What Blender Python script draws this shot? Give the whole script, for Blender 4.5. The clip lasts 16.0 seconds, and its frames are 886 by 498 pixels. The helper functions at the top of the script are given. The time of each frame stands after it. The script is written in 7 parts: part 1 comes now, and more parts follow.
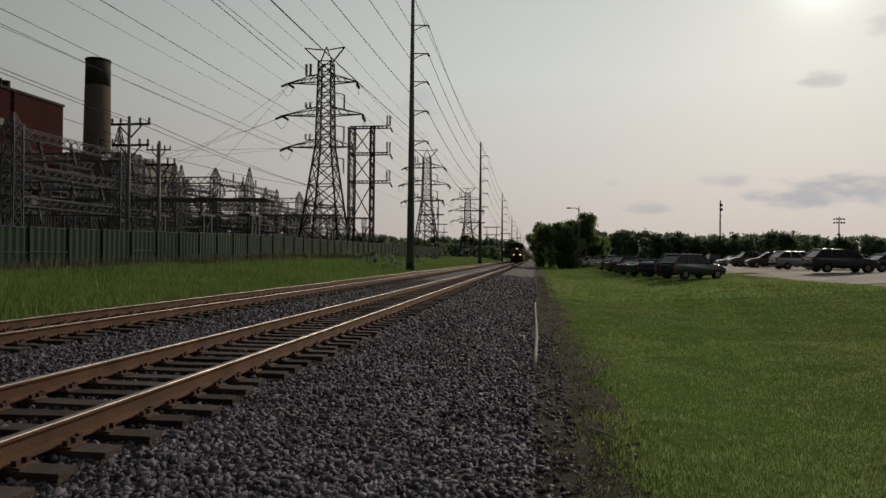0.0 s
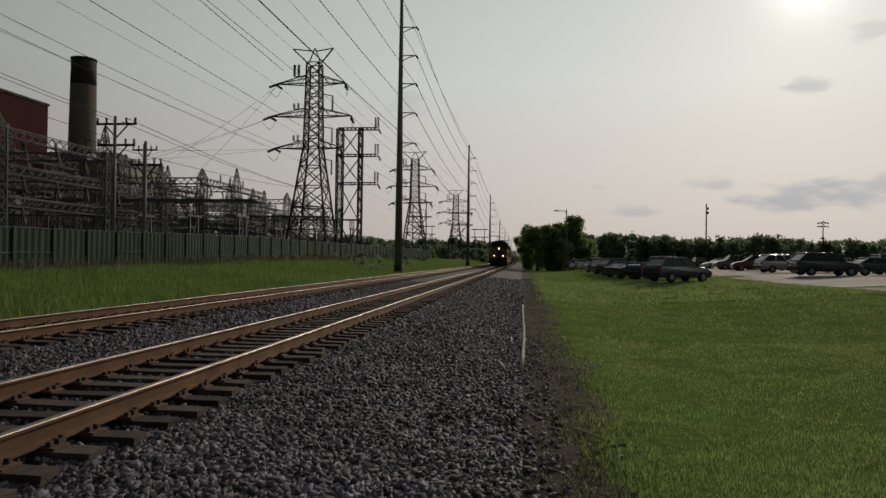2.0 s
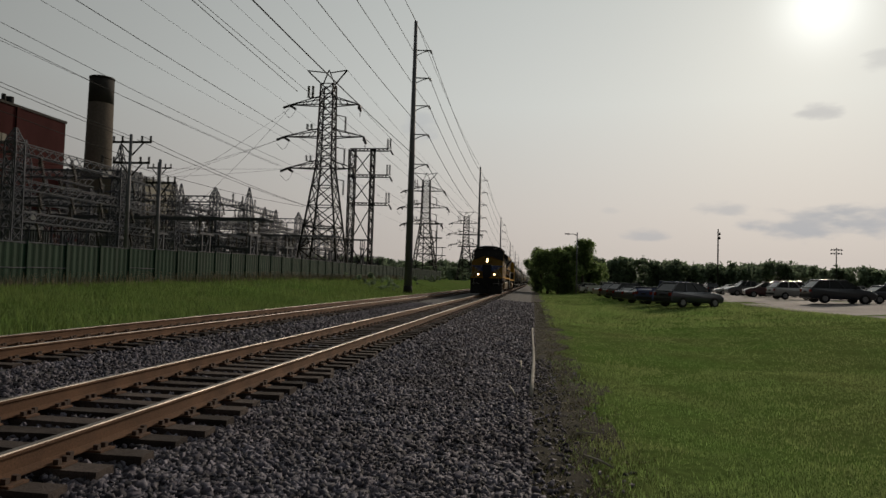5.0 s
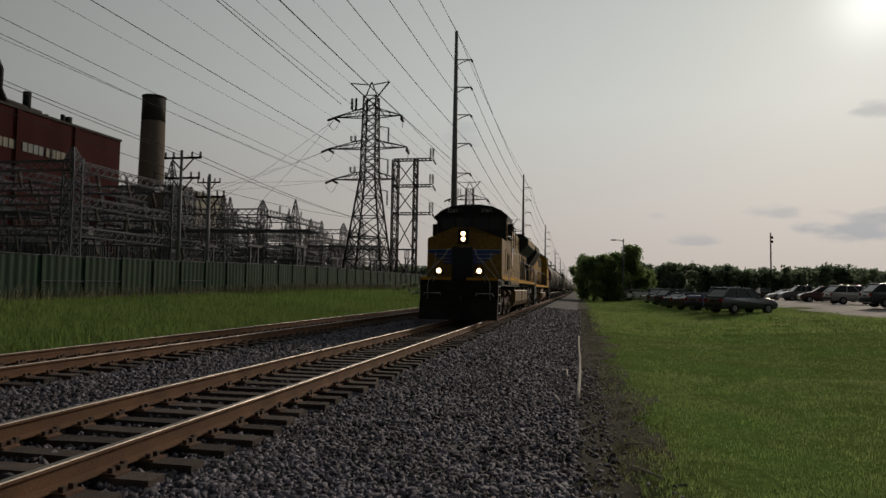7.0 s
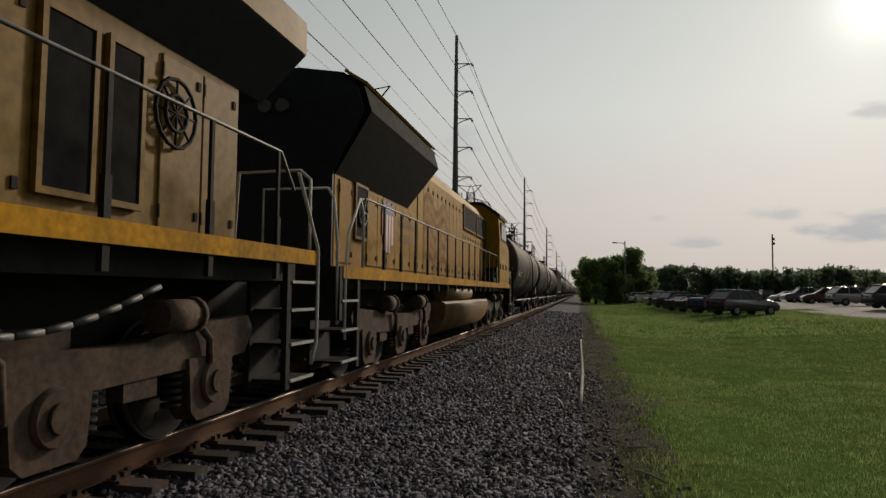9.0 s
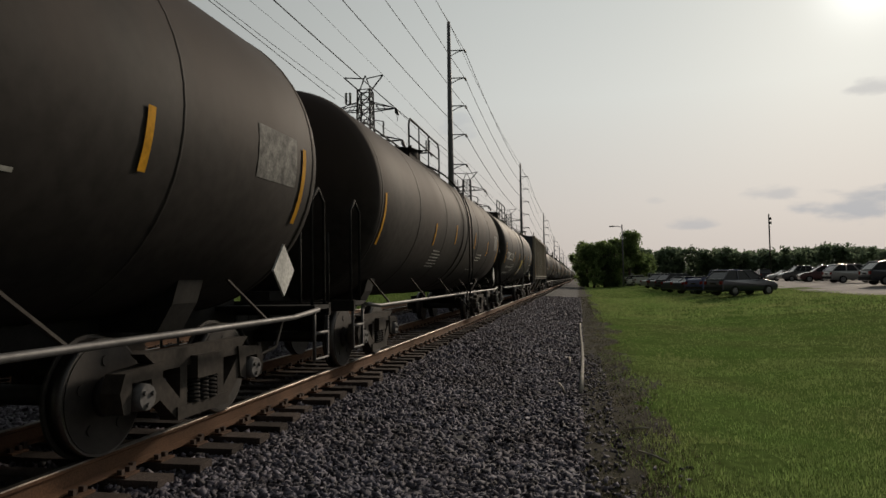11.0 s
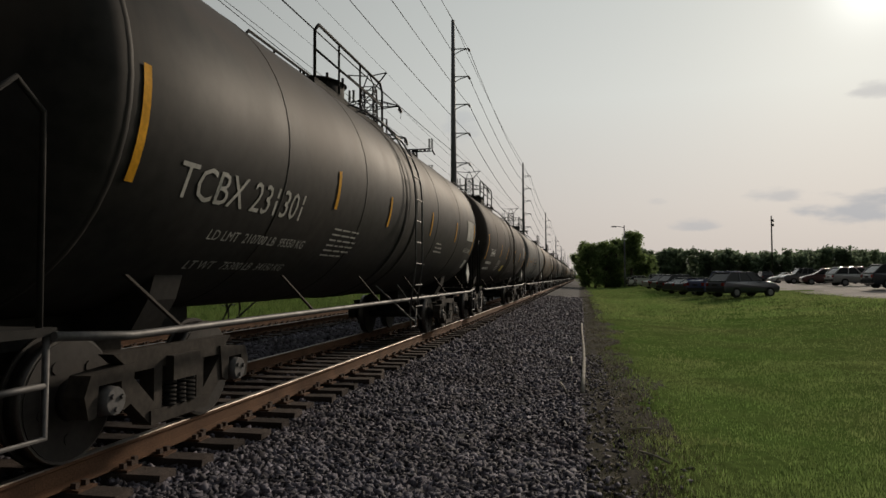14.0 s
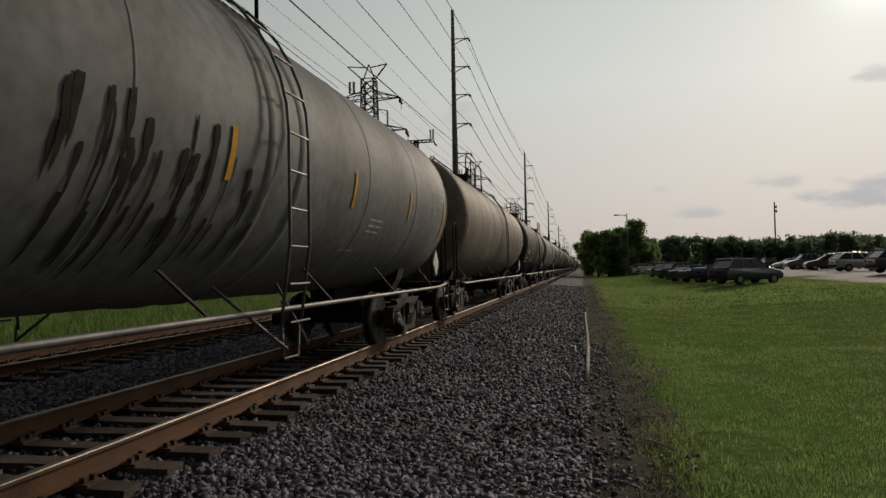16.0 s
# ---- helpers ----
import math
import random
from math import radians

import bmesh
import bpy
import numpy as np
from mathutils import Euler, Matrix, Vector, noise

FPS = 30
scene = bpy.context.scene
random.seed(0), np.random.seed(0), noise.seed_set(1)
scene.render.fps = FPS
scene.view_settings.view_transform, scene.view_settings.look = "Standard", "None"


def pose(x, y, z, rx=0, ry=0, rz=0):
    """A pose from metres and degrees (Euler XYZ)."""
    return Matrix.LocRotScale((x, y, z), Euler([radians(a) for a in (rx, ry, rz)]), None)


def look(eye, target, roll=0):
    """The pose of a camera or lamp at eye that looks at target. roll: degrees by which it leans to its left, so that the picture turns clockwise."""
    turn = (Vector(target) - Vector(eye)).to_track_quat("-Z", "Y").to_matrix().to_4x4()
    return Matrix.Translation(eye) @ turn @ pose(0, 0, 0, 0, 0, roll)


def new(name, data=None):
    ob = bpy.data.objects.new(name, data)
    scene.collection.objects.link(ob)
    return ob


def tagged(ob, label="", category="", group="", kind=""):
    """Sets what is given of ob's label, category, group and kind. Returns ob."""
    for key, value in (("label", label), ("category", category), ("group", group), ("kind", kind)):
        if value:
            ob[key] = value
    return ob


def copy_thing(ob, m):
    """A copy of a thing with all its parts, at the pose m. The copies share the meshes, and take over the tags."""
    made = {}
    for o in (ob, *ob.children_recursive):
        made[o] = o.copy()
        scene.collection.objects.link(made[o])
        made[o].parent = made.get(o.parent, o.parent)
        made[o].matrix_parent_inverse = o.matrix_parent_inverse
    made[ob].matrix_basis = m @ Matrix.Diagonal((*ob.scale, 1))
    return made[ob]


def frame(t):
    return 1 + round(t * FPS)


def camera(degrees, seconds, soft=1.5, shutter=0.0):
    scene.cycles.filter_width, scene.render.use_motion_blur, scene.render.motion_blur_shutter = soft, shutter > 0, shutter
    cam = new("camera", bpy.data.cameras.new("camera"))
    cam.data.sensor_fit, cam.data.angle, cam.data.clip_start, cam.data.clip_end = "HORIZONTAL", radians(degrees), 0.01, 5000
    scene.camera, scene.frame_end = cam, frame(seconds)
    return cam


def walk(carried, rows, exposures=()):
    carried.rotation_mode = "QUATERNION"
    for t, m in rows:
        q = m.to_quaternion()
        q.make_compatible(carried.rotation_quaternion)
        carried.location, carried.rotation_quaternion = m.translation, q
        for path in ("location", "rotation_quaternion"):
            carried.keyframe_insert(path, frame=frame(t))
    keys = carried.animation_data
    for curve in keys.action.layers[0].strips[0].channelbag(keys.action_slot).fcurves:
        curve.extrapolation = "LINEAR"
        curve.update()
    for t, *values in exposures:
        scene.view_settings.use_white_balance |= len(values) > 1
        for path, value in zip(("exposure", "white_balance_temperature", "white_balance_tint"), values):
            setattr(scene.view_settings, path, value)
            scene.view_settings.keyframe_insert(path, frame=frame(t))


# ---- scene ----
cam = camera(66.1, 16.0, soft=1.5)
PATH = [
    (0, (0.000, 0.000, 1.770, 90.63, -0.55, 7.75)),
    (0.5, (-0.002, 0.000, 1.757, 90.40, -0.66, 7.69)),
    (1, (-0.003, -0.002, 1.762, 90.37, -0.71, 7.37)),
    (1.5, (-0.006, -0.003, 1.761, 90.63, -0.72, 6.99)),
    (2, (0.001, -0.002, 1.760, 90.82, -0.77, 6.73)),
    (2.5, (-0.001, -0.006, 1.756, 90.78, -1.40, 6.41)),
    (3, (0.004, -0.006, 1.762, 90.98, -1.14, 6.44)),
    (5.5, (-0.013, 0.007, 1.774, 92.72, -1.99, 8.44)),
    (6, (-0.004, 0.012, 1.776, 92.67, -2.00, 9.69)),
    (6.5, (0.009, 0.008, 1.776, 93.04, -1.29, 10.65)),
    (7, (0.015, 0.012, 1.779, 93.23, -0.96, 11.31)),
    (7.5, (0.012, 0.001, 1.779, 93.35, -0.81, 11.71)),
    (8, (0.016, 0.005, 1.781, 93.36, -0.77, 12.14)),
    (8.5, (0.020, 0.003, 1.784, 93.26, -0.35, 12.08)),
    (9, (0.012, 0.000, 1.786, 93.55, -0.60, 11.45)),
    (9.5, (0.016, 0.012, 1.790, 93.44, 0.63, 11.26)),
    (10, (0.014, 0.003, 1.783, 93.10, 0.98, 11.38)),
    (12.5, (-0.004, -0.003, 1.779, 92.23, 0.47, 11.48)),
    (13, (-0.008, -0.007, 1.778, 92.45, 0.40, 11.73)),
    (13.5, (-0.010, -0.004, 1.777, 92.39, 0.34, 11.62)),
    (14, (-0.013, -0.001, 1.776, 92.42, 0.27, 11.43)),
    (14.5, (-0.014, -0.004, 1.774, 92.24, 0.52, 11.12)),
    (15, (-0.016, -0.002, 1.776, 91.78, 0.69, 11.23)),
    (15.5, (-0.010, -0.002, 1.774, 91.60, 1.09, 11.28)),
    (16, (-0.013, -0.002, 1.777, 91.66, 1.07, 11.69)),
]
# the film's camera closes down a little while the engine nears, then opens up again
EXPOSURE = [(0.0, 0.0), (5.3, -0.02), (6.3, -0.12), (8.1, -0.12), (8.8, 0.0), (9.4, 0.08), (16.0, 0.06)]
walk(cam, [(t, pose(*p)) for t, p in PATH], EXPOSURE)

# ---- world, sun ----
SUN_AZ, SUN_EL = 21.5, 20.5   # degrees right of the track's direction, degrees up
SUN_DIR = Vector((math.sin(radians(SUN_AZ)) * math.cos(radians(SUN_EL)), math.cos(radians(SUN_AZ)) * math.cos(radians(SUN_EL)), math.sin(radians(SUN_EL))))
scene.view_settings.exposure = 0.0


def make_world():
    w = bpy.data.worlds.new("sky")
    scene.world = w
    w.use_nodes = True
    nt = w.node_tree
    N, L = nt.nodes, nt.links
    N.clear()
    out, bg = N.new("ShaderNodeOutputWorld"), N.new("ShaderNodeBackground")
    L.new(bg.outputs[0], out.inputs[0])
    sky = N.new("ShaderNodeTexSky")
    sky.sky_type, sky.sun_disc = "NISHITA", False
    sky.sun_elevation, sky.sun_rotation = radians(SUN_EL), radians(SUN_AZ)
    sky.dust_density, sky.air_density = 6.0, 1.2
    tc = N.new("ShaderNodeTexCoord")
    sep = N.new("ShaderNodeSeparateXYZ")
    L.new(tc.outputs["Generated"], sep.inputs[0])
    # haze by height
    ramp = N.new("ShaderNodeValToRGB")
    cr = ramp.color_ramp
    for i, (p, c) in enumerate(((0.0, (0.52, 0.462, 0.435)), (0.10, (0.535, 0.503, 0.485)), (0.25, (0.53, 0.545, 0.54)), (0.45, (0.43, 0.455, 0.458)), (1.0, (0.26, 0.28, 0.29)))):
        e = cr.elements[i] if i < 2 else cr.elements.new(p)
        e.position, e.color = p, (*c, 1)
    L.new(sep.outputs["Z"], ramp.inputs[0])
    # glow round the veiled sun
    dot = N.new("ShaderNodeVectorMath")
    dot.operation = "DOT_PRODUCT"
    L.new(tc.outputs["Generated"], dot.inputs[0])
    dot.inputs[1].default_value = SUN_DIR

    def math_node(op, a, b):
        n = N.new("ShaderNodeMath")
        n.operation = op
        for k, v in ((0, a), (1, b)):
            if isinstance(v, (int, float)):
                n.inputs[k].default_value = v
            else:
                L.new(v, n.inputs[k])
        return n.outputs[0]
    d = math_node("MAXIMUM", dot.outputs["Value"], 0.0)
    half = math_node("MULTIPLY", math_node("ADD", dot.outputs["Value"], 1.0), 0.5)
    wide = math_node("MULTIPLY", math_node("POWER", half, 2.6), 1.10)
    mid = math_node("MULTIPLY", math_node("POWER", d, 110.0), 0.14)
    disc = math_node("MULTIPLY", math_node("POWER", d, 900.0), 0.8)
    glow = math_node("ADD", math_node("ADD", wide, mid), disc)
    add = N.new("ShaderNodeMixRGB")
    add.blend_type = "MULTIPLY"
    add.inputs[0].default_value = 1.0
    gain = math_node("ADD", glow, 0.10)
    L.new(ramp.outputs[0], add.inputs[1])
    comb = N.new("ShaderNodeCombineXYZ")
    L.new(gain, comb.inputs[0]), L.new(gain, comb.inputs[1]), L.new(math_node("MULTIPLY", gain, 0.97), comb.inputs[2])
    L.new(comb.outputs[0], add.inputs[2])
    # small grey cloudlets low in the haze: azimuth to the right, elevation, half width, half height, depth
    mp = N.new("ShaderNodeMapping")
    mp.inputs["Scale"].default_value = (9.0, 9.0, 26.0)
    L.new(tc.outputs["Generated"], mp.inputs[0])
    nz = N.new("ShaderNodeTexNoise")
    nz.inputs["Scale"].default_value, nz.inputs["Detail"].default_value = 2.2, 6.0
    L.new(mp.outputs[0], nz.inputs[0])
    rag = math_node("MULTIPLY", math_node("SUBTRACT", nz.outputs["Fac"], 0.5), 4.2)
    last = add.outputs[0]
    for az, el, hw, hh, depth in ((20.6, 5.0, 4.2, 1.2, 0.85), (25.6, 5.3, 4.0, 1.2, 0.7), (21.2, 13.1, 1.5, 0.62, 0.6), (25.2, 16.3, 1.6, 0.7, 0.4), (14.6, 6.2, 1.7, 0.55, 0.55), (8.9, 4.1, 2.0, 0.5, 0.55),
                                  (-9.6, 12.6, 1.6, 1.1, 0.32), (30.0, 9.5, 3.0, 0.7, 0.35), (6.0, 6.0, 0.8, 0.3, 0.25), (-17, 8.0, 2.4, 0.5, 0.16)):
        a, e = radians(az), radians(el)
        side, up_ = (math.cos(a), -math.sin(a), 0), (-math.sin(a) * math.sin(e), -math.cos(a) * math.sin(e), math.cos(e))
        uv = []
        for axis, half_size in ((side, hw), (up_, hh)):
            dn = N.new("ShaderNodeVectorMath")
            dn.operation = "DOT_PRODUCT"
            L.new(tc.outputs["Generated"], dn.inputs[0])
            dn.inputs[1].default_value = axis
            q = math_node("DIVIDE", dn.outputs["Value"], math.sin(radians(half_size)))
            uv.append(math_node("MULTIPLY", q, q))
        body = math_node("SUBTRACT", 1.0, math_node("ADD", uv[0], uv[1]))
        shape = N.new("ShaderNodeMapRange")
        shape.interpolation_type = "SMOOTHSTEP"
        shape.inputs[1].default_value, shape.inputs[2].default_value, shape.inputs[3].default_value, shape.inputs[4].default_value = -0.5, 1.1, 0.0, depth
        L.new(math_node("ADD", body, rag), shape.inputs[0])
        front = N.new("ShaderNodeVectorMath")
        front.operation = "DOT_PRODUCT"
        L.new(tc.outputs["Generated"], front.inputs[0])
        front.inputs[1].default_value = (math.sin(a), math.cos(a), 0)
        fac = math_node("MULTIPLY", shape.outputs[0], math_node("GREATER_THAN", front.outputs["Value"], 0.5))
        cloud = N.new("ShaderNodeMixRGB")
        cloud.inputs[2].default_value = (0.36, 0.385, 0.425, 1)
        L.new(fac, cloud.inputs[0]), L.new(last, cloud.inputs[1])
        last = cloud.outputs[0]
    mix = N.new("ShaderNodeMixRGB")
    mix.blend_type = "ADD"
    mix.inputs[0].default_value = 0.0015
    L.new(last, mix.inputs[1]), L.new(sky.outputs[0], mix.inputs[2])
    L.new(mix.outputs[0], bg.inputs[0])
    bg.inputs[1].default_value = 1.0


make_world()
sun = new("sun", bpy.data.lights.new("sun", "SUN"))
sun.data.energy, sun.data.angle, sun.data.color = 1.75, radians(6), (1.0, 0.84, 0.66)
sun.matrix_world = look(SUN_DIR * 100, (0, 0, 0))

# ---- materials ----


def mat(name, color, rough=0.7, metal=0.0, vary=0.25, scale=3.0, fine=40.0, bump=0.0, tint=None, rand=0.0, streak=0.0, spec=0.5, emit=None, trans=0.0, dust=None, coat=0.0):
    """A surface with stains (tint) at a large scale and grain at a small one, in metres."""
    m = bpy.data.materials.new(name)
    m.use_nodes = True
    nt = m.node_tree
    N, L = nt.nodes, nt.links
    b = N["Principled BSDF"]
    tc = N.new("ShaderNodeTexCoord")
    mp = N.new("ShaderNodeMapping")
    if streak:
        mp.inputs["Scale"].default_value = (1, 1, 1 / streak)
    L.new(tc.outputs["Object"], mp.inputs[0])
    n1, n2 = N.new("ShaderNodeTexNoise"), N.new("ShaderNodeTexNoise")
    n1.inputs["Scale"].default_value, n1.inputs["Detail"].default_value = scale, 5.0
    n2.inputs["Scale"].default_value, n2.inputs["Detail"].default_value = fine, 3.0
    L.new(mp.outputs[0], n1.inputs[0]), L.new(tc.outputs["Object"], n2.inputs[0])
    r1 = N.new("ShaderNodeMapRange")
    r1.inputs[1].default_value, r1.inputs[2].default_value = 0.35, 0.68
    L.new(n1.outputs["Fac"], r1.inputs[0])
    mix = N.new("ShaderNodeMixRGB")
    L.new(r1.outputs[0], mix.inputs[0])
    mix.inputs[1].default_value = (*color, 1)
    mix.inputs[2].default_value = (*(tint or [c * (1 - vary) for c in color]), 1)
    g = N.new("ShaderNodeMapRange")
    g.inputs[1].default_value, g.inputs[2].default_value, g.inputs[3].default_value, g.inputs[4].default_value = 0.3, 0.7, 1 - vary * 0.6, 1 + vary * 0.6
    L.new(n2.outputs["Fac"], g.inputs[0])
    mul = N.new("ShaderNodeMixRGB")
    mul.blend_type = "MULTIPLY"
    mul.inputs[0].default_value = 1.0
    L.new(mix.outputs[0], mul.inputs[1]), L.new(g.outputs[0], mul.inputs[2])
    last = mul.outputs[0]
    if rand:
        oi = N.new("ShaderNodeObjectInfo") if rand > 0 else N.new("ShaderNodeNewGeometry")
        rr = N.new("ShaderNodeMapRange")
        rr.inputs[3].default_value, rr.inputs[4].default_value = 1 - abs(rand), 1 + abs(rand)
        L.new(oi.outputs["Random" if rand > 0 else "Random Per Island"], rr.inputs[0])
        m2 = N.new("ShaderNodeMixRGB")
        m2.blend_type = "MULTIPLY"
        m2.inputs[0].default_value = 1.0
        L.new(last, m2.inputs[1]), L.new(rr.outputs[0], m2.inputs[2])
        last = m2.outputs[0]
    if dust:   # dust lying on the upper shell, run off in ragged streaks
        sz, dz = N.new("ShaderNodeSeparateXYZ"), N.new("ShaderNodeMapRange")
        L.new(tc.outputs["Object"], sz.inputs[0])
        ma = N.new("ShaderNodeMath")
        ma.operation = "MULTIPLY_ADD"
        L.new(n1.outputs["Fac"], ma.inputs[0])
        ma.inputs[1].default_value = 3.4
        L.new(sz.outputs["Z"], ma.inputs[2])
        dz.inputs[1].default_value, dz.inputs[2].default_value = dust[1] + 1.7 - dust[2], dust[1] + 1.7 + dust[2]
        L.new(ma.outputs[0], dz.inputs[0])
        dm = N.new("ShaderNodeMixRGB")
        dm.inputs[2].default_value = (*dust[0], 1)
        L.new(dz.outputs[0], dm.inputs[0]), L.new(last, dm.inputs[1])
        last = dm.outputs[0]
    L.new(last, b.inputs["Base Color"])
    b.inputs["Coat Weight"].default_value, b.inputs["Coat Roughness"].default_value = coat, 0.06
    b.inputs["Metallic"].default_value = metal
    b.inputs["Specular IOR Level"].default_value = spec
    rv = N.new("ShaderNodeMapRange")
    rv.inputs[3].default_value, rv.inputs[4].default_value = max(rough - 0.1, 0.03), min(rough + 0.12, 1)
    L.new(n1.outputs["Fac"], rv.inputs[0]), L.new(rv.outputs[0], b.inputs["Roughness"])
    if bump:
        bn = N.new("ShaderNodeBump")
        bn.inputs["Strength"].default_value, bn.inputs["Distance"].default_value = min(bump, 1.0), 0.01
        L.new(n2.outputs["Fac"], bn.inputs["Height"]), L.new(bn.outputs[0], b.inputs["Normal"])
    if trans:   # light shining through leaves
        tl, ms = N.new("ShaderNodeBsdfTranslucent"), N.new("ShaderNodeMixShader")
        ms.inputs[0].default_value = trans
        L.new(last, tl.inputs[0])
        L.new(b.outputs[0], ms.inputs[1]), L.new(tl.outputs[0], ms.inputs[2])
        L.new(ms.outputs[0], N["Material Output"].inputs[0])
    if emit:
        b.inputs["Emission Color"].default_value, b.inputs["Emission Strength"].default_value = (*emit[0], 1), emit[1]
    return m


def glass_mat(name, color, rough=0.05):
    m = bpy.data.materials.new(name)
    m.use_nodes = True
    b = m.node_tree.nodes["Principled BSDF"]
    b.inputs["Base Color"].default_value = (*color, 1)
    b.inputs["Roughness"].default_value, b.inputs["Specular IOR Level"].default_value = rough, 0.45
    return m


M = dict(
    ballast=mat("ballast_bed", (0.06, 0.056, 0.06), 0.95, vary=0.5, scale=1.2, fine=24, bump=1.0),
    stone=mat("ballast_stone", (0.122, 0.115, 0.142), 0.75, vary=0.3, scale=0.9, fine=60, rand=-0.75, bump=0.4, tint=(0.094, 0.083, 0.095), spec=0.3),
    rail_side=mat("rail_rust", (0.155, 0.082, 0.046), 0.85, vary=0.35, scale=2.0, fine=70, bump=0.3, tint=(0.10, 0.055, 0.034), spec=0.2),
    rail_head=mat("rail_head", (0.27, 0.235, 0.205), 0.52, metal=1.0, vary=0.2, scale=2.0, fine=30),
    tie=mat("tie_wood", (0.078, 0.06, 0.052), 0.9, spec=0.2, vary=0.5, scale=5.0, fine=55, bump=0.9, rand=0.5, tint=(0.052, 0.041, 0.037)),
    plate=mat("plate_rust", (0.17, 0.082, 0.042), 0.8, vary=0.4, scale=9, fine=60, bump=0.3, rand=0.25),
    spike=mat("spike_rust", (0.07, 0.04, 0.027), 0.75, vary=0.3, scale=20, fine=90),
    lawn=mat("lawn_soil", (0.10, 0.17, 0.04), 0.95, vary=0.5, scale=0.22, fine=9, bump=0.8, tint=(0.13, 0.155, 0.055), spec=0.0),
    blade=mat("grass_blade", (0.23, 0.345, 0.105), 0.7, trans=0.52, vary=0.35, scale=0.35, fine=4, rand=-0.45, tint=(0.33, 0.375, 0.15), spec=0.12),
    tall=mat("tall_grass", (0.145, 0.225, 0.062), 0.75, trans=0.45, vary=0.35, scale=0.25, fine=2, rand=-0.45, tint=(0.2, 0.265, 0.085), spec=0.1),
    weed=mat("low_weed", (0.075, 0.085, 0.035), 0.9, vary=0.4, scale=0.8, fine=6, rand=-0.5, tint=(0.11, 0.10, 0.055), spec=0.1, trans=0.3),
    straw=mat("straw", (0.30, 0.25, 0.16), 0.9, vary=0.4, scale=3, fine=30, rand=-0.5),
    dirt=mat("dirt", (0.036, 0.032, 0.025), 0.97, vary=0.5, scale=2.2, fine=26, bump=1.0, tint=(0.07, 0.063, 0.048), spec=0.05),
    asphalt=mat("lot_gravel", (0.20, 0.18, 0.172), 0.9, vary=0.3, scale=0.3, fine=8, bump=0.3),
    lead=mat("weathered_timber", (0.36, 0.33, 0.28), 0.9, vary=0.35, scale=4, fine=40, bump=0.5, tint=(0.22, 0.2, 0.17)),
    pole_steel=mat("pole_steel", (0.17, 0.17, 0.19), 0.6, vary=0.2, scale=0.6, fine=8),
    pole_dark=mat("pole_base", (0.03, 0.028, 0.026), 0.9),
    galv=mat("galvanised_steel", (0.105, 0.11, 0.135), 0.7, spec=0.25, vary=0.3, scale=0.5, fine=6),
    dark_steel=mat("dark_steel", (0.022, 0.022, 0.023), 0.8, spec=0.15, vary=0.25, scale=0.5, fine=6),
    insul=mat("insulator", (0.03, 0.023, 0.021), 0.4, vary=0.2, scale=2, fine=10),
    wire=mat("wire", (0.03, 0.03, 0.03), 0.8, spec=0.1),
    slat=mat("green_slat", (0.016, 0.044, 0.026), 0.75, spec=0.15, vary=0.35, scale=0.8, fine=14, rand=0.16, streak=6),
    brick=mat("red_brick", (0.058, 0.015, 0.015), 0.9, spec=0.08, vary=0.35, scale=0.15, fine=3.5, bump=0.2, streak=3),
    beige=mat("beige_cladding", (0.24, 0.22, 0.18), 0.8, vary=0.25, scale=0.2, fine=3, streak=3),
    concrete=mat("concrete", (0.125, 0.10, 0.08), 0.9, vary=0.3, scale=0.08, fine=1.5, streak=4, tint=(0.10, 0.085, 0.07), spec=0.1),
    soot=mat("soot_band", (0.036, 0.031, 0.028), 0.95, vary=0.3, scale=0.2, fine=2),
    grey_metal=mat("grey_metal", (0.20, 0.205, 0.21), 0.7, vary=0.2, scale=0.3, fine=4, streak=3),
    bark=mat("bark", (0.09, 0.07, 0.055), 0.95, vary=0.4, scale=3, fine=20, bump=0.8),
    leaf=mat("leaf", (0.20, 0.275, 0.10), 0.6, trans=0.62, vary=0.3, scale=0.5, fine=3, rand=-0.45, tint=(0.15, 0.21, 0.08), spec=0.4),
    # leaf colour lifted paler and bluer, so distance haze is in the paint
    woods=mat("hazed_far_leaf", (0.20, 0.26, 0.17), 0.75, trans=0.62, vary=0.3, scale=0.06, fine=0.8, rand=-0.35, tint=(0.165, 0.215, 0.14), spec=0.35),
)


# ---- mesh helpers ----
def link_mesh(name, bm, material, parent=None, label="", smooth=False):
    me = bpy.data.meshes.new(name)
    bm.normal_update()
    bm.to_mesh(me)
    bm.free()
    if smooth:
        for p in me.polygons:
            p.use_smooth = True
    for m in (material if isinstance(material, (list, tuple)) else [material]):
        me.materials.append(m)
    ob = new(name, me)
    if parent is not None:
        ob.parent = parent
    if label:
        ob["label"] = label
    return ob


def part(name, bm, material, parent, label="", smooth=False):
    return link_mesh(name, bm, material, parent, label, smooth)


def thing(name, label, category, m=None, group="", kind=""):
    ob = new(name)
    ob.empty_display_size = 0.2
    if m is not None:
        ob.matrix_world = m
    return tagged(ob, label, category, group, kind)


def box(bm, x0, x1, y0, y1, z0, z1, mi=0):
    v = [bm.verts.new(p) for p in ((x0, y0, z0), (x1, y0, z0), (x1, y1, z0), (x0, y1, z0), (x0, y0, z1), (x1, y0, z1), (x1, y1, z1), (x0, y1, z1))]
    for f in ((3, 2, 1, 0), (4, 5, 6, 7), (0, 1, 5, 4), (1, 2, 6, 5), (2, 3, 7, 6), (3, 0, 4, 7)):
        bm.faces.new([v[i] for i in f]).material_index = mi
    return bm


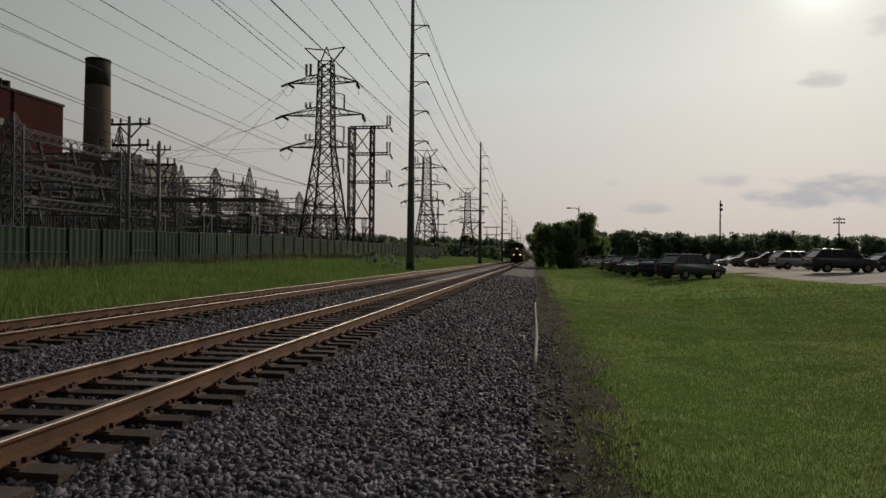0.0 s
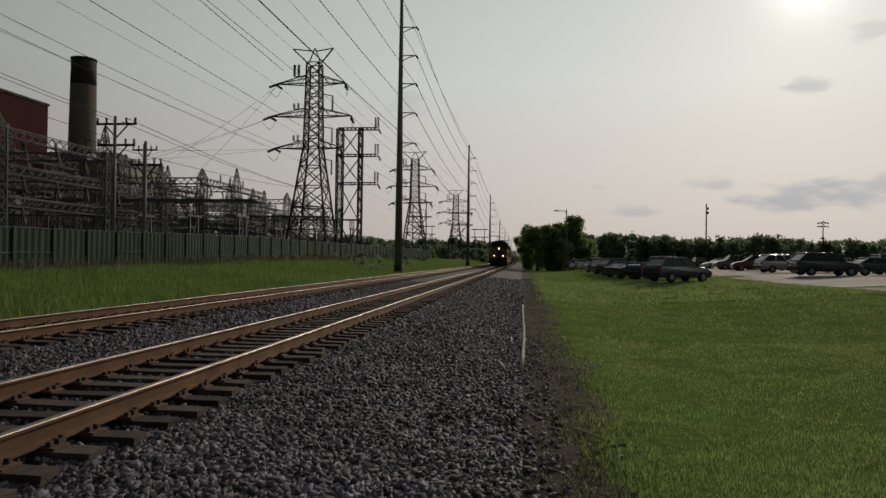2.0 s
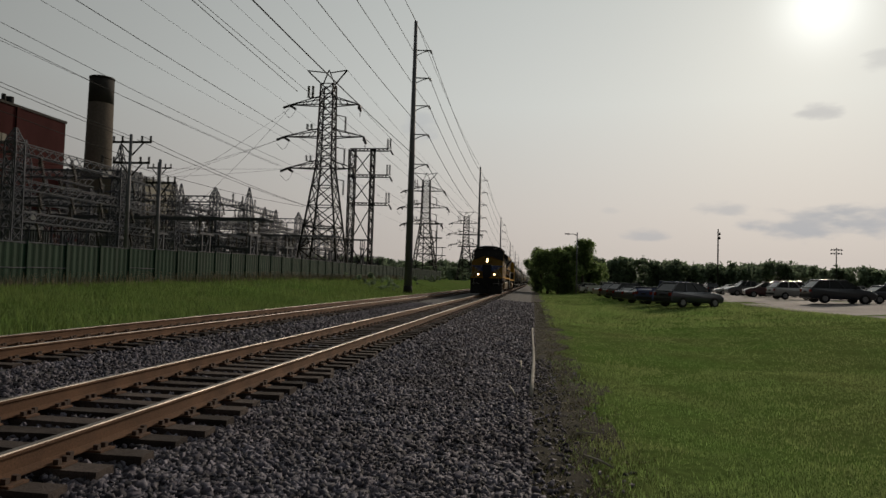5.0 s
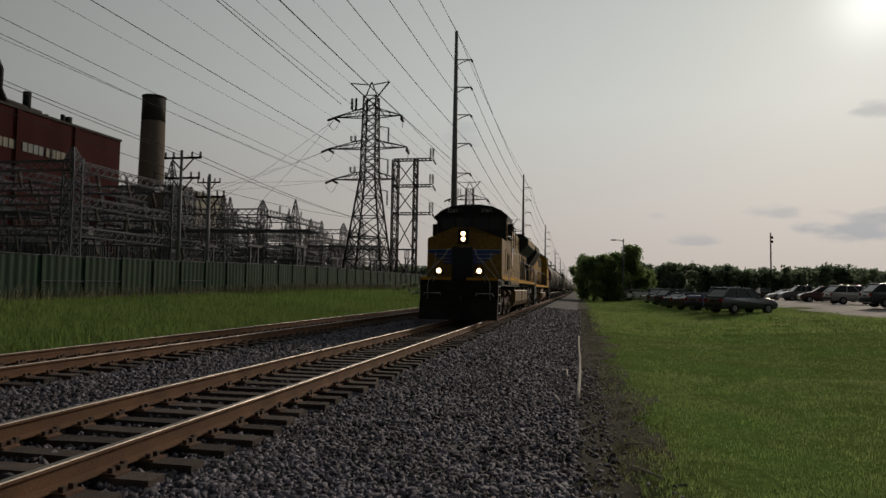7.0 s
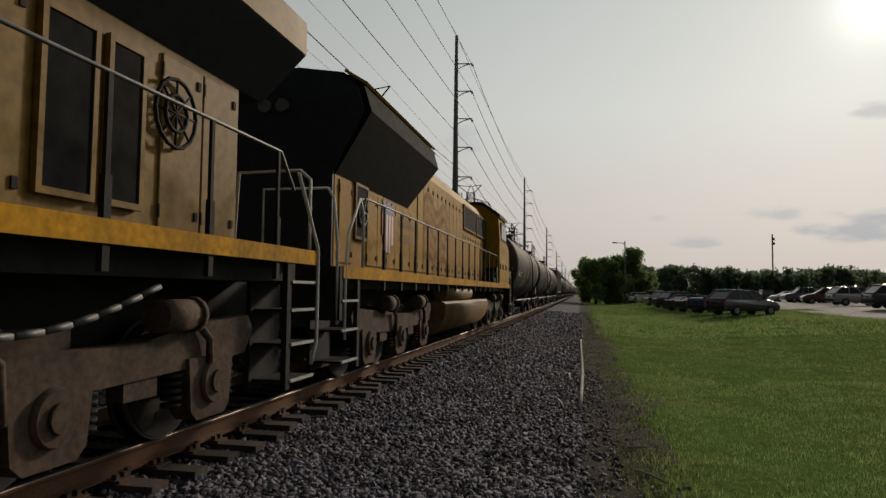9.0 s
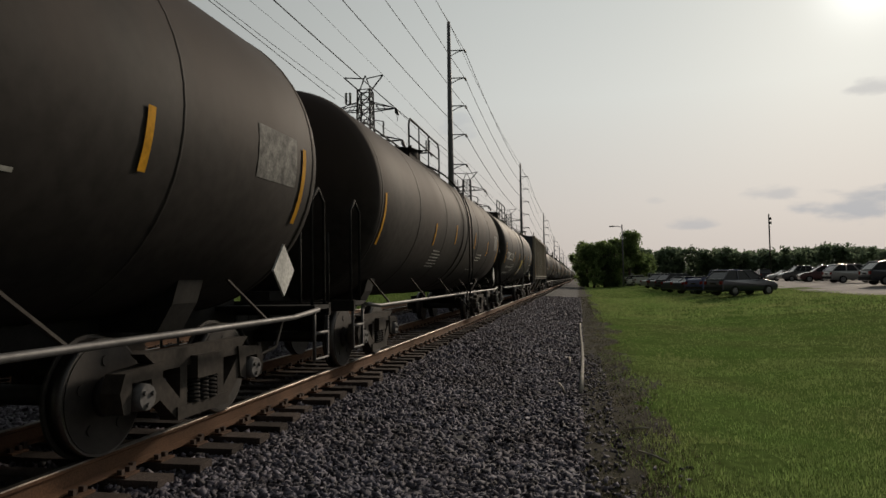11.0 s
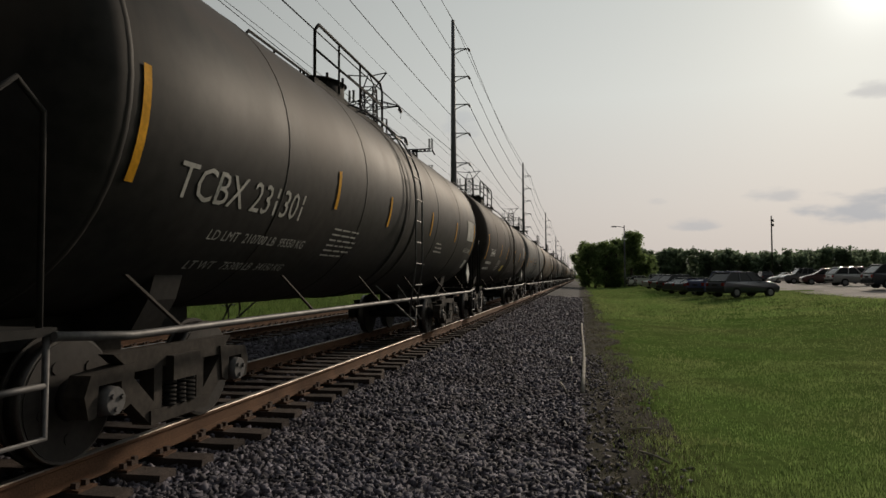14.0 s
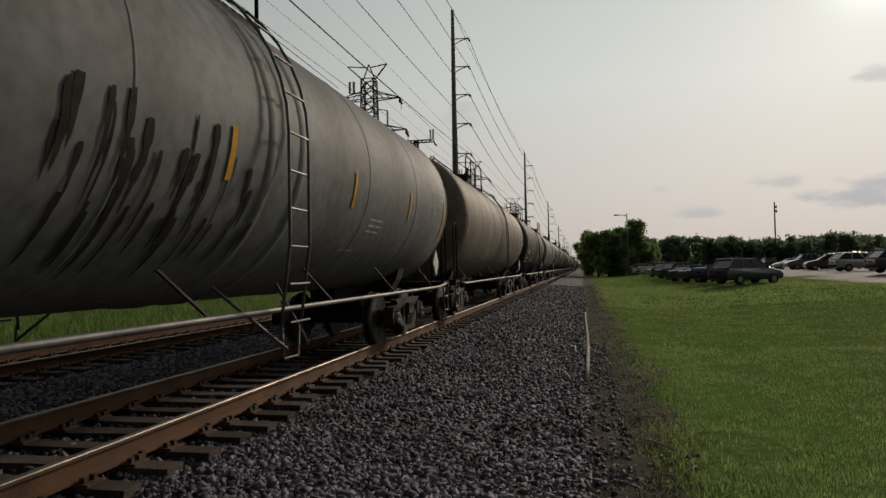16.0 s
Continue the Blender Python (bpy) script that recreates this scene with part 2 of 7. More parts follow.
def bevel(bm, w, seg=1):
    bmesh.ops.bevel(bm, geom=list(bm.edges), offset=w, segments=seg, affect="EDGES", profile=0.6)
    return bm


def cyl(bm, p0, p1, r0, r1=None, n=10, cap=True, mi=0):
    p0, p1 = Vector(p0), Vector(p1)
    r1 = r0 if r1 is None else r1
    d = (p1 - p0).normalized()
    u = d.orthogonal().normalized()
    w = d.cross(u)
    a, b = [], []
    for i in range(n):
        t = 2 * math.pi * i / n
        o = u * math.cos(t) + w * math.sin(t)
        a.append(bm.verts.new(p0 + o * r0)), b.append(bm.verts.new(p1 + o * r1))
    for i in range(n):
        j = (i + 1) % n
        f = bm.faces.new((a[i], a[j], b[j], b[i]))
        f.material_index = mi
        f.smooth = n > 6
    if cap:
        bm.faces.new(a[::-1]).material_index = mi
        bm.faces.new(b).material_index = mi
    return bm


def pipe(bm, pts, r, n=6, mi=0):
    """A bent bar through the points, mitred at the bends."""
    pts = [Vector(p) for p in pts]
    rings = []
    up = None
    for i, p in enumerate(pts):
        d = ((pts[min(i + 1, len(pts) - 1)] - p).normalized() + (p - pts[max(i - 1, 0)]).normalized())
        d = d.normalized() if d.length > 1e-6 else Vector((0, 0, 1))
        if up is None:
            up = d.orthogonal().normalized()
        u = (up - d * up.dot(d)).normalized()
        up = u
        w = d.cross(u)
        rings.append([bm.verts.new(p + (u * math.cos(2 * math.pi * k / n) + w * math.sin(2 * math.pi * k / n)) * r) for k in range(n)])
    for a, b in zip(rings, rings[1:]):
        for k in range(n):
            f = bm.faces.new((a[k], a[(k + 1) % n], b[(k + 1) % n], b[k]))
            f.material_index = mi
            f.smooth = True
    bm.faces.new(rings[0][::-1]).material_index = mi
    bm.faces.new(rings[-1]).material_index = mi
    return bm


def prism(bm, prof, a, b, axis="y", mi=0):
    """A closed outline pushed from a to b. Outline in (x, z) for axis y, in (y, z) for axis x, in (x, y) for axis z."""
    def at(p, k):
        return {"y": (p[0], k, p[1]), "x": (k, p[0], p[1]), "z": (p[0], p[1], k)}[axis]
    va = [bm.verts.new(at(p, a)) for p in prof]
    vb = [bm.verts.new(at(p, b)) for p in prof]
    fs = [bm.faces.new(va), bm.faces.new(vb[::-1])]
    for i in range(len(prof)):
        j = (i + 1) % len(prof)
        fs.append(bm.faces.new((va[j], va[i], vb[i], vb[j])))
    for f in fs:
        f.material_index = mi
    bmesh.ops.recalc_face_normals(bm, faces=fs)
    return bm


def bulk(name, V, F, material, label, category, kind="stuff", parent=None):
    """A mesh from numpy arrays: V (n, 3), F (m, k)."""
    me = bpy.data.meshes.new(name)
    V, F = np.asarray(V, np.float32), np.asarray(F, np.int32)
    k = F.shape[1]
    me.vertices.add(len(V)), me.loops.add(F.size), me.polygons.add(len(F))
    me.vertices.foreach_set("co", V.ravel())
    me.loops.foreach_set("vertex_index", F.ravel())
    me.polygons.foreach_set("loop_start", np.arange(0, F.size, k, dtype=np.int32))
    me.update(calc_edges=True)
    me.materials.append(material)
    ob = new(name, me)
    if parent is not None:
        ob.parent = parent
    return tagged(ob, label, category, kind=kind)


# ---- ground and tracks ----
TRACK, TRACK_2 = -4.48, -9.4      # centre lines of the two tracks
RAIL_Z = 0.45


def smooth_step(a, b, v):
    t = np.clip((v - a) / (b - a), 0, 1)
    return t * t * (3 - 2 * t)


def ground_z(x, y):
    """Height of the ground: ballast bed on the left, a shallow lawn rising to the car park on the right, a bank on the far left."""
    x, y = np.asarray(x, float), np.asarray(y, float)
    # ballast: shoulder down from the near track's tie ends, level between the tracks
    bal = 0.14 * smooth_step(-0.2, -2.9, x) + 0.03 * smooth_step(-3.0, -3.7, x)
    fall = smooth_step(-11.0, -12.6, x)
    left = bal * (1 - fall) + fall * 0.1 * smooth_step(-12.6, -15, x)
    bank_top = 0.55 + 0.65 * smooth_step(25, 70, y) + 0.4 * smooth_step(70, 170, y)
    left = left + bank_top * smooth_step(-14.5, -25.5, x) + 1.2 * smooth_step(-30, -60, x)
    right = 0.03 * np.sin(x * 0.9 + y * 0.23) * smooth_step(0.8, 3, x) - 0.10 * smooth_step(0.2, 3.0, x) * (1 - smooth_step(4, 9, x)) + 0.55 * smooth_step(5.0, 16.0, x) + 0.27 * smooth_step(16.5, 23.0, x)
    return np.where(x < -0.2, left, right)


def make_ground():
    xs = np.unique(np.concatenate([np.linspace(-2500, -300, 12), np.linspace(-300, -60, 20), np.linspace(-60, -26, 18), np.linspace(-26, -13, 20), np.linspace(-13, -3, 40), np.linspace(-3, 1.5, 30), np.linspace(1.5, 16, 40), np.linspace(16, 60, 16), np.linspace(60, 300, 12), np.linspace(300, 2500, 10)]))
    ys = np.unique(np.concatenate([np.linspace(-400, -20, 14), np.linspace(-20, 0, 20), np.linspace(0, 40, 110), np.linspace(40, 120, 60), np.linspace(120, 400, 30), np.linspace(400, 4200, 16)]))
    X, Y = np.meshgrid(xs, ys)
    Z = ground_z(X, Y)
    rng = np.random.default_rng(3)
    Z = Z + rng.normal(0, 0.012, Z.shape) * (np.abs(X) < 30)
    V = np.stack([X, Y, Z], -1).reshape(-1, 3)
    n = len(xs)
    i, j = np.meshgrid(np.arange(n - 1), np.arange(len(ys) - 1))
    a = (j * n + i).ravel()
    F = np.stack([a, a + 1, a + 1 + n, a + n], 1)
    ob = bulk("ground", V, F, M["lawn"], "uneven mown grass and bare earth beside the railway", "ground", "structure")
    me = ob.data
    for k in ("ballast", "dirt"):
        me.materials.append(M[k])
    cx = V[F].mean(1)
    edge = 0.10 * np.sin(cx[:, 1] * 1.7) + 0.08 * np.sin(cx[:, 1] * 0.55 + 1)
    idx = np.zeros(len(F), np.int32)
    idx[(cx[:, 0] < -0.15 + edge) & (cx[:, 0] > -12.4)] = 1
    idx[(cx[:, 0] >= -0.15 + edge) & (cx[:, 0] < 0.95 + edge * 2.0) & (cx[:, 1] < 140)] = 2
    me.polygons.foreach_set("material_index", idx)
    for p in me.polygons:
        p.use_smooth = True
    return ob


make_ground()


def rail_mesh(y0, y1):
    prof = [(-0.075, 0), (0.075, 0), (0.075, 0.012), (0.012, 0.035), (0.010, 0.135), (0.036, 0.148), (0.036, 0.172), (0.030, 0.180), (-0.030, 0.180), (-0.036, 0.172), (-0.036, 0.148), (-0.010, 0.135), (-0.012, 0.035), (-0.075, 0.012)]
    bm = bmesh.new()
    va = [bm.verts.new((p[0], y0, p[1])) for p in prof]
    vb = [bm.verts.new((p[0], y1, p[1])) for p in prof]
    for i in range(len(prof)):
        j = (i + 1) % len(prof)
        f = bm.faces.new((va[i], vb[i], vb[j], va[j]))
        f.material_index = 1 if 6 <= i <= 8 else 0
    bm.faces.new(va), bm.faces.new(vb[::-1])
    bmesh.ops.recalc_face_normals(bm, faces=bm.faces)
    return bm


def tie_bm(seed):
    r = random.Random(seed)
    bm = box(bmesh.new(), -1.28 + r.uniform(-.05, .03), 1.28 + r.uniform(-.05, .08), -0.112, 0.112, -0.17, 0.0)
    bmesh.ops.subdivide_edges(bm, edges=[e for e in bm.edges if abs(e.verts[0].co.x - e.verts[1].co.x) > 1], cuts=3)
    for v in bm.verts:
        v.co += Vector((r.uniform(-.012, .012), r.uniform(-.008, .008), r.uniform(-.008, .004)))
    return bm


def plate_bm():
    bm = box(bmesh.new(), -0.18, 0.18, -0.095, 0.095, 0.0, 0.018)
    for sx, sy in ((-0.11, 0.05), (0.11, -0.05), (-0.11, -0.05), (0.11, 0.05)):   # spike heads
        box(bm, sx - 0.022, sx + 0.022, sy - 0.02, sy + 0.02, 0.016, 0.058, 1)
    return bm


def anchor_bm():
    bm = box(bmesh.new(), -0.085, 0.085, -0.018, 0.018, -0.02, 0.022)
    box(bm, -0.10, -0.06, -0.022, 0.022, -0.015, 0.05)
    return box(bm, 0.06, 0.10, -0.022, 0.022, -0.015, 0.05)


def railway_track(cx, seed, near, tag):
    t = thing("railway_track", tag, "railway track", pose(cx, 0, RAIL_Z), kind="structure")
    for x in (-0.755, 0.755):
        r = part("rail", rail_mesh(-60, 1400), [M["rail_side"], M["rail_head"]], t, "rusty steel rail with a polished head")
        r.location = (x, 0, -0.18)
    ties = [link_mesh("tie", tie_bm(seed + k), M["tie"], t).data for k in range(6)]
    for o in list(t.children):
        if o.name.startswith("tie"):
            bpy.data.objects.remove(o)
    pm = link_mesh("tie_plate", plate_bm(), [M["plate"], M["spike"]])
    am = link_mesh("rail_anchor", anchor_bm(), M["spike"])
    plate, anchor = pm.data, am.data
    bpy.data.objects.remove(pm), bpy.data.objects.remove(am)
    r = random.Random(seed)
    y, rest = -6.0, bmesh.new()
    while y < 320:
        dz, sk = r.uniform(-.008, .006), r.uniform(-.02, .02)
        dx = r.uniform(-.09, .07)
        if near[0] < y < near[1]:
            o = new("tie", ties[r.randrange(6)])
            o.parent, o.location, o.rotation_euler = t, (dx, y, -0.20 + dz), (0, 0, sk)
            for x in (-0.755, 0.755):
                p = new("tie_plate", plate)
                p.parent, p.location = o, (x - dx, 0, 0.001)
                if r.random() < 0.5:
                    q = new("rail_anchor", anchor)
                    q.parent, q.location = o, (x - dx, 0.14, 0.018)
        else:
            box(rest, -1.28 + dx, 1.28 + dx, y - 0.112, y + 0.112, -0.36, -0.20 + dz)
        y += 0.5 + r.uniform(-.035, .035)
    o = part("tie_row", rest, M["tie"], t, "dark wooden ties further along")
    o["kind"] = "stuff"
    return t


railway_track(TRACK, 11, (2.0, 62), "near railway track with rusty rails on wooden ties")
railway_track(TRACK_2, 23, (6.0, 46), "second railway track with rusty rails on wooden ties")


def ballast_stones():
    rng = np.random.default_rng(7)
    base = np.array([(-1, -1, -1), (1, -1, -1), (1, 1, -1), (-1, 1, -1), (-1, -1, 1), (1, -1, 1), (1, 1, 1), (-1, 1, 1)], float)
    quads = np.array([(3, 2, 1, 0), (4, 5, 6, 7), (0, 1, 5, 4), (1, 2, 6, 5), (2, 3, 7, 6), (3, 0, 4, 7)])
    P = []

    def strip(x0, x1, y0, y1, n, size):
        P.append(np.stack([rng.uniform(x0, x1, n), rng.uniform(y0, y1, n), rng.uniform(0.7, 1.35, n) * size], 1))
    strip(-3.5, 0.0, -6, 2.2, 9000, 0.027)
    strip(-5.85, -3.1, -5, 2.5, 3000, 0.027)
    strip(-3.5, 0.0, 2.2, 7, 13500, 0.026)
    strip(-3.5, 0.0, 7, 14, 12500, 0.026)
    strip(-3.25, 0.05, 14, 28, 9000, 0.032)
    strip(-3.25, 0.05, 28, 60, 8000, 0.043)
    strip(-5.85, -3.1, 2.5, 14, 7000, 0.026)
    strip(-5.85, -3.1, 14, 40, 6000, 0.034)
    strip(-8.0, -5.8, 3.5, 14, 5500, 0.028)
    strip(-8.0, -5.8, 14, 45, 6000, 0.038)
    strip(-12.0, -8.0, 6, 30, 7000, 0.034)
    strip(-0.1, 0.4, 3.5, 16, 900, 0.02)
    strip(0.2, 1.0, 3.5, 14, 300, 0.014)
    P = np.concatenate(P)
    n = len(P)
    z = ground_z(P[:, 0], P[:, 1])
    # heaped a little between the ties
    on = (np.abs(P[:, 0] - TRACK) < 0.95) | (np.abs(P[:, 0] - TRACK_2) < 0.95)
    z = np.where(on, 0.165 + rng.uniform(-.012, .04, n), z + rng.uniform(-0.004, 0.014, n))
    V = np.repeat(base[None], n, 0) * (1 + rng.uniform(-.75, .3, (n, 8, 3)))
    V = V * rng.uniform(0.55, 1.4, (n, 1, 3)) * P[:, 2][:, None, None]
    a, b = rng.uniform(0, 2 * np.pi, n), rng.uniform(-1, 1, n)
    ca, sa, cb, sb = np.cos(a), np.sin(a), np.cos(b), np.sin(b)
    x, y, zz = V[..., 0], V[..., 1], V[..., 2]
    y, zz = y * cb[:, None] - zz * sb[:, None], y * sb[:, None] + zz * cb[:, None]
    x, y = x * ca[:, None] - y * sa[:, None], x * sa[:, None] + y * ca[:, None]
    V = np.stack([x + P[:, 0][:, None], y + P[:, 1][:, None], zz + z[:, None]], -1).reshape(-1, 3)
    F = (quads[None] + 8 * np.arange(n)[:, None, None]).reshape(-1, 4)
    bulk("ballast", V, F, M["stone"], "loose grey crushed-stone ballast round the tracks", "ballast")


ballast_stones()


def blades(name, P, h, w, lean, material, label, category, seed):
    """Grass: one bent blade of two quads at each place of P."""
    rng = np.random.default_rng(seed)
    n = len(P)
    a = rng.uniform(0, 2 * np.pi, n)
    d = np.stack([np.cos(a), np.sin(a), np.zeros(n)], 1)
    s = np.stack([-np.sin(a), np.cos(a), np.zeros(n)], 1)
    h = h * rng.uniform(0.5, 1.3, n)
    w = w * rng.uniform(0.7, 1.3, n)
    l = lean * rng.uniform(0.2, 1.4, n) * h
    up = np.array([0, 0, 1.0])
    p0, p1 = P - s * w[:, None], P + s * w[:, None]
    m = P + up * (h * 0.6)[:, None] + d * (l * 0.35)[:, None]
    t = P + up * h[:, None] + d * l[:, None]
    V = np.stack([p0, p1, m + s * (w * 0.7)[:, None], m - s * (w * 0.7)[:, None], t + s * (w * 0.1)[:, None], t - s * (w * 0.1)[:, None]], 1).reshape(-1, 3)
    F = (np.array([(0, 1, 2, 3), (3, 2, 4, 5)])[None] + 6 * np.arange(n)[:, None, None]).reshape(-1, 4)
    return bulk(name, V, F, material, label, category)


def grass():
    rng = np.random.default_rng(5)
    P = []

    def patch(x0, x1, y0, y1, n):
        x, y = rng.uniform(x0, x1, n), rng.uniform(y0, y1, n)
        keep = x > 0.85 + 0.3 * np.sin(y * 1.1) * np.sin(y * 0.37 + 1) + rng.normal(0, .28, n)
        worn = (np.sin(x * 1.9 + y * 0.7) * np.sin(y * 1.3 - x) > 0.6) & (rng.random(n) < 0.75)
        keep &= ~worn
        x, y = x[keep], y[keep]
        P.append(np.stack([x, y, ground_z(x, y) - 0.01], 1))
    patch(0.3, 4.5, 3.2, 8, 42000)
    patch(0.3, 8, 8, 16, 50000)
    patch(0.4, 14, 16, 30, 45000)
    blades("lawn_grass", np.concatenate(P), 0.055, 0.0035, 0.7, M["blade"], "short green mown grass with thin patches", "grass", 1)
    P.clear()
    patch(0.6, 16, 30, 60, 40000)
    patch(-0.5, 15, 60, 140, 20000)
    blades("lawn_grass", np.concatenate(P), 0.10, 0.012, 0.6, M["blade"], "short green grass towards the car park", "grass", 2)
    # tall grass on the bank beyond the tracks
    n = 60000
    x, y = rng.uniform(-25.9, -12.3, n), rng.uniform(8, 120, n)
    y = np.where(rng.random(n) < 0.6, rng.uniform(8, 45, n), y)
    T = np.stack([x, y, ground_z(x, y) - 0.02], 1)
    blades("bank_grass", T, 0.34, 0.016, 0.6, M["tall"], "long bright green grass on the bank by the fence", "grass", 3)
    x, y = rng.uniform(-26, -24.6, 5000), rng.uniform(15, 130, 5000)
    blades("dry_weeds", np.stack([x, y, ground_z(x, y)], 1), 0.75, 0.014, 0.3, M["straw"], "dry straw-coloured weeds along the fence foot", "weeds", 4)
    # low weeds creeping over the bare strip
    n = 26000
    x, y = rng.normal(0.6, 0.38, n), 3.3 + 60 * rng.random(n) ** 1.7
    k = x > -0.12
    W = np.stack([x[k], y[k], ground_z(x[k], y[k]) - 0.004], 1)
    blades("low_weeds", W, 0.032, 0.005, 1.3, M["weed"], "sparse low weeds and dead stalks on bare earth", "weeds", 8)
    # straw litter on the bare strip
    n = 8500
    x, y = rng.normal(0.4, 0.36, n), rng.uniform(3.5, 26, n)
    S = np.stack([x, y, ground_z(x, y) + 0.004], 1)
    blades("straw_litter", S, 0.012, 0.003, 7.0, M["straw"], "dry grass stalks lying on bare earth", "straw", 6)


grass()


def old_timber():
    """A long weathered pole lying at the edge of the ballast, with a few offcuts."""
    bm = bmesh.new()
    pts = [(-0.01 + 0.03 * math.sin(k * 0.5) + 0.004 * k, 10.5 + k * 1.55, 0.045 + 0.01 * math.sin(k)) for k in range(11)]
    pipe(bm, pts, 0.034, 8)
    tagged(link_mesh("fallen_pole", bm, M["lead"], smooth=True), "long weathered grey pole lying along the ballast edge", "pole")
    for n, (p, q, r) in enumerate((((-0.24, 10.4, 0.05), (-0.36, 11.3, 0.07), 0.016), ((-0.22, 13.6, 0.05), (-0.24, 14.9, 0.07), 0.02), ((0.52, 8.15, 0.03), (0.75, 8.2, 0.04), 0.011), ((0.55, 7.2, 0.02), (0.78, 6.75, 0.03), 0.012))):
        tagged(link_mesh("stick", pipe(bmesh.new(), (p, ((p[0] + q[0]) / 2 + .01, (p[1] + q[1]) / 2, p[2] + .015), q), r, 6), M["lead"], smooth=True), "short pale broken stick on the ground", "stick", group="sticks beside the track")


old_timber()

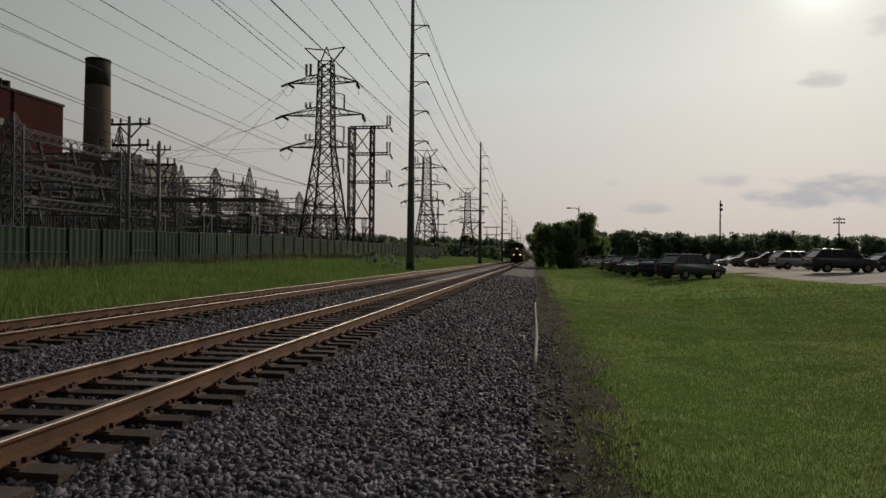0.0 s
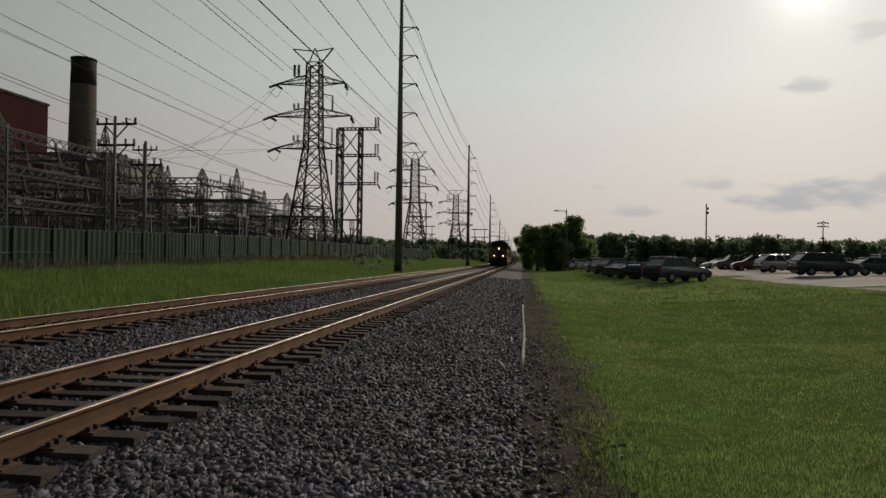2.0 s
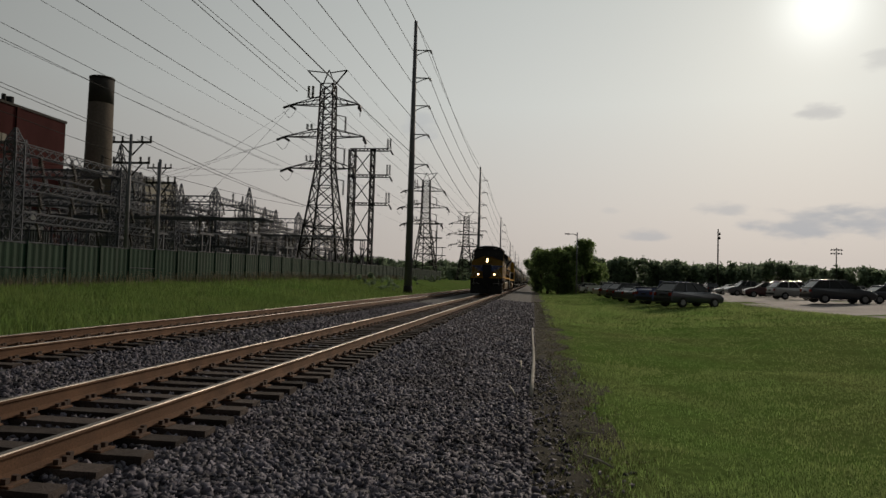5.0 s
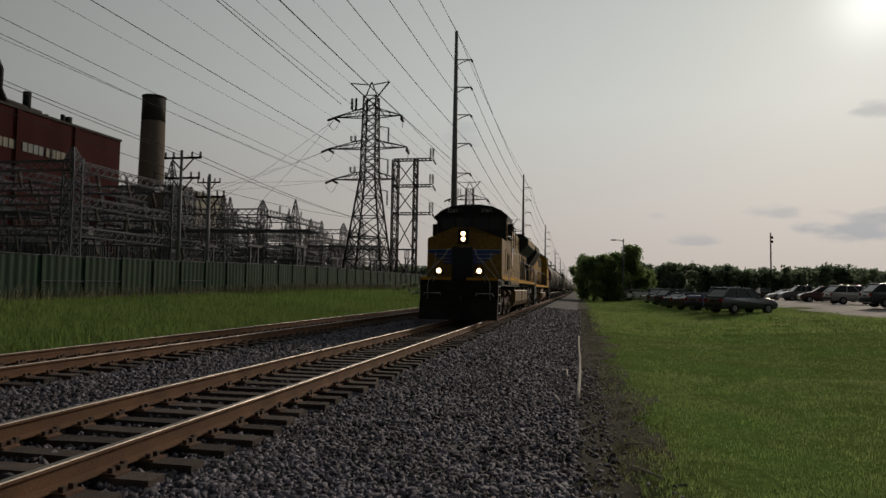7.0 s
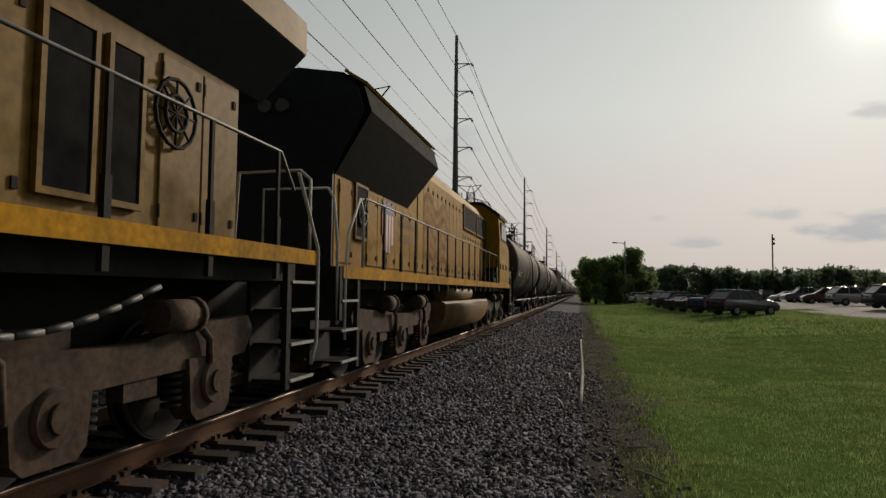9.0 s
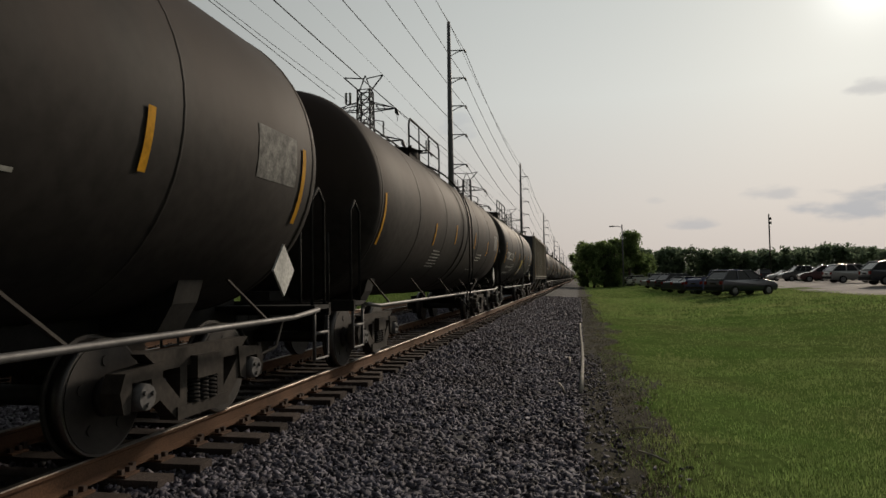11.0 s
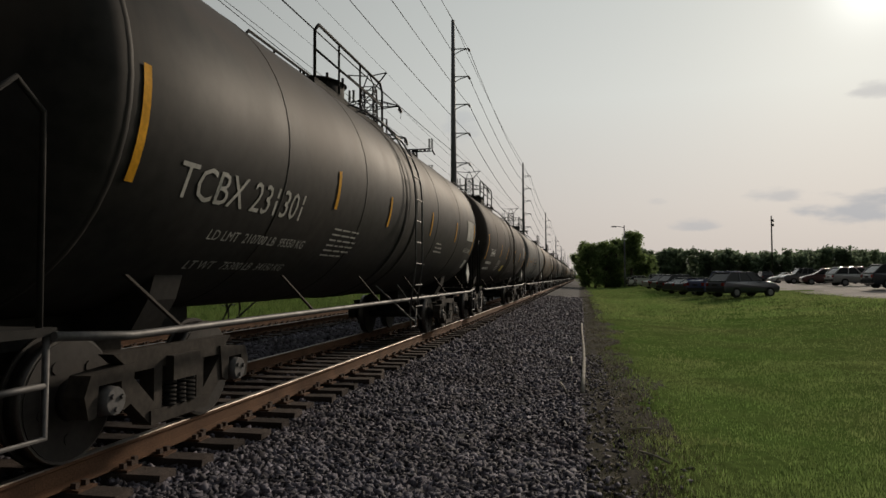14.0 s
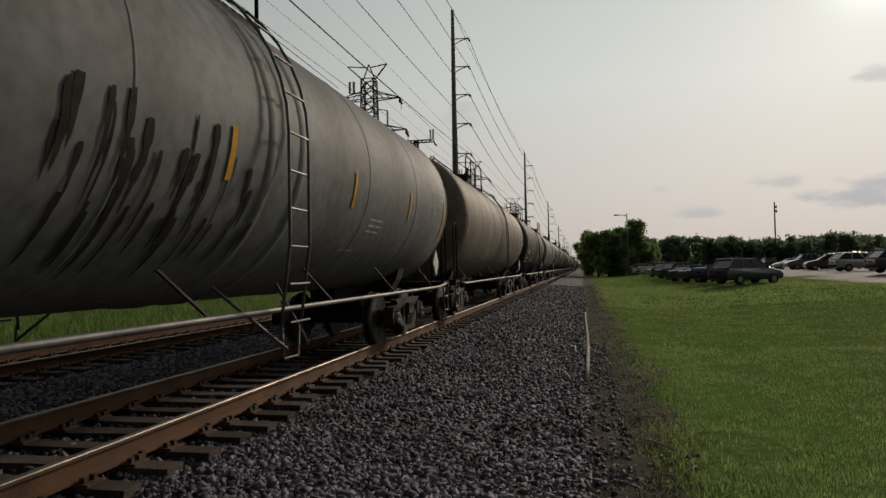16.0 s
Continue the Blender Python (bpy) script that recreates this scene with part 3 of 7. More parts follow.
# ---- the train ----
M.update(
    armour=mat("armour_yellow", (0.27, 0.157, 0.033), 0.58, spec=0.14, vary=0.4, scale=0.6, fine=9, tint=(0.17, 0.10, 0.032), streak=5, bump=0.05),
    armour_2=mat("bright_yellow", (0.44, 0.235, 0.012), 0.62, spec=0.12, vary=0.3, scale=0.5, fine=9, tint=(0.33, 0.165, 0.018), streak=4, bump=0.05),
    orange=mat("orange_stripe", (0.62, 0.30, 0.012), 0.75, spec=0.08, vary=0.4, scale=1.5, fine=14, tint=(0.36, 0.19, 0.03)),
    navy=mat("dark_grey_paint", (0.022, 0.024, 0.033), 0.55, spec=0.3, vary=0.35, scale=1.2, fine=12),
    soot_black=mat("grimy_black", (0.022, 0.0205, 0.0195), 0.8, spec=0.25, vary=0.4, scale=2, fine=14, bump=0.2),
    wing_blue=mat("wing_blue", (0.03, 0.06, 0.25), 0.5, vary=0.2, scale=3, fine=12),
    shield_red=mat("shield_red", (0.42, 0.06, 0.045), 0.5, vary=0.2, scale=3, fine=12),
    number_red=mat("faded_number", (0.24, 0.10, 0.04), 0.65, vary=0.4, scale=3, fine=12),
    white=mat("white_paint", (0.72, 0.71, 0.68), 0.55, vary=0.2, scale=4, fine=20),
    fuel=mat("fuel_tank_paint", (0.20, 0.128, 0.062), 0.55, vary=0.35, scale=0.9, fine=8, tint=(0.14, 0.088, 0.045), streak=2, spec=0.15),
    truck=mat("truck_grime", (0.105, 0.07, 0.05), 0.85, spec=0.2, vary=0.5, scale=3, fine=18, bump=0.3, tint=(0.06, 0.043, 0.034)),
    wheel=mat("wheel_steel", (0.035, 0.029, 0.026), 0.65, metal=0.2, vary=0.4, scale=4, fine=20),
    tread=mat("wheel_tread", (0.16, 0.15, 0.145), 0.4, metal=1.0, vary=0.2),
    screen=mat("dark_screen", (0.011, 0.011, 0.012), 0.85, spec=0.08, vary=0.3, scale=6, fine=60),
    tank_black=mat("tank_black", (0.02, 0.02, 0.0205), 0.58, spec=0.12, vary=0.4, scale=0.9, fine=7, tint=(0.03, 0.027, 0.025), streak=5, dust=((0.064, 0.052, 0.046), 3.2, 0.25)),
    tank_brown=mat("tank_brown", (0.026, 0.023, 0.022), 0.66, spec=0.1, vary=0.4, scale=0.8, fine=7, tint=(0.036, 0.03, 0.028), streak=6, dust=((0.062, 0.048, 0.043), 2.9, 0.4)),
    tank_grey=mat("tank_grey", (0.185, 0.188, 0.196), 0.66, spec=0.12, vary=0.35, scale=0.6, fine=7, tint=(0.125, 0.12, 0.118), streak=7),
    tank_tan=mat("tank_tan", (0.19, 0.155, 0.125), 0.65, spec=0.15, vary=0.4, scale=0.6, fine=7, tint=(0.12, 0.096, 0.077), streak=6),
    hopper=mat("hopper_grey", (0.43, 0.40, 0.345), 0.75, spec=0.15, vary=0.4, scale=1.1, fine=9, tint=(0.27, 0.235, 0.19), streak=7, bump=0.12),
    pipe_grey=mat("handrail_steel", (0.13, 0.125, 0.125), 0.55, metal=0.2, vary=0.35, scale=3, fine=20),
    reflector=mat("yellow_reflector", (0.68, 0.33, 0.012), 0.7, spec=0.08, vary=0.25, scale=5, fine=30),
    letter=mat("white_stencil", (0.70, 0.69, 0.66), 0.75, vary=0.35, scale=4, fine=30),
    letter_dim=mat("faded_stencil", (0.48, 0.47, 0.44), 0.8, vary=0.3, scale=4, fine=30),
    letter_dark=mat("dark_stencil", (0.05, 0.047, 0.045), 0.75, vary=0.3, scale=4, fine=30),
    slogan=mat("faded_slogan", (0.22, 0.115, 0.03), 0.7, vary=0.35, scale=4, fine=30),
    plate_grey=mat("data_plate_print", (0.20, 0.195, 0.185), 0.8, vary=0.6, scale=9, fine=45, tint=(0.07, 0.068, 0.066)),
    # hopper colour darkened to paint in the shade below the body
    hopper_low=mat("hopper_underside_shade", (0.085, 0.075, 0.062), 0.85, vary=0.4, scale=1.2, fine=9, streak=5, spec=0.15),
    stain=mat("spill_stain", (0.024, 0.022, 0.021), 0.85, vary=0.4, scale=2, fine=14, spec=0.05, tint=(0.045, 0.04, 0.037)),
    truck_dark=mat("truck_dark", (0.05, 0.041, 0.034), 0.85, vary=0.4, scale=3, fine=18, bump=0.3, spec=0.3),
    sign_yellow=mat("yellow_placard", (0.60, 0.45, 0.03), 0.55, vary=0.2, scale=5, fine=30),
    lamp_on=mat("lit_headlight", (0.9, 0.85, 0.7), 0.2, vary=0.05, emit=((1.0, 0.64, 0.30), 8.0)),
    win_dark=glass_mat("cab_glass", (0.02, 0.024, 0.028)),
    # car ends, darker and bluer than the hopper's sides
    hopper_end=mat("hopper_end_dark", (0.115, 0.125, 0.155), 0.7, spec=0.25, vary=0.4, scale=1.2, fine=9, tint=(0.075, 0.08, 0.097), streak=4),
    flag_red=mat("faded_flag_red", (0.40, 0.175, 0.045), 0.7, spec=0.08, vary=0.5, scale=3, fine=14),
    flag_pale=mat("faded_flag_pale", (0.43, 0.25, 0.06), 0.7, spec=0.08, vary=0.4, scale=3, fine=14),
    # cab glass in a paler base colour, painting in the bright sky
    win_light=glass_mat("cab_window_sky", (0.06, 0.065, 0.07), 0.12),
)
SPEED = 19.8
MOVERS, ROLLERS = [], []


def text_mesh(body, size):
    cu = bpy.data.curves.new("lettering", "FONT")
    cu.body, cu.size, cu.resolution_u = body, size, 2
    ob = new("lettering", cu)
    bpy.context.view_layer.update()
    me = bpy.data.meshes.new_from_object(ob.evaluated_get(bpy.context.evaluated_depsgraph_get()))
    bpy.data.objects.remove(ob)
    bm = bmesh.new()
    bm.from_mesh(me)
    bpy.data.meshes.remove(me)
    bmesh.ops.triangulate(bm, faces=bm.faces)
    return bm


def letter_flat(parent, body, size, x, y, z, material, face="x", wide=1.0, name="lettering"):
    """Lettering on a flat side (face x: looks to +x; face y: looks to -y)."""
    bm = text_mesh(body, size)
    for v in bm.verts:
        u, w = v.co.x * wide, v.co.y
        v.co = (x, y + u, z + w) if face == "x" else (x + u, y, z + w)
    if face == "x":
        bmesh.ops.recalc_face_normals(bm, faces=bm.faces)
    return part(name, bm, material, parent)


def wrap(bm, R, zc, y, z, out=0.005):
    """Lay a flat drawing (x along, y up) on the side of a lying tank."""
    a0 = math.asin(max(-1, min(1, (z - zc) / R)))
    for v in bm.verts:
        a = a0 + v.co.y / R
        v.co = ((R + out) * math.cos(a), y + v.co.x, zc + (R + out) * math.sin(a))
    return bm


def letter_tank(parent, body, size, R, zc, y, z, material, wide=1.0):
    bm = text_mesh(body, size)
    for v in bm.verts:
        v.co.x *= wide
    return part("lettering", wrap(bm, R, zc, y, z), material, parent)


def bars_tank(parent, R, zc, y, z, w, rows, material, h=0.045, gap=0.10, seed=0):
    r = random.Random(seed)
    bm = bmesh.new()
    for k in range(rows):
        u = 0.0
        while u < w * r.uniform(0.75, 1.0):
            l = r.uniform(0.12, 0.3)
            vs = [bm.verts.new((u, -k * gap, 0)), bm.verts.new((u + l, -k * gap, 0)), bm.verts.new((u + l, -k * gap + h, 0)), bm.verts.new((u, -k * gap + h, 0))]
            bm.faces.new(vs)
            u += l + 0.05
    return part("lettering", wrap(bm, R, zc, y, z), material, parent)


def patch_tank(parent, name, R, zc, y, z, w, h, material, out=0.012, label=""):
    bm = bmesh.new()
    n = 6
    lo = [bm.verts.new((0, -h / 2 + h * k / n, 0)) for k in range(n + 1)]
    hi = [bm.verts.new((w, -h / 2 + h * k / n, 0)) for k in range(n + 1)]
    for k in range(n):
        bm.faces.new((lo[k], hi[k], hi[k + 1], lo[k + 1]))
    return part(name, wrap(bm, R, zc, y, z, out), material, parent, label)


def wheelset(parent, y, r, gauge=0.755):
    bm = bmesh.new()
    cyl(bm, (-1.05, 0, 0), (1.05, 0, 0), 0.085, n=10)
    for sgn in (-1, 1):
        x = sgn * gauge
        cyl(bm, (x - 0.065, 0, 0), (x + 0.065, 0, 0), r, n=32, mi=1)
        cyl(bm, (x - sgn * 0.07, 0, 0), (x - sgn * 0.095, 0, 0), r + 0.028, n=32)
        cyl(bm, (x + sgn * 0.066, 0, 0), (x + sgn * 0.072, 0, 0), r - 0.02, n=32)
        cyl(bm, (x + sgn * 0.07, 0, 0), (x + sgn * 0.12, 0, 0), 0.16, 0.12, n=16)
        for k in range(5):
            a = 2 * math.pi * k / 5
            cyl(bm, (x + sgn * 0.072, math.cos(a) * r * .62, math.sin(a) * r * .62), (x + sgn * 0.08, math.cos(a) * r * .62, math.sin(a) * r * .62), 0.045, n=8)
    ob = part("wheelset", bm, [M["wheel"], M["tread"]], parent, "steel wheels on an axle with bright treads")
    ob.location = (0, y, r)
    return ob


def freight_truck(car, yc, roll):
    """A two-axle truck: cast side frames and bolster, springs, bearing caps, wheelsets."""
    bo = box(bmesh.new(), -1.2, 1.2, -0.2, 0.2, 0.50, 0.70)
    box(bo, -0.3, 0.3, -0.35, 0.35, 0.62, 0.80)
    t = part("truck", bo, M["truck_dark"], car, "grimy cast steel two-axle truck")
    t.location = (0, yc, 0)
    for sgn in (-1, 1):
        bm = bmesh.new()
        a, b = sorted((sgn * 1.0, sgn * 1.13))
        prism(bm, [(-0.85, 0.78), (0.85, 0.78), (0.62, 0.62), (-0.62, 0.62)], a, b, "x")
        for e in (-1, 1):
            prism(bm, [(e * 0.62, 0.70), (e * 1.10, 0.66), (e * 1.16, 0.52), (e * 1.12, 0.36), (e * 1.04, 0.36), (e * 1.02, 0.58), (e * 0.78, 0.58), (e * 0.76, 0.36), (e * 0.66, 0.40)], a - 0.02, b + 0.02, "x")
            prism(bm, [(e * 0.66, 0.62), (e * 0.80, 0.52), (e * 0.42, 0.20), (e * 0.30, 0.30)], a, b, "x")
            box(bm, a, b, min(e * .25, e * .36), max(e * .25, e * .36), 0.28, 0.66)
        box(bm, a - 0.02, b + 0.02, -0.42, 0.42, 0.18, 0.29)
        part("side_frame", bm, M["truck_dark"], t)
    for sgn in (-1, 1):
        sp = bmesh.new()
        for k in (-0.14, 0.0, 0.14):
            for j in range(6):
                cyl(sp, (sgn * 1.12, k, 0.29 + j * 0.036), (sgn * 1.12, k, 0.308 + j * 0.036), 0.058, n=8)
        part("spring", sp, M["soot_black"], t)
        for e in (-0.9, 0.9):
            bc = bmesh.new()
            cyl(bc, (sgn * 1.08, e, 0.457), (sgn * 1.2, e, 0.457), 0.115, 0.10, n=12)
            for q in range(3):
                aa = q * 2.09 + 0.4
                cyl(bc, (sgn * 1.2, e + 0.06 * math.cos(aa), 0.457 + 0.06 * math.sin(aa)), (sgn * 1.22, e + 0.06 * math.cos(aa), 0.457 + 0.06 * math.sin(aa)), 0.02, n=6)
            part("bearing_cap", bc, M["pipe_grey"] if roll else M["truck_dark"], t)
    for e in (-0.9, 0.9):
        w = wheelset(t, e, 0.457)
        if roll:
            ROLLERS.append((w, e, 0.457))
    return t


def coupler(car, y, sgn):
    bm = bmesh.new()
    box(bm, -0.08, 0.08, min(y, y + sgn * 0.7), max(y, y + sgn * 0.7), 0.78, 0.95)
    box(bm, -0.16, 0.16, y - 0.16, y + 0.16, 0.70, 1.02)
    bevel(bm, 0.02)
    part("coupler", bm, M["soot_black"], car)
    hose = bmesh.new()
    pipe(hose, [(0.35, y + sgn * 0.5, 0.8), (0.38, y + sgn * 0.2, 0.45), (0.3, y - sgn * 0.15, 0.35), (0.2, y - sgn * 0.35, 0.5)], 0.025, 6)
    part("air_hose", hose, M["soot_black"], car)


def tank_car(label, L, shell_mat, ladder_y, dome_y, roll=True, R=1.64, zc=2.65, extra=None, seed=0, stencils=True):
    r = random.Random(seed)
    car = thing("tank_car", label, "tank car", group="tank cars of the freight train")
    bm = bmesh.new()
    rings, n = [], 56
    prof = [(R * math.sin(math.pi / 2 * k / 8), -0.52 * math.cos(math.pi / 2 * k / 8)) for k in range(1, 9)]
    prof = prof + [(R, L * k / 12) for k in range(1, 12)] + [(p, L - q) for p, q in prof[::-1]]
    for rad, y in prof:
        rings.append([bm.verts.new((rad * math.cos(2 * math.pi * k / n), y, zc + rad * math.sin(2 * math.pi * k / n))) for k in range(n)])
    for a, b in zip(rings, rings[1:]):
        for k in range(n):
            bm.faces.new((a[k], b[k], b[(k + 1) % n], a[(k + 1) % n]))
    bm.faces.new(rings[0]), bm.faces.new(rings[-1][::-1])
    bmesh.ops.recalc_face_normals(bm, faces=bm.faces)
    part("shell", bm, shell_mat, car, smooth=True)
    for y, w, h in [(0.06, 0.03, .008)] + [(L * f, 0.02, .006) for f in (0.17, 0.34, 0.66, 0.83)] + [(L - 0.06, 0.03, .008), (ladder_y - 0.28, 0.09, .02), (ladder_y + 0.42, 0.09, .02)]:
        sm = bmesh.new()
        ra = [[sm.verts.new(((R + hh) * math.cos(2 * math.pi * k / n), y + yy, zc + (R + hh) * math.sin(2 * math.pi * k / n))) for k in range(n)] for yy, hh in ((-w, 0), (-w * .5, h), (w * .5, h), (w, 0))]
        for a, b in zip(ra, ra[1:]):
            for k in range(n):
                sm.faces.new((a[k], b[k], b[(k + 1) % n], a[(k + 1) % n]))
        bmesh.ops.recalc_face_normals(sm, faces=sm.faces)
        part("shell_band" if w > .05 else "weld_seam", sm, shell_mat, car, smooth=True)
    # stub sills, saddles, end platforms
    for y, s in ((0, 1), (L, -1)):
        fr = bmesh.new()
        a, b = sorted((y - s * 0.8, y + s * 3.0))
        box(fr, -0.22, 0.22, a, b, 0.78, 1.2)
        a, b = sorted((y + s * 1.25, y + s * 1.65))
        prism(fr, [(-0.95, 1.15), (-0.8, 0.9), (0.8, 0.9), (0.95, 1.15), (1.12, 1.72), (0.85, 1.42), (0, 1.2), (-0.85, 1.42), (-1.12, 1.72)], a, b, "y")
        part("stub_sill", fr, M["soot_black"], car)
        pl = bmesh.new()
        a, b = sorted((y - s * 0.85, y - s * 0.35))
        box(pl, -1.48, 1.48, a, b, 1.0, 1.05)
        a, b = sorted((y - s * 0.86, y - s * 0.8))
        box(pl, -1.48, 1.48, a, b, 0.92, 1.07)
        part("end_platform", pl, M["soot_black"], car)
        coupler(car, y - s * 1.15, s)
        for sx in (-1, 1):
            hr = bmesh.new()
            pipe(hr, [(sx * 1.42, y - s * 0.8, 1.05), (sx * 1.42, y - s * 0.8, 2.3), (sx * 1.42, y - s * 0.62, 2.45), (sx * 1.42, y - s * 0.42, 2.3), (sx * 1.42, y - s * 0.42, 1.05)], 0.02, 6)
            pipe(hr, [(sx * 1.1, y - s * 0.82, 1.05), (sx * 1.1, y - s * 0.82, 2.0)], 0.02, 6)
            part("end_handrail", hr, M["soot_black"], car)
            st = bmesh.new()
            pipe(st, [(sx * 1.45, y - s * 0.82, 1.0), (sx * 1.45, y - s * 0.82, 0.42), (sx * 1.45, y - s * 0.4, 0.42), (sx * 1.45, y - s * 0.4, 1.0)], 0.022, 6)
            pipe(st, [(sx * 1.45, y - s * 0.82, 0.72), (sx * 1.45, y - s * 0.4, 0.72)], 0.02, 6)
            part("corner_step", st, M["pipe_grey"], car)
        freight_truck(car, y + s * 1.45, roll)
    # side rails with braces, on both sides
    for sx in (-1, 1):
        hr = bmesh.new()
        pipe(hr, [(sx * 1.5, -0.4, 1.0), (sx * 1.5, 0.3, 0.95), (sx * 1.5, L - 0.3, 0.95), (sx * 1.5, L + 0.4, 1.0)], 0.029, 8)
        part("side_rail", hr, M["pipe_grey"], car)
        for k in range(6):
            y = 0.9 + (L - 1.8) * k / 5
            br = bmesh.new()
            prism(br, [(y - 0.018, 0.95), (y + 0.018, 0.95), (y - 0.36, 1.36), (y - 0.40, 1.36)], min(sx * 1.34, sx * 1.36), max(sx * 1.34, sx * 1.36), "x")
            for v in br.verts:
                v.co.x = sx * (1.5 - (v.co.z - 0.95) * 0.55 + (0.015 if abs(v.co.x) > 1.35 else -0.015))
            part("rail_brace", br, M["truck_dark"], car)
        # ladder following the shell
        lad = bmesh.new()
        for yy in (-0.23, 0.23):
            pts = []
            for k in range(9):
                a = radians(70 - 70 * k / 8)
                pts.append((sx * (R + 0.13) * math.cos(a), ladder_y + yy, zc + (R + 0.13) * math.sin(a)))
            pts += [(sx * (R + 0.13), ladder_y + yy, 1.6), (sx * (R + 0.02), ladder_y + yy, 0.74)]
            pipe(lad, pts, 0.017, 6)
        for k in range(12):
            if k < 6:
                a = radians(64 - 64 * k / 5)
                p = (sx * (R + 0.13) * math.cos(a), zc + (R + 0.13) * math.sin(a))
            else:
                p = (sx * (R + 0.12), zc - 0.36 * (k - 5))
            if p[1] > 0.74:
                cyl(lad, (p[0], ladder_y - 0.23, p[1]), (p[0], ladder_y + 0.23, p[1]), 0.012, n=6)
        pipe(lad, [(sx * (R + 0.02), ladder_y - 0.2, 0.8), (sx * (R + 0.02), ladder_y - 0.17, 0.5), (sx * (R + 0.02), ladder_y + 0.17, 0.5), (sx * (R + 0.02), ladder_y + 0.2, 0.8)], 0.014, 6)
        for yy in (-0.25, 0.25):   # stays out to the side rail
            pipe(lad, [(sx * (R + 0.1), ladder_y + yy, 0.6), (sx * 1.2, ladder_y + yy * 2.6, 1.2)], 0.016, 6)
        part("ladder", lad, M["soot_black"] if shell_mat.name.startswith("tank_brown") else M["pipe_grey"], car)
    # top platform, rails, dome
    top = zc + R
    pf = bmesh.new()
    for k in range(20):
        box(pf, -0.6, 0.6, dome_y - 1.45 + k * 0.18, dome_y - 1.33 + k * 0.18, top + 0.02, top + 0.06)
    for sx in (-0.6, 0.55, -0.05):
        box(pf, sx, sx + 0.05, dome_y - 1.5, dome_y + 2.15, top - 0.04, top + 0.055)
    part("top_platform", pf, M["soot_black"], car)
    for sx in (-1, 1):
        rl = bmesh.new()
        pipe(rl, [(sx * 0.58, dome_y - 1.45, top), (sx * 0.58, dome_y - 1.45, top + 0.78), (sx * 0.58, dome_y - 1.3, top + 0.92), (sx * 0.58, dome_y + 1.95, top + 0.92), (sx * 0.58, dome_y + 2.1, top + 0.78), (sx * 0.58, dome_y + 2.1, top)], 0.026, 6)
        pipe(rl, [(sx * 0.58, dome_y - 1.45, top + 0.5), (sx * 0.58, dome_y + 2.1, top + 0.5)], 0.018, 6)
        for q in (-0.4, 0.7):
            cyl(rl, (sx * 0.58, dome_y + q, top), (sx * 0.58, dome_y + q, top + 0.92), 0.02, n=6)
        part("top_rail", rl, M["soot_black"], car)
    dm = bmesh.new()
    cyl(dm, (0, dome_y, top - 0.15), (0, dome_y, top + 0.36), 0.5, n=24)
    cyl(dm, (0, dome_y, top + 0.36), (0, dome_y, top + 0.44), 0.55, 0.4, n=24)
    for k in range(8):
        a = k * math.pi / 4
        cyl(dm, (0.5 * math.cos(a), dome_y + 0.5 * math.sin(a), top + 0.3), (0.5 * math.cos(a), dome_y + 0.5 * math.sin(a), top + 0.47), 0.025, n=6)
    cyl(dm, (0, dome_y + 0.85, top - 0.1), (0, dome_y + 0.85, top + 0.25), 0.12, n=12)
    part("manway", dm, M["soot_black"], car, smooth=False)
    # reflective strips
    for f in (0.012, 0.265, 0.42, 0.62, 0.8, 0.982):
        patch_tank(car, "reflector_strip", R, zc, L * f - (0.0 if f < 0.9 else 0.1), zc - r.uniform(0.25, 0.4), 0.085, 0.46 if 0.1 < f < 0.9 else 0.8, M["reflector"])
    if stencils:
        bars_tank(car, R, zc, ladder_y - 3.3, zc - 0.72, 0.9, 6, M["letter_dim"], h=0.022, gap=0.075, seed=seed + 1)
    bars_tank(car, R, zc, L * 0.68, zc - 0.62, 0.7, 3, M["letter_dim"], h=0.03, gap=0.09, seed=seed + 2)
    bars_tank(car, R, zc, L * 0.64, zc - 1.05, 0.5, 1, M["letter_dim"], h=0.02, seed=seed + 3)
    patch_tank(car, "data_plate", R, zc, L - 1.35, zc - 0.1, 0.85, 0.5, M["plate_grey"], 0.004, "grey printed data plate")
    # hazard diamond in its holder
    hz = bmesh.new()
    prism(hz, [(L - 0.75, 1.45), (L - 0.5, 1.72), (L - 0.25, 1.45), (L - 0.5, 1.18)], 1.47, 1.49, "x")
    part("hazard_placard", hz, M["letter"], car, "white diamond hazard placard")
    if extra:
        extra(car, R, zc, L)
    return car


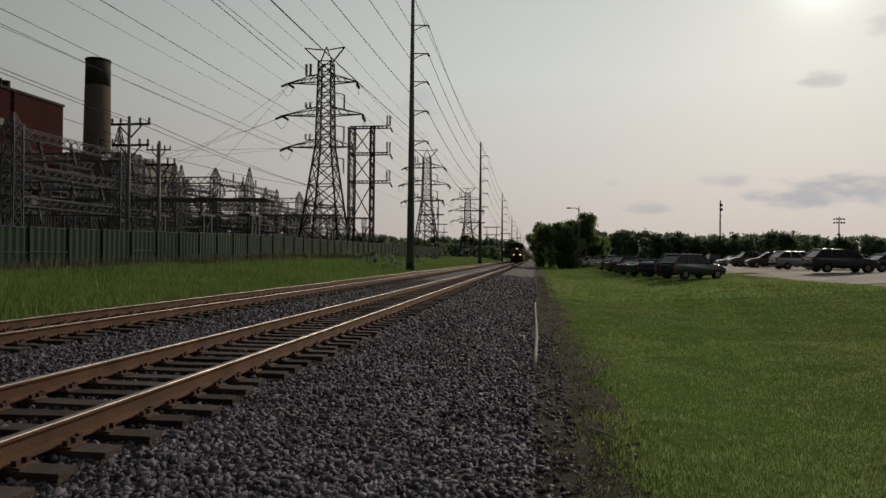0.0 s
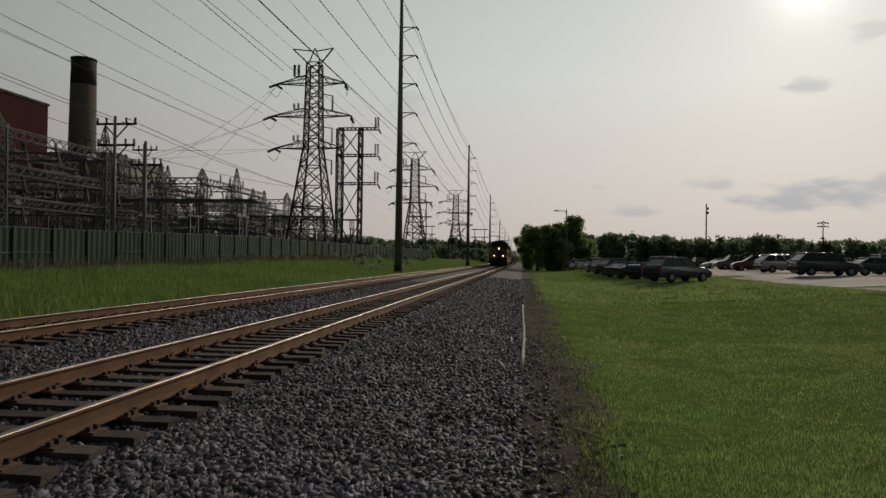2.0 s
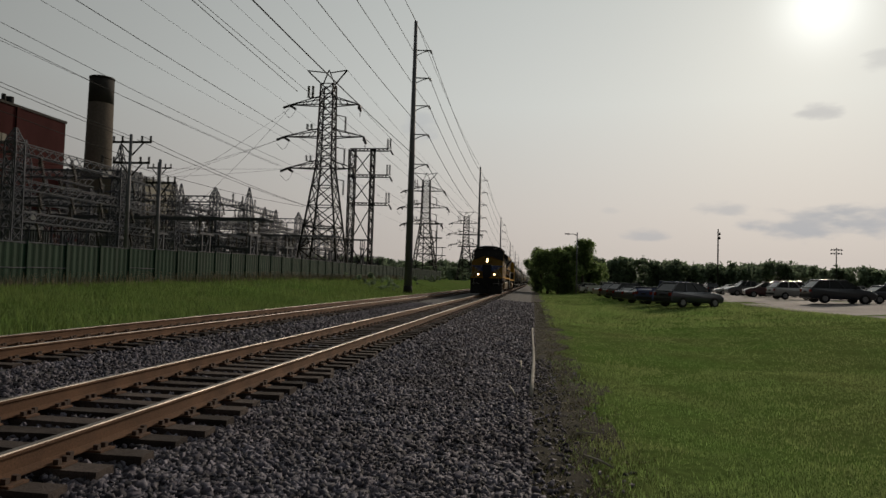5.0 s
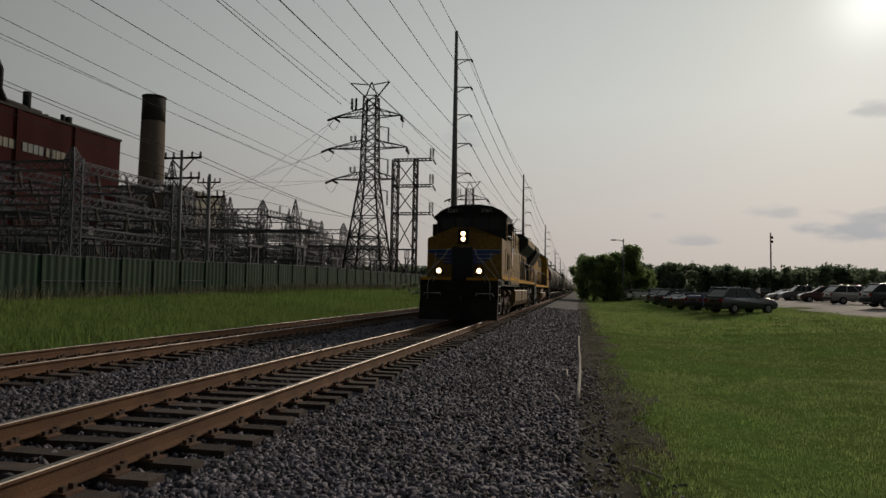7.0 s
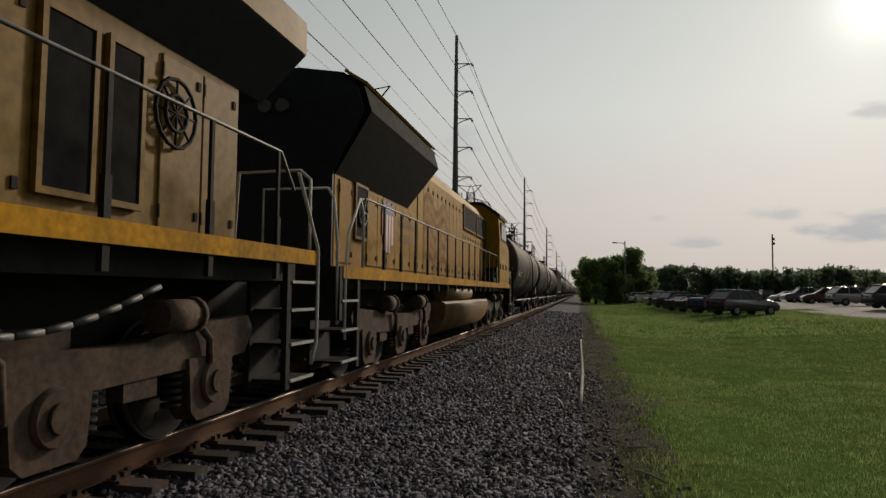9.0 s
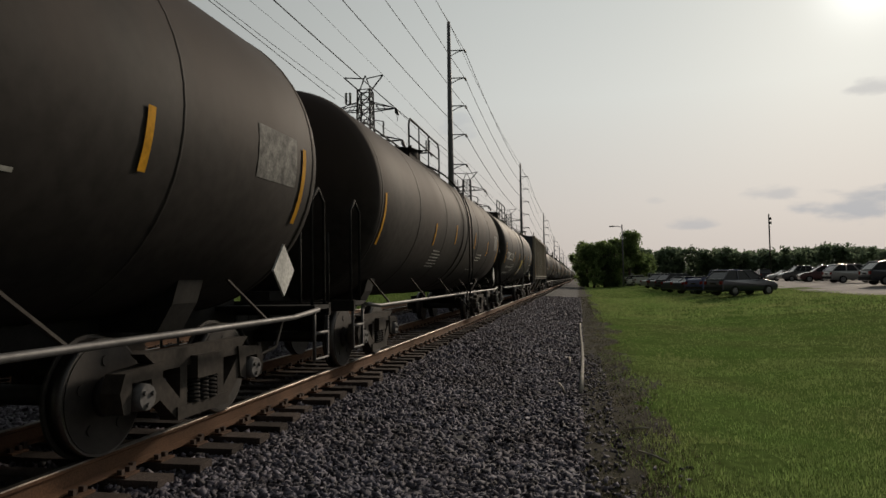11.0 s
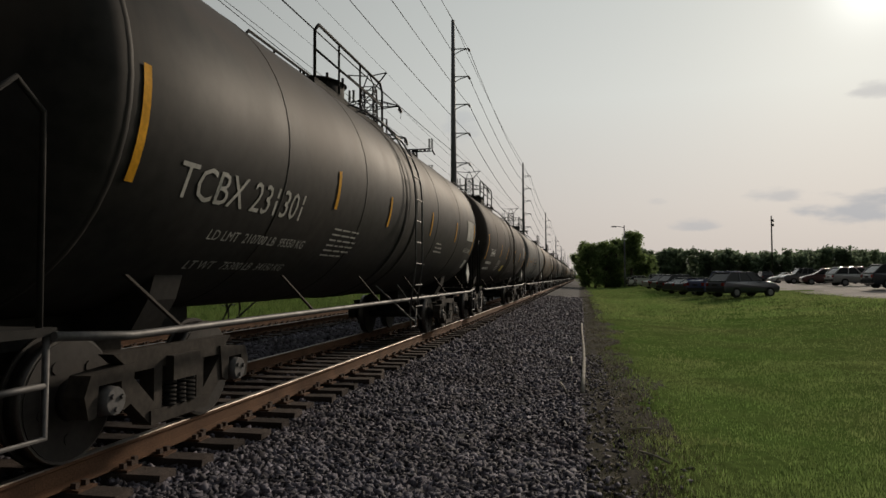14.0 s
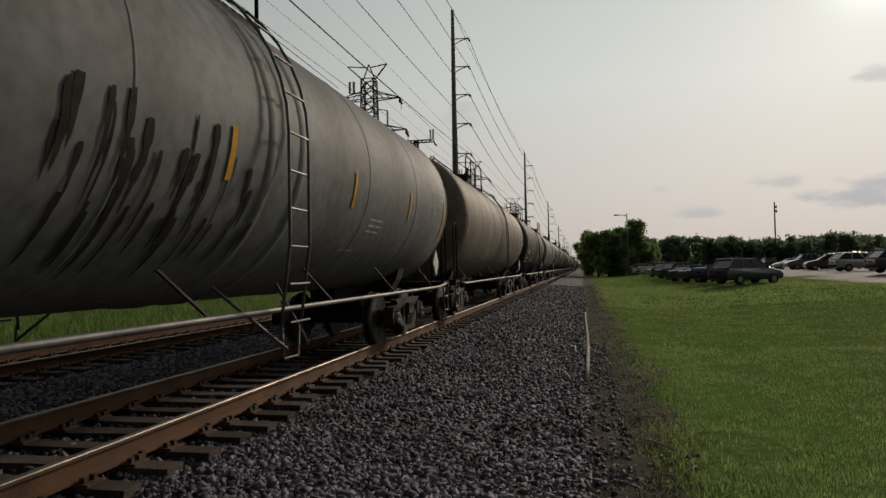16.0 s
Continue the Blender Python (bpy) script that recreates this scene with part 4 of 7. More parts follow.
def covered_hopper(label, L, roll=True):
    """Side panels with ribs from y = 1.2 to L + 1.2; sloped ends; three discharge hoppers."""
    car = thing("covered_hopper", label, "hopper car", group="covered hoppers of the freight train")
    a, b = 1.2, 1.2 + L
    W = 1.56
    bm = bmesh.new()
    prism(bm, [(a, 4.02), (a, 1.45), (b, 1.45), (b, 4.02)], -W, W, "x")
    prism(bm, [(-W, 4.0), (W, 4.0), (0.75, 4.28), (-0.75, 4.28)], a, b, "y")
    part("body", bm, M["hopper"], car)
    for s in (-1, 1):
        for k in range(int(L / 0.82) + 1):
            y = a + 0.06 + k * (L - 0.12) / int(L / 0.82)
            lo = 1.45
            rb = bmesh.new()
            x0, x1 = sorted((s * (W - 0.01), s * (W + 0.085)))
            box(rb, x0, x1, y - 0.035, y + 0.035, lo, 4.02)
            part("rib", rb, M["hopper"], car)
        x0, x1 = sorted((s * (W - 0.02), s * (W + 0.10)))
        part("side_sill", box(bmesh.new(), x0, x1, a, b, 1.40, 1.47), M["hopper"], car)
        part("lower_sill", box(bmesh.new(), *sorted((s * (W - 0.02), s * (W + 0.03))), a - 0.95, b + 0.95, 1.24, 1.398), M["hopper_low"], car)
        part("top_chord", box(bmesh.new(), x0, x1, a, b, 4.0, 4.12), M["hopper"], car)
        for e, y in ((1, a), (-1, b)):   # tapering end sheets over the slope
            wing = bmesh.new()
            prism(wing, [(y - e * 0.97, 4.0), (y - e * 0.97, 3.75), (y, 1.75), (y, 4.0)], *sorted((s * (W - 0.03), s * (W + 0.004))), "x")
            part("side_wing", wing, M["hopper"], car)
            post = bmesh.new()
            x0, x1 = sorted((s * (W - 0.02), s * (W + 0.05)))
            box(post, x0, x1, *sorted((y - e * 1.06, y - e * 0.98)), 1.0, 4.05)
            part("corner_post", post, M["hopper"], car)
            mark = bmesh.new()
            x0, x1 = sorted((s * (W + 0.085), s * (W + 0.09)))
            box(mark, x0, x1, y + e * 0.06 - 0.03, y + e * 0.06 + 0.03, 1.5, 2.3)
            part("reflector_strip", mark, M["reflector"], car, "yellow reflective strip")
    for k in range(3):
        y = a + 1.3 + (L - 2.6) * (k + 0.5) / 3
        hp = bmesh.new()
        h = (L - 2.6) / 6
        prism(hp, [(y - h, 1.46), (y + h, 1.46), (y + 0.45, 0.42), (y - 0.45, 0.42)], -0.95, 0.95, "x")
        for v in hp.verts:
            if v.co.z > 1:
                v.co.x *= 1.6
        box(hp, -0.6, 0.6, y - 0.5, y + 0.5, 0.3, 0.44)
        part("discharge_hopper", hp, M["hopper_low"], car)
    for e, y in ((1, a), (-1, b)):
        en = bmesh.new()
        y0, y1 = sorted((y - e * 1.05, y - e * 0.98))
        box(en, -W, W, y0, y1, 3.05, 4.05)
        for x in (-W, -0.5, 0.5 - 0.1, W - 0.1):
            box(en, x, x + 0.1, y0, y1 + 0.05, 1.0, 3.2)
        box(en, -W, W, *sorted((y - e * 1.1, y + e * 0.02)), 3.98, 4.06)
        box(en, -0.25, 0.25, *sorted((y - e * 1.1, y + e * 2.0)), 0.75, 1.3)
        box(en, -W, W, *sorted((y - e * 1.1, y - e * 0.7)), 0.98, 1.04)
        part("end_frame", en, M["hopper_end"], car)
        sl = prism(bmesh.new(), [(y - e * 0.96, 3.72), (y - e * 0.9, 3.76), (y - e * 0.005, 1.78), (y - e * 0.005, 1.5)], -W + 0.04, W - 0.04, "x")
        part("slope_sheet", sl, M["hopper_end"], car, "dark sloping end sheet")
        coupler(car, y - e * 1.4, e)
        for sx in (-1, 1):
            ld = bmesh.new()
            yy = y - e * 0.95
            for q in (0, e * 0.42):
                pipe(ld, [(sx * (W + 0.07), yy + q, 0.42), (sx * (W + 0.07), yy + q, 4.3 if q == 0 else 3.15)], 0.024, 6)
            for k in range(8):
                z = 0.45 + k * 0.38
                cyl(ld, (sx * (W + 0.07), yy, z), (sx * (W + 0.07), yy + e * 0.42, z), 0.017, n=6)
            part("ladder", ld, M["pipe_grey"], car)
        freight_truck(car, y + e * 0.2, roll)
    rb = bmesh.new()
    for s in (-0.75, 0.25):
        for k in range(int(L / 0.35)):
            box(rb, s, s + 0.5, a + k * 0.35, a + k * 0.35 + 0.27, 4.30, 4.34)
    part("running_board", rb, M["pipe_grey"], car)
    for k in range(5):
        hb = bmesh.new()
        cyl(hb, (0, a + L * (k + .5) / 5, 4.25), (0, a + L * (k + .5) / 5, 4.42), 0.4, n=16)
        part("roof_hatch", hb, M["hopper"], car)
    rs = random.Random(77)
    for y0, h in ((9.15, 0.46), (10.05, 0.42), (11.4, 0.36)):   # sprayed scribbles, no words
        for q in range(4):
            g = bmesh.new()
            u0, pts = y0 + q * 0.16, []
            for k in range(14):
                an = k * 0.75 + q
                pts.append((W + 0.004, u0 + 0.11 * math.cos(an) + 0.006 * k + rs.uniform(-.03, .03), 1.72 + h * 0.5 * math.sin(an * 0.8 + q) + rs.uniform(-.03, .03)))
            pipe(g, pts, 0.011, 4)
            part("graffiti", g, M["letter_dark"], car, "dark sprayed scribble")
    for y in (4.9, 8.5, 11.2):
        st = bmesh.new()
        box(st, W - 0.003, W + 0.004, y, y + 0.09, 1.6, 2.06)
        part("reflector_strip", st, M["reflector"], car)
    return car


# ---- locomotives ----
def loco_truck(loco, yc, r=0.53, wb=1.85):
    bm = bmesh.new()
    for sgn in (-1, 1):
        a, b = sorted((sgn * 1.08, sgn * 1.26))
        prism(bm, [(-2.65, 0.95), (-2.55, 1.08), (-1.5, 1.02), (-0.9, 0.92), (0.9, 0.92), (1.5, 1.02), (2.55, 1.08), (2.65, 0.95), (2.5, 0.72), (1.3, 0.66), (0.5, 0.64), (-0.5, 0.64), (-1.3, 0.66), (-2.5, 0.72)], a, b, "x")
        for e in (-wb, 0, wb):
            prism(bm, [(e - 0.36, 0.75), (e + 0.36, 0.75), (e + 0.31, 0.30), (e + 0.22, 0.22), (e - 0.22, 0.22), (e - 0.31, 0.30)], a + 0.01, b + 0.03, "x")
        for e in (-0.93, 0.93):
            box(bm, a + 0.02, b - 0.02, e - 0.2, e + 0.2, 0.5, 0.7)
    box(bm, -1.1, 1.1, -0.35, 0.35, 0.7, 1.05)
    t = part("truck", bm, M["truck"], loco, "dirty tan three-axle truck")
    t.location = (0, yc, 0)
    for sgn in (-1, 1):
        for e in (-wb, 0, wb):
            bc = bmesh.new()
            cyl(bc, (sgn * 1.26, e, r), (sgn * 1.34, e, r), 0.2, 0.18, n=18)
            cyl(bc, (sgn * 1.34, e, r), (sgn * 1.37, e, r), 0.1, n=10)
            part("journal_box", bc, M["truck"], t)
            sp = bmesh.new()
            for k in range(5):
                for q in (-0.42, 0.42):
                    cyl(sp, (sgn * 1.17, e + q, 0.36 + k * 0.06), (sgn * 1.17, e + q, 0.39 + k * 0.06), 0.085, n=10)
            part("spring", sp, M["soot_black"], t)
        for e in (-0.95, 1.25):
            bk = bmesh.new()
            cyl(bk, (sgn * 1.3, e - 0.25, 1.12), (sgn * 1.3, e + 0.2, 1.12), 0.13, n=14)
            cyl(bk, (sgn * 1.3, e + 0.2, 1.12), (sgn * 1.3, e + 0.26, 1.12), 0.15, n=14)
            pipe(bk, [(sgn * 1.3, e + 0.25, 1.1), (sgn * 1.32, e + 0.5, 0.9), (sgn * 1.3, e + 0.55, 0.55)], 0.035, 6)
            part("brake_cylinder", bk, M["truck"], t)
    for e in (-wb, 0, wb):
        w = wheelset(t, e, r)
        ROLLERS.append((w, e, r))
    return t


def fuel_tank(loco, y0, y1, top, bot, rounded=False):
    if rounded:   # flank curving in one sweep under the belly
        arc = [(1.5 - 0.62 * (1 - math.cos(math.pi / 2 * k / 9)), bot + 0.62 * (1 - math.sin(math.pi / 2 * k / 9))) for k in range(10)]
        half = [(1.44, top), (1.5, top - 0.05)] + arc
        bm = prism(bmesh.new(), half + [(-x, z) for x, z in half[::-1]], y0, y1)
        for f in bm.faces:
            f.smooth = abs(f.normal.y) < 0.5 and f.calc_center_median().z < top - 0.1
        part("fuel_tank", bm, M["fuel"], loco, "tan round-bellied fuel tank")
        return
    bm = prism(bmesh.new(), [(-1.42, top), (1.42, top), (1.5, top - 0.06), (1.5, bot + 0.32), (1.38, bot + 0.10), (1.05, bot), (-1.05, bot), (-1.38, bot + 0.10), (-1.5, bot + 0.32), (-1.5, top - 0.06)], y0, y1)
    part("fuel_tank", bm, M["fuel"], loco, "tan slab-sided fuel tank")
    for y in (y0 + (y1 - y0) * 0.48,):
        sg = bmesh.new()
        box(sg, 1.495, 1.52, y - 0.02, y + 0.02, top - 0.5, top - 0.05)
        part("sight_gauge", sg, M["soot_black"], loco)
    for y in (y0 + 1.2, y1 - 1.0):
        cp = bmesh.new()
        cyl(cp, (1.3, y, top), (1.38, y, top + 0.13), 0.07, n=10)
        part("filler_cap", cp, M["pipe_grey"], loco)


def side_steps(loco, y, out, deck, zs):
    """Stepped corner well with light tread edges, both sides."""
    for sx in (-1, 1):
        for z in zs:
            st = bmesh.new()
            x0, x1 = sorted((sx * 1.08, sx * 1.5))
            box(st, x0, x1, *sorted((y, y + out * 0.62)), z, z + 0.03)
            part("step", st, M["soot_black"], loco)
            ed = bmesh.new()
            x0, x1 = sorted((sx * 1.485, sx * 1.515))
            box(ed, x0, x1, *sorted((y, y + out * 0.62)), z + 0.004, z + 0.034)
            part("step_edge", ed, M["letter_dim"], loco)
        w = bmesh.new()
        x0, x1 = sorted((sx * 1.44, sx * 1.5))
        box(w, x0, x1, *sorted((y + out * 0.62, y + out * 0.72)), 0.3, deck)
        box(w, *sorted((sx * 1.03, sx * 1.08)), *sorted((y, y + out * 0.7)), 0.3, deck)
        part("step_well", w, M["soot_black"], loco)


def walk_rail(loco, y0, y1, deck, top, step=1.25, x=1.47):
    for sx in (-1, 1):
        rl = bmesh.new()
        pipe(rl, [(sx * x, y0, deck), (sx * x, y0, top - 0.1), (sx * x, y0 + 0.1, top), (sx * x, y1 - 0.35, top), (sx * x, y1, top - 0.35)], 0.019, 6)
        part("handrail", rl, M["soot_black"] if sx < 0 else M["pipe_grey"], loco)
        n = int((y1 - y0) / step)
        for k in range(1, n + 1):
            y = y0 + k * (y1 - y0 - 0.4) / n
            ps = bmesh.new()
            box(ps, *sorted((sx * (x - 0.02), sx * (x + 0.025))), y - 0.035, y + 0.035, deck - 0.28, deck + 0.35)
            box(ps, *sorted((sx * (x - 0.015), sx * (x + 0.015))), y - 0.022, y + 0.022, deck + 0.3, top)
            part("handrail_post", ps, M["soot_black"], loco)


def hood_doors(loco, y0, y1, z0, z1, x, material, n, seed):
    """Raised doors with hinges and latches along the right and left side."""
    r = random.Random(seed)
    w = (y1 - y0) / n
    for sx in (-1, 1):
        for k in range(n):
            a, b = y0 + k * w + 0.012, y0 + (k + 1) * w - 0.012
            d = bmesh.new()
            box(d, *sorted((sx * (x - 0.02), sx * (x + 0.022))), a, b, z0, z1)
            bevel(d, 0.007)
            dr = part("hood_door", d, material, loco)
            for z in (z0 + 0.14, z1 - 0.14) if sx > 0 else ():
                part("latch", box(bmesh.new(), *sorted((sx * (x + 0.018), sx * (x + 0.036))), b - 0.10, b - 0.05, z - 0.04, z + 0.04), M["soot_black"], dr)
                part("hinge", box(bmesh.new(), *sorted((sx * (x + 0.018), sx * (x + 0.03))), a - 0.006, a + 0.014, z - 0.06, z + 0.06), M["soot_black"], dr)


def dark_panel(loco, y0, y1, z0, z1, x, name="air_intake"):
    for sx in (-1, 1):
        p = bmesh.new()
        box(p, *sorted((sx * (x + 0.02), sx * (x + 0.05))), y0, y1, z0, z1)
        o = part(name, p, M["screen"], loco, "black screened opening")
        sl = bmesh.new()
        for a, b, c, d in ((y0 - 0.05, y1 + 0.05, z0 - 0.05, z0), (y0 - 0.05, y1 + 0.05, z1, z1 + 0.05), (y0 - 0.05, y0, z0, z1), (y1, y1 + 0.05, z0, z1)):
            box(sl, *sorted((sx * (x + 0.01), sx * (x + 0.062))), a, b, c, d)
        part("opening_frame", sl, M["armour"], o)


def shield(loco, x, y, z, h):
    """The emblem on the flank as plain shapes: a blue top over red and white stripes."""
    w = h * 0.8
    pts = [(-0.5, 0.22), (-0.42, 0.5), (-0.2, 0.40), (0, 0.5), (0.2, 0.40), (0.42, 0.5), (0.5, 0.22)]
    b = bmesh.new()
    prism(b, [(y + p * w, z + q * h) for p, q in pts], x, x + 0.012, "x")
    part("emblem", b, M["wing_blue"], loco, "blue top of a shield emblem")
    bw = bmesh.new()
    for k in range(7):
        u = -0.36 + 0.12 * k
        box(bw, x + 0.012, x + 0.016, y + (u - .04) * w, y + (u + .04) * w, z + 0.29 * h, z + 0.36 * h)
    part("emblem", bw, M["white"], loco, "pale bars on the emblem")
    for k in range(9):
        u0, u1 = -0.5 + k / 9, -0.5 + (k + 1) / 9
        m = (u0 + u1) / 2
        lo = -0.5 + 0.42 * abs(m * 2) ** 2.2
        s = bmesh.new()
        box(s, x, x + 0.011, y + u0 * w, y + u1 * w, z + lo * h, z + 0.218 * h)
        part("emblem", s, M["shield_red"] if k % 2 == 0 else M["white"], loco)


def locomotive_lead():
    """Wide-nosed road engine, nose at y = 0, running towards -y."""
    Y, K, N = M["armour"], M["soot_black"], M["navy"]
    lo = thing("locomotive", "dusty yellow diesel freight locomotive with lit headlights leading", "locomotive", group="locomotives of the freight train")
    fr = bmesh.new()
    box(fr, -1.5, 1.5, 0.0, 7.7, 1.42, 1.64)
    box(fr, -1.24, 1.24, 7.7, 20.3, 1.42, 1.64)
    box(fr, -0.5, 0.5, -1.1, 20.6, 0.8, 1.45)
    box(fr, -1.5, 1.5, -1.12, 0.02, 1.60, 1.68)
    box(fr, -1.5, 1.5, -1.18, -1.10, 0.95, 1.72)
    part("underframe", fr, K, lo)
    for sx in (-1, 1):
        sp = bmesh.new()
        box(sp, *sorted((sx * 1.497, sx * 1.512)), 7.7, 20.3, 1.62, 1.78)
        part("sill_stripe", sp, M["orange"], lo, "orange reflective sill stripe")
        sp = bmesh.new()
        box(sp, *sorted((sx * 1.512, sx * 1.521)), 0.0, 7.7, 1.69, 1.83)
        part("sill_stripe", sp, M["orange"], lo, "orange reflective sill stripe")
    for x0, x1 in ((-1.48, -0.3), (0.3, 1.48)):
        part("sill_stripe", box(bmesh.new(), x0, x1, -1.20, -1.182, 1.62, 1.72), M["orange"], lo, "orange stripe on the end platform")
    pl = bmesh.new()
    prism(pl, [(-1.16, 1.5), (-1.16, 1.0), (-1.42, 0.14), (-1.3, 0.12), (-0.95, 0.95), (-0.95, 1.5)], -1.5, 1.5, "x")
    part("snowplough", pl, K, lo)
    coupler(lo, -1.5, 1)
    sb = bmesh.new()
    pipe(sb, [(-1.35, -1.24, 1.02), (-1.3, -1.3, 1.12), (-0.7, -1.3, 1.12), (-0.66, -1.24, 1.02)], 0.02, 6)
    part("cut_lever", sb, M["letter_dim"], lo)
    sb = bmesh.new()
    pipe(sb, [(0.66, -1.24, 1.02), (0.7, -1.3, 1.12), (1.3, -1.3, 1.12), (1.35, -1.24, 1.02)], 0.02, 6)
    part("cut_lever", sb, M["letter_dim"], lo)
    ch = bmesh.new()
    pipe(ch, [(-0.9 + 1.2 * k / 10, -1.22, 1.6 - 0.42 * (1 - (k / 5 - 1) ** 2)) for k in range(11)], 0.02, 5)
    part("mu_hose", ch, M["soot_black"], lo)
    side_steps(lo, -1.08, 1, 1.62, (0.36, 0.74, 1.06, 1.38))
    # nose, cab
    no = bmesh.new()
    prism(no, [(-1.5, 1.72), (1.5, 1.72), (1.5, 3.30), (0.35, 3.72), (-0.35, 3.72), (-1.5, 3.30)], 0.0, 1.75)
    for v in no.verts:   # the nose comes to a blunt point
        if v.co.y < 0.5 and abs(v.co.x) < 1:
            v.co.y -= 0.28
    lowr = [v for v in no.verts if v.co.y < 0.5 and v.co.z < 1.8]
    e = [e for e in no.edges if e.verts[0] in lowr and e.verts[1] in lowr]
    cut = bmesh.ops.subdivide_edges(no, edges=e, cuts=2)
    for v in no.verts:
        if v.co.y < 0.5 and v.co.z < 1.8 and abs(v.co.x) < 1:
            v.co.x, v.co.y = math.copysign(0.35, v.co.x), -0.28
    bmesh.ops.connect_verts_concave(no, faces=no.faces)
    nose = part("nose", no, Y, lo)
    dr = bmesh.new()
    box(dr, -0.42, 0.42, -0.42, -0.2, 1.70, 2.95)
    bevel(dr, 0.03)
    part("nose_door", dr, N, nose, "dark central nose door housing")
    lb = bmesh.new()
    box(lb, -0.2, 0.2, -0.34, -0.2, 3.06, 3.64)
    bevel(lb, 0.02)
    part("headlight_housing", lb, K, nose)
    for z in (3.24, 3.46):
        hl = bmesh.new()
        cyl(hl, (0, -0.35, z), (0, -0.31, z), 0.085, n=20)
        part("headlight", hl, M["lamp_on"], nose, "lit round headlight")
    for x in (-0.78, 0.78):
        hs = bmesh.new()
        box(hs, x - 0.17, x + 0.17, -1.18, -0.98, 1.80, 2.12)
        bevel(hs, 0.02)
        part("ditch_light_housing", hs, K, lo)
        hl = bmesh.new()
        cyl(hl, (x, -1.21, 1.97), (x, -1.16, 1.97), 0.09, n=20)
        part("ditch_light", hl, M["lamp_on"], lo, "lit round ditch light")
    # wings as plain blue shapes with pale edges
    for sx in (-1, 1):
        bm, bw = bmesh.new(), bmesh.new()
        for k, (u0, u1, z0, z1) in enumerate(((0.42, 1.42, 2.66, 2.84), (0.42, 1.18, 2.50, 2.65), (0.42, 1.0, 2.37, 2.49), (0.42, 0.82, 2.25, 2.36))):
            prism(bm, [(sx * u0, z0), (sx * u1, z0 + 0.05), (sx * (u1 + 0.05), z1), (sx * u0, z1)], -0.012, 0.0)
            prism(bw, [(sx * (u0 + .1), z1 - 0.012), (sx * (u1 + 0.06), z1 - 0.012), (sx * (u1 + 0.06), z1 + 0.008), (sx * (u0 + .1), z1 + 0.008)], -0.016, 0.0)
        for b_, o_ in ((bm, -0.012), (bw, -0.018)):
            for v in b_.verts:
                v.co.y = -0.28 * (1.5 - abs(v.co.x)) / 1.15 + (o_ if v.co.y < -0.006 else 0.01)
        part("wing_emblem", bm, M["wing_blue"], nose, "blue wing emblem on the nose")
        part("wing_edge", bw, M["letter_dim"], nose)
    cb = bmesh.new()
    prism(cb, [(-1.5, 1.46), (1.5, 1.46), (1.5, 4.1), (1.44, 4.4), (0.8, 4.72), (-0.8, 4.72), (-1.44, 4.4), (-1.5, 4.1)], 1.72, 3.45)
    bevel(cb, 0.02)
    cab = part("cab", cb, Y, lo)
    rf = bmesh.new()
    prism(rf, [(-1.52, 4.18), (-1.56, 4.36), (-1.3, 4.58), (-0.9, 4.76), (-0.4, 4.84), (0.4, 4.84), (0.9, 4.76), (1.3, 4.58), (1.56, 4.36), (1.52, 4.18), (1.46, 4.40), (0.8, 4.73), (-0.8, 4.73), (-1.46, 4.40)], 1.55, 3.55)
    part("cab_roof", rf, N, cab, "dark cab roof")
    ws = bmesh.new()
    prism(ws, [(-1.46, 3.33), (1.46, 3.33), (1.46, 4.1), (1.4, 4.38), (0.8, 4.7), (-0.8, 4.7), (-1.4, 4.38), (-1.46, 4.1)], 1.66, 1.73)
    part("cab_front", ws, N, cab, "dark cab front above the nose")
    for x0, x1 in ((-1.3, -0.75), (-0.68, -0.05), (0.05, 0.68), (0.75, 1.3)):
        wd = bmesh.new()
        box(wd, x0, x1, 1.645, 1.662, 3.80, 4.28)
        bevel(wd, 0.006)
        part("windscreen", wd, M["win_dark"], cab)
    for x in (-0.72, 0.72):
        nb = bmesh.new()
        box(nb, x - 0.36, x + 0.36, 1.52, 1.7, 4.46, 4.70)
        bevel(nb, 0.015)
        o = part("number_board", nb, N, cab)
        letter_flat(o, "5263", 0.2, x - 0.28, 1.514, 4.51, M["letter_dim"], "y", 1.1)
    for sx in (-1, 1):
        wf = bmesh.new()
        box(wf, *sorted((sx * 1.5, sx * 1.515)), 1.95, 3.25, 3.5, 4.22)
        o = part("window_frame", wf, M["grey_metal"], cab)
        for y0, y1 in ((2.0, 2.55), (2.65, 3.2)):
            g = bmesh.new()
            box(g, *sorted((sx * 1.516, sx * 1.522)), y0, y1, 3.56, 4.1)
            part("window_pane", g, M["win_light"] if y0 > 2.4 else M["win_dark"], o)
        mr = bmesh.new()
        box(mr, *sorted((sx * 1.53, sx * 1.72)), 1.92, 1.95, 3.55, 4.05)
        part("mirror", mr, K, cab)
        ar = bmesh.new()
        box(ar, *sorted((sx * 1.5, sx * 1.62)), 1.95, 3.2, 3.44, 3.5)
        part("armrest", ar, K, cab)
    # full-width electrical cabinet behind the cab
    ca = bmesh.new()
    box(ca, -1.5, 1.5, 3.452, 7.7, 1.46, 3.22)
    box(ca, -1.5, 1.5, 0.9, 1.72, 1.46, 1.72)
    bevel(ca, 0.02)
    part("electrical_cabinet", ca, Y, lo)
    up = bmesh.new()
    prism(up, [(-1.1, 3.2), (1.1, 3.2), (1.05, 4.3), (0.8, 4.55), (-0.8, 4.55), (-1.05, 4.3)], 3.46, 7.7)
    part("upper_cabinet", up, Y, lo)
    dark_panel(lo, 4.1, 5.0, 3.35, 4.0, 1.06, "vent")
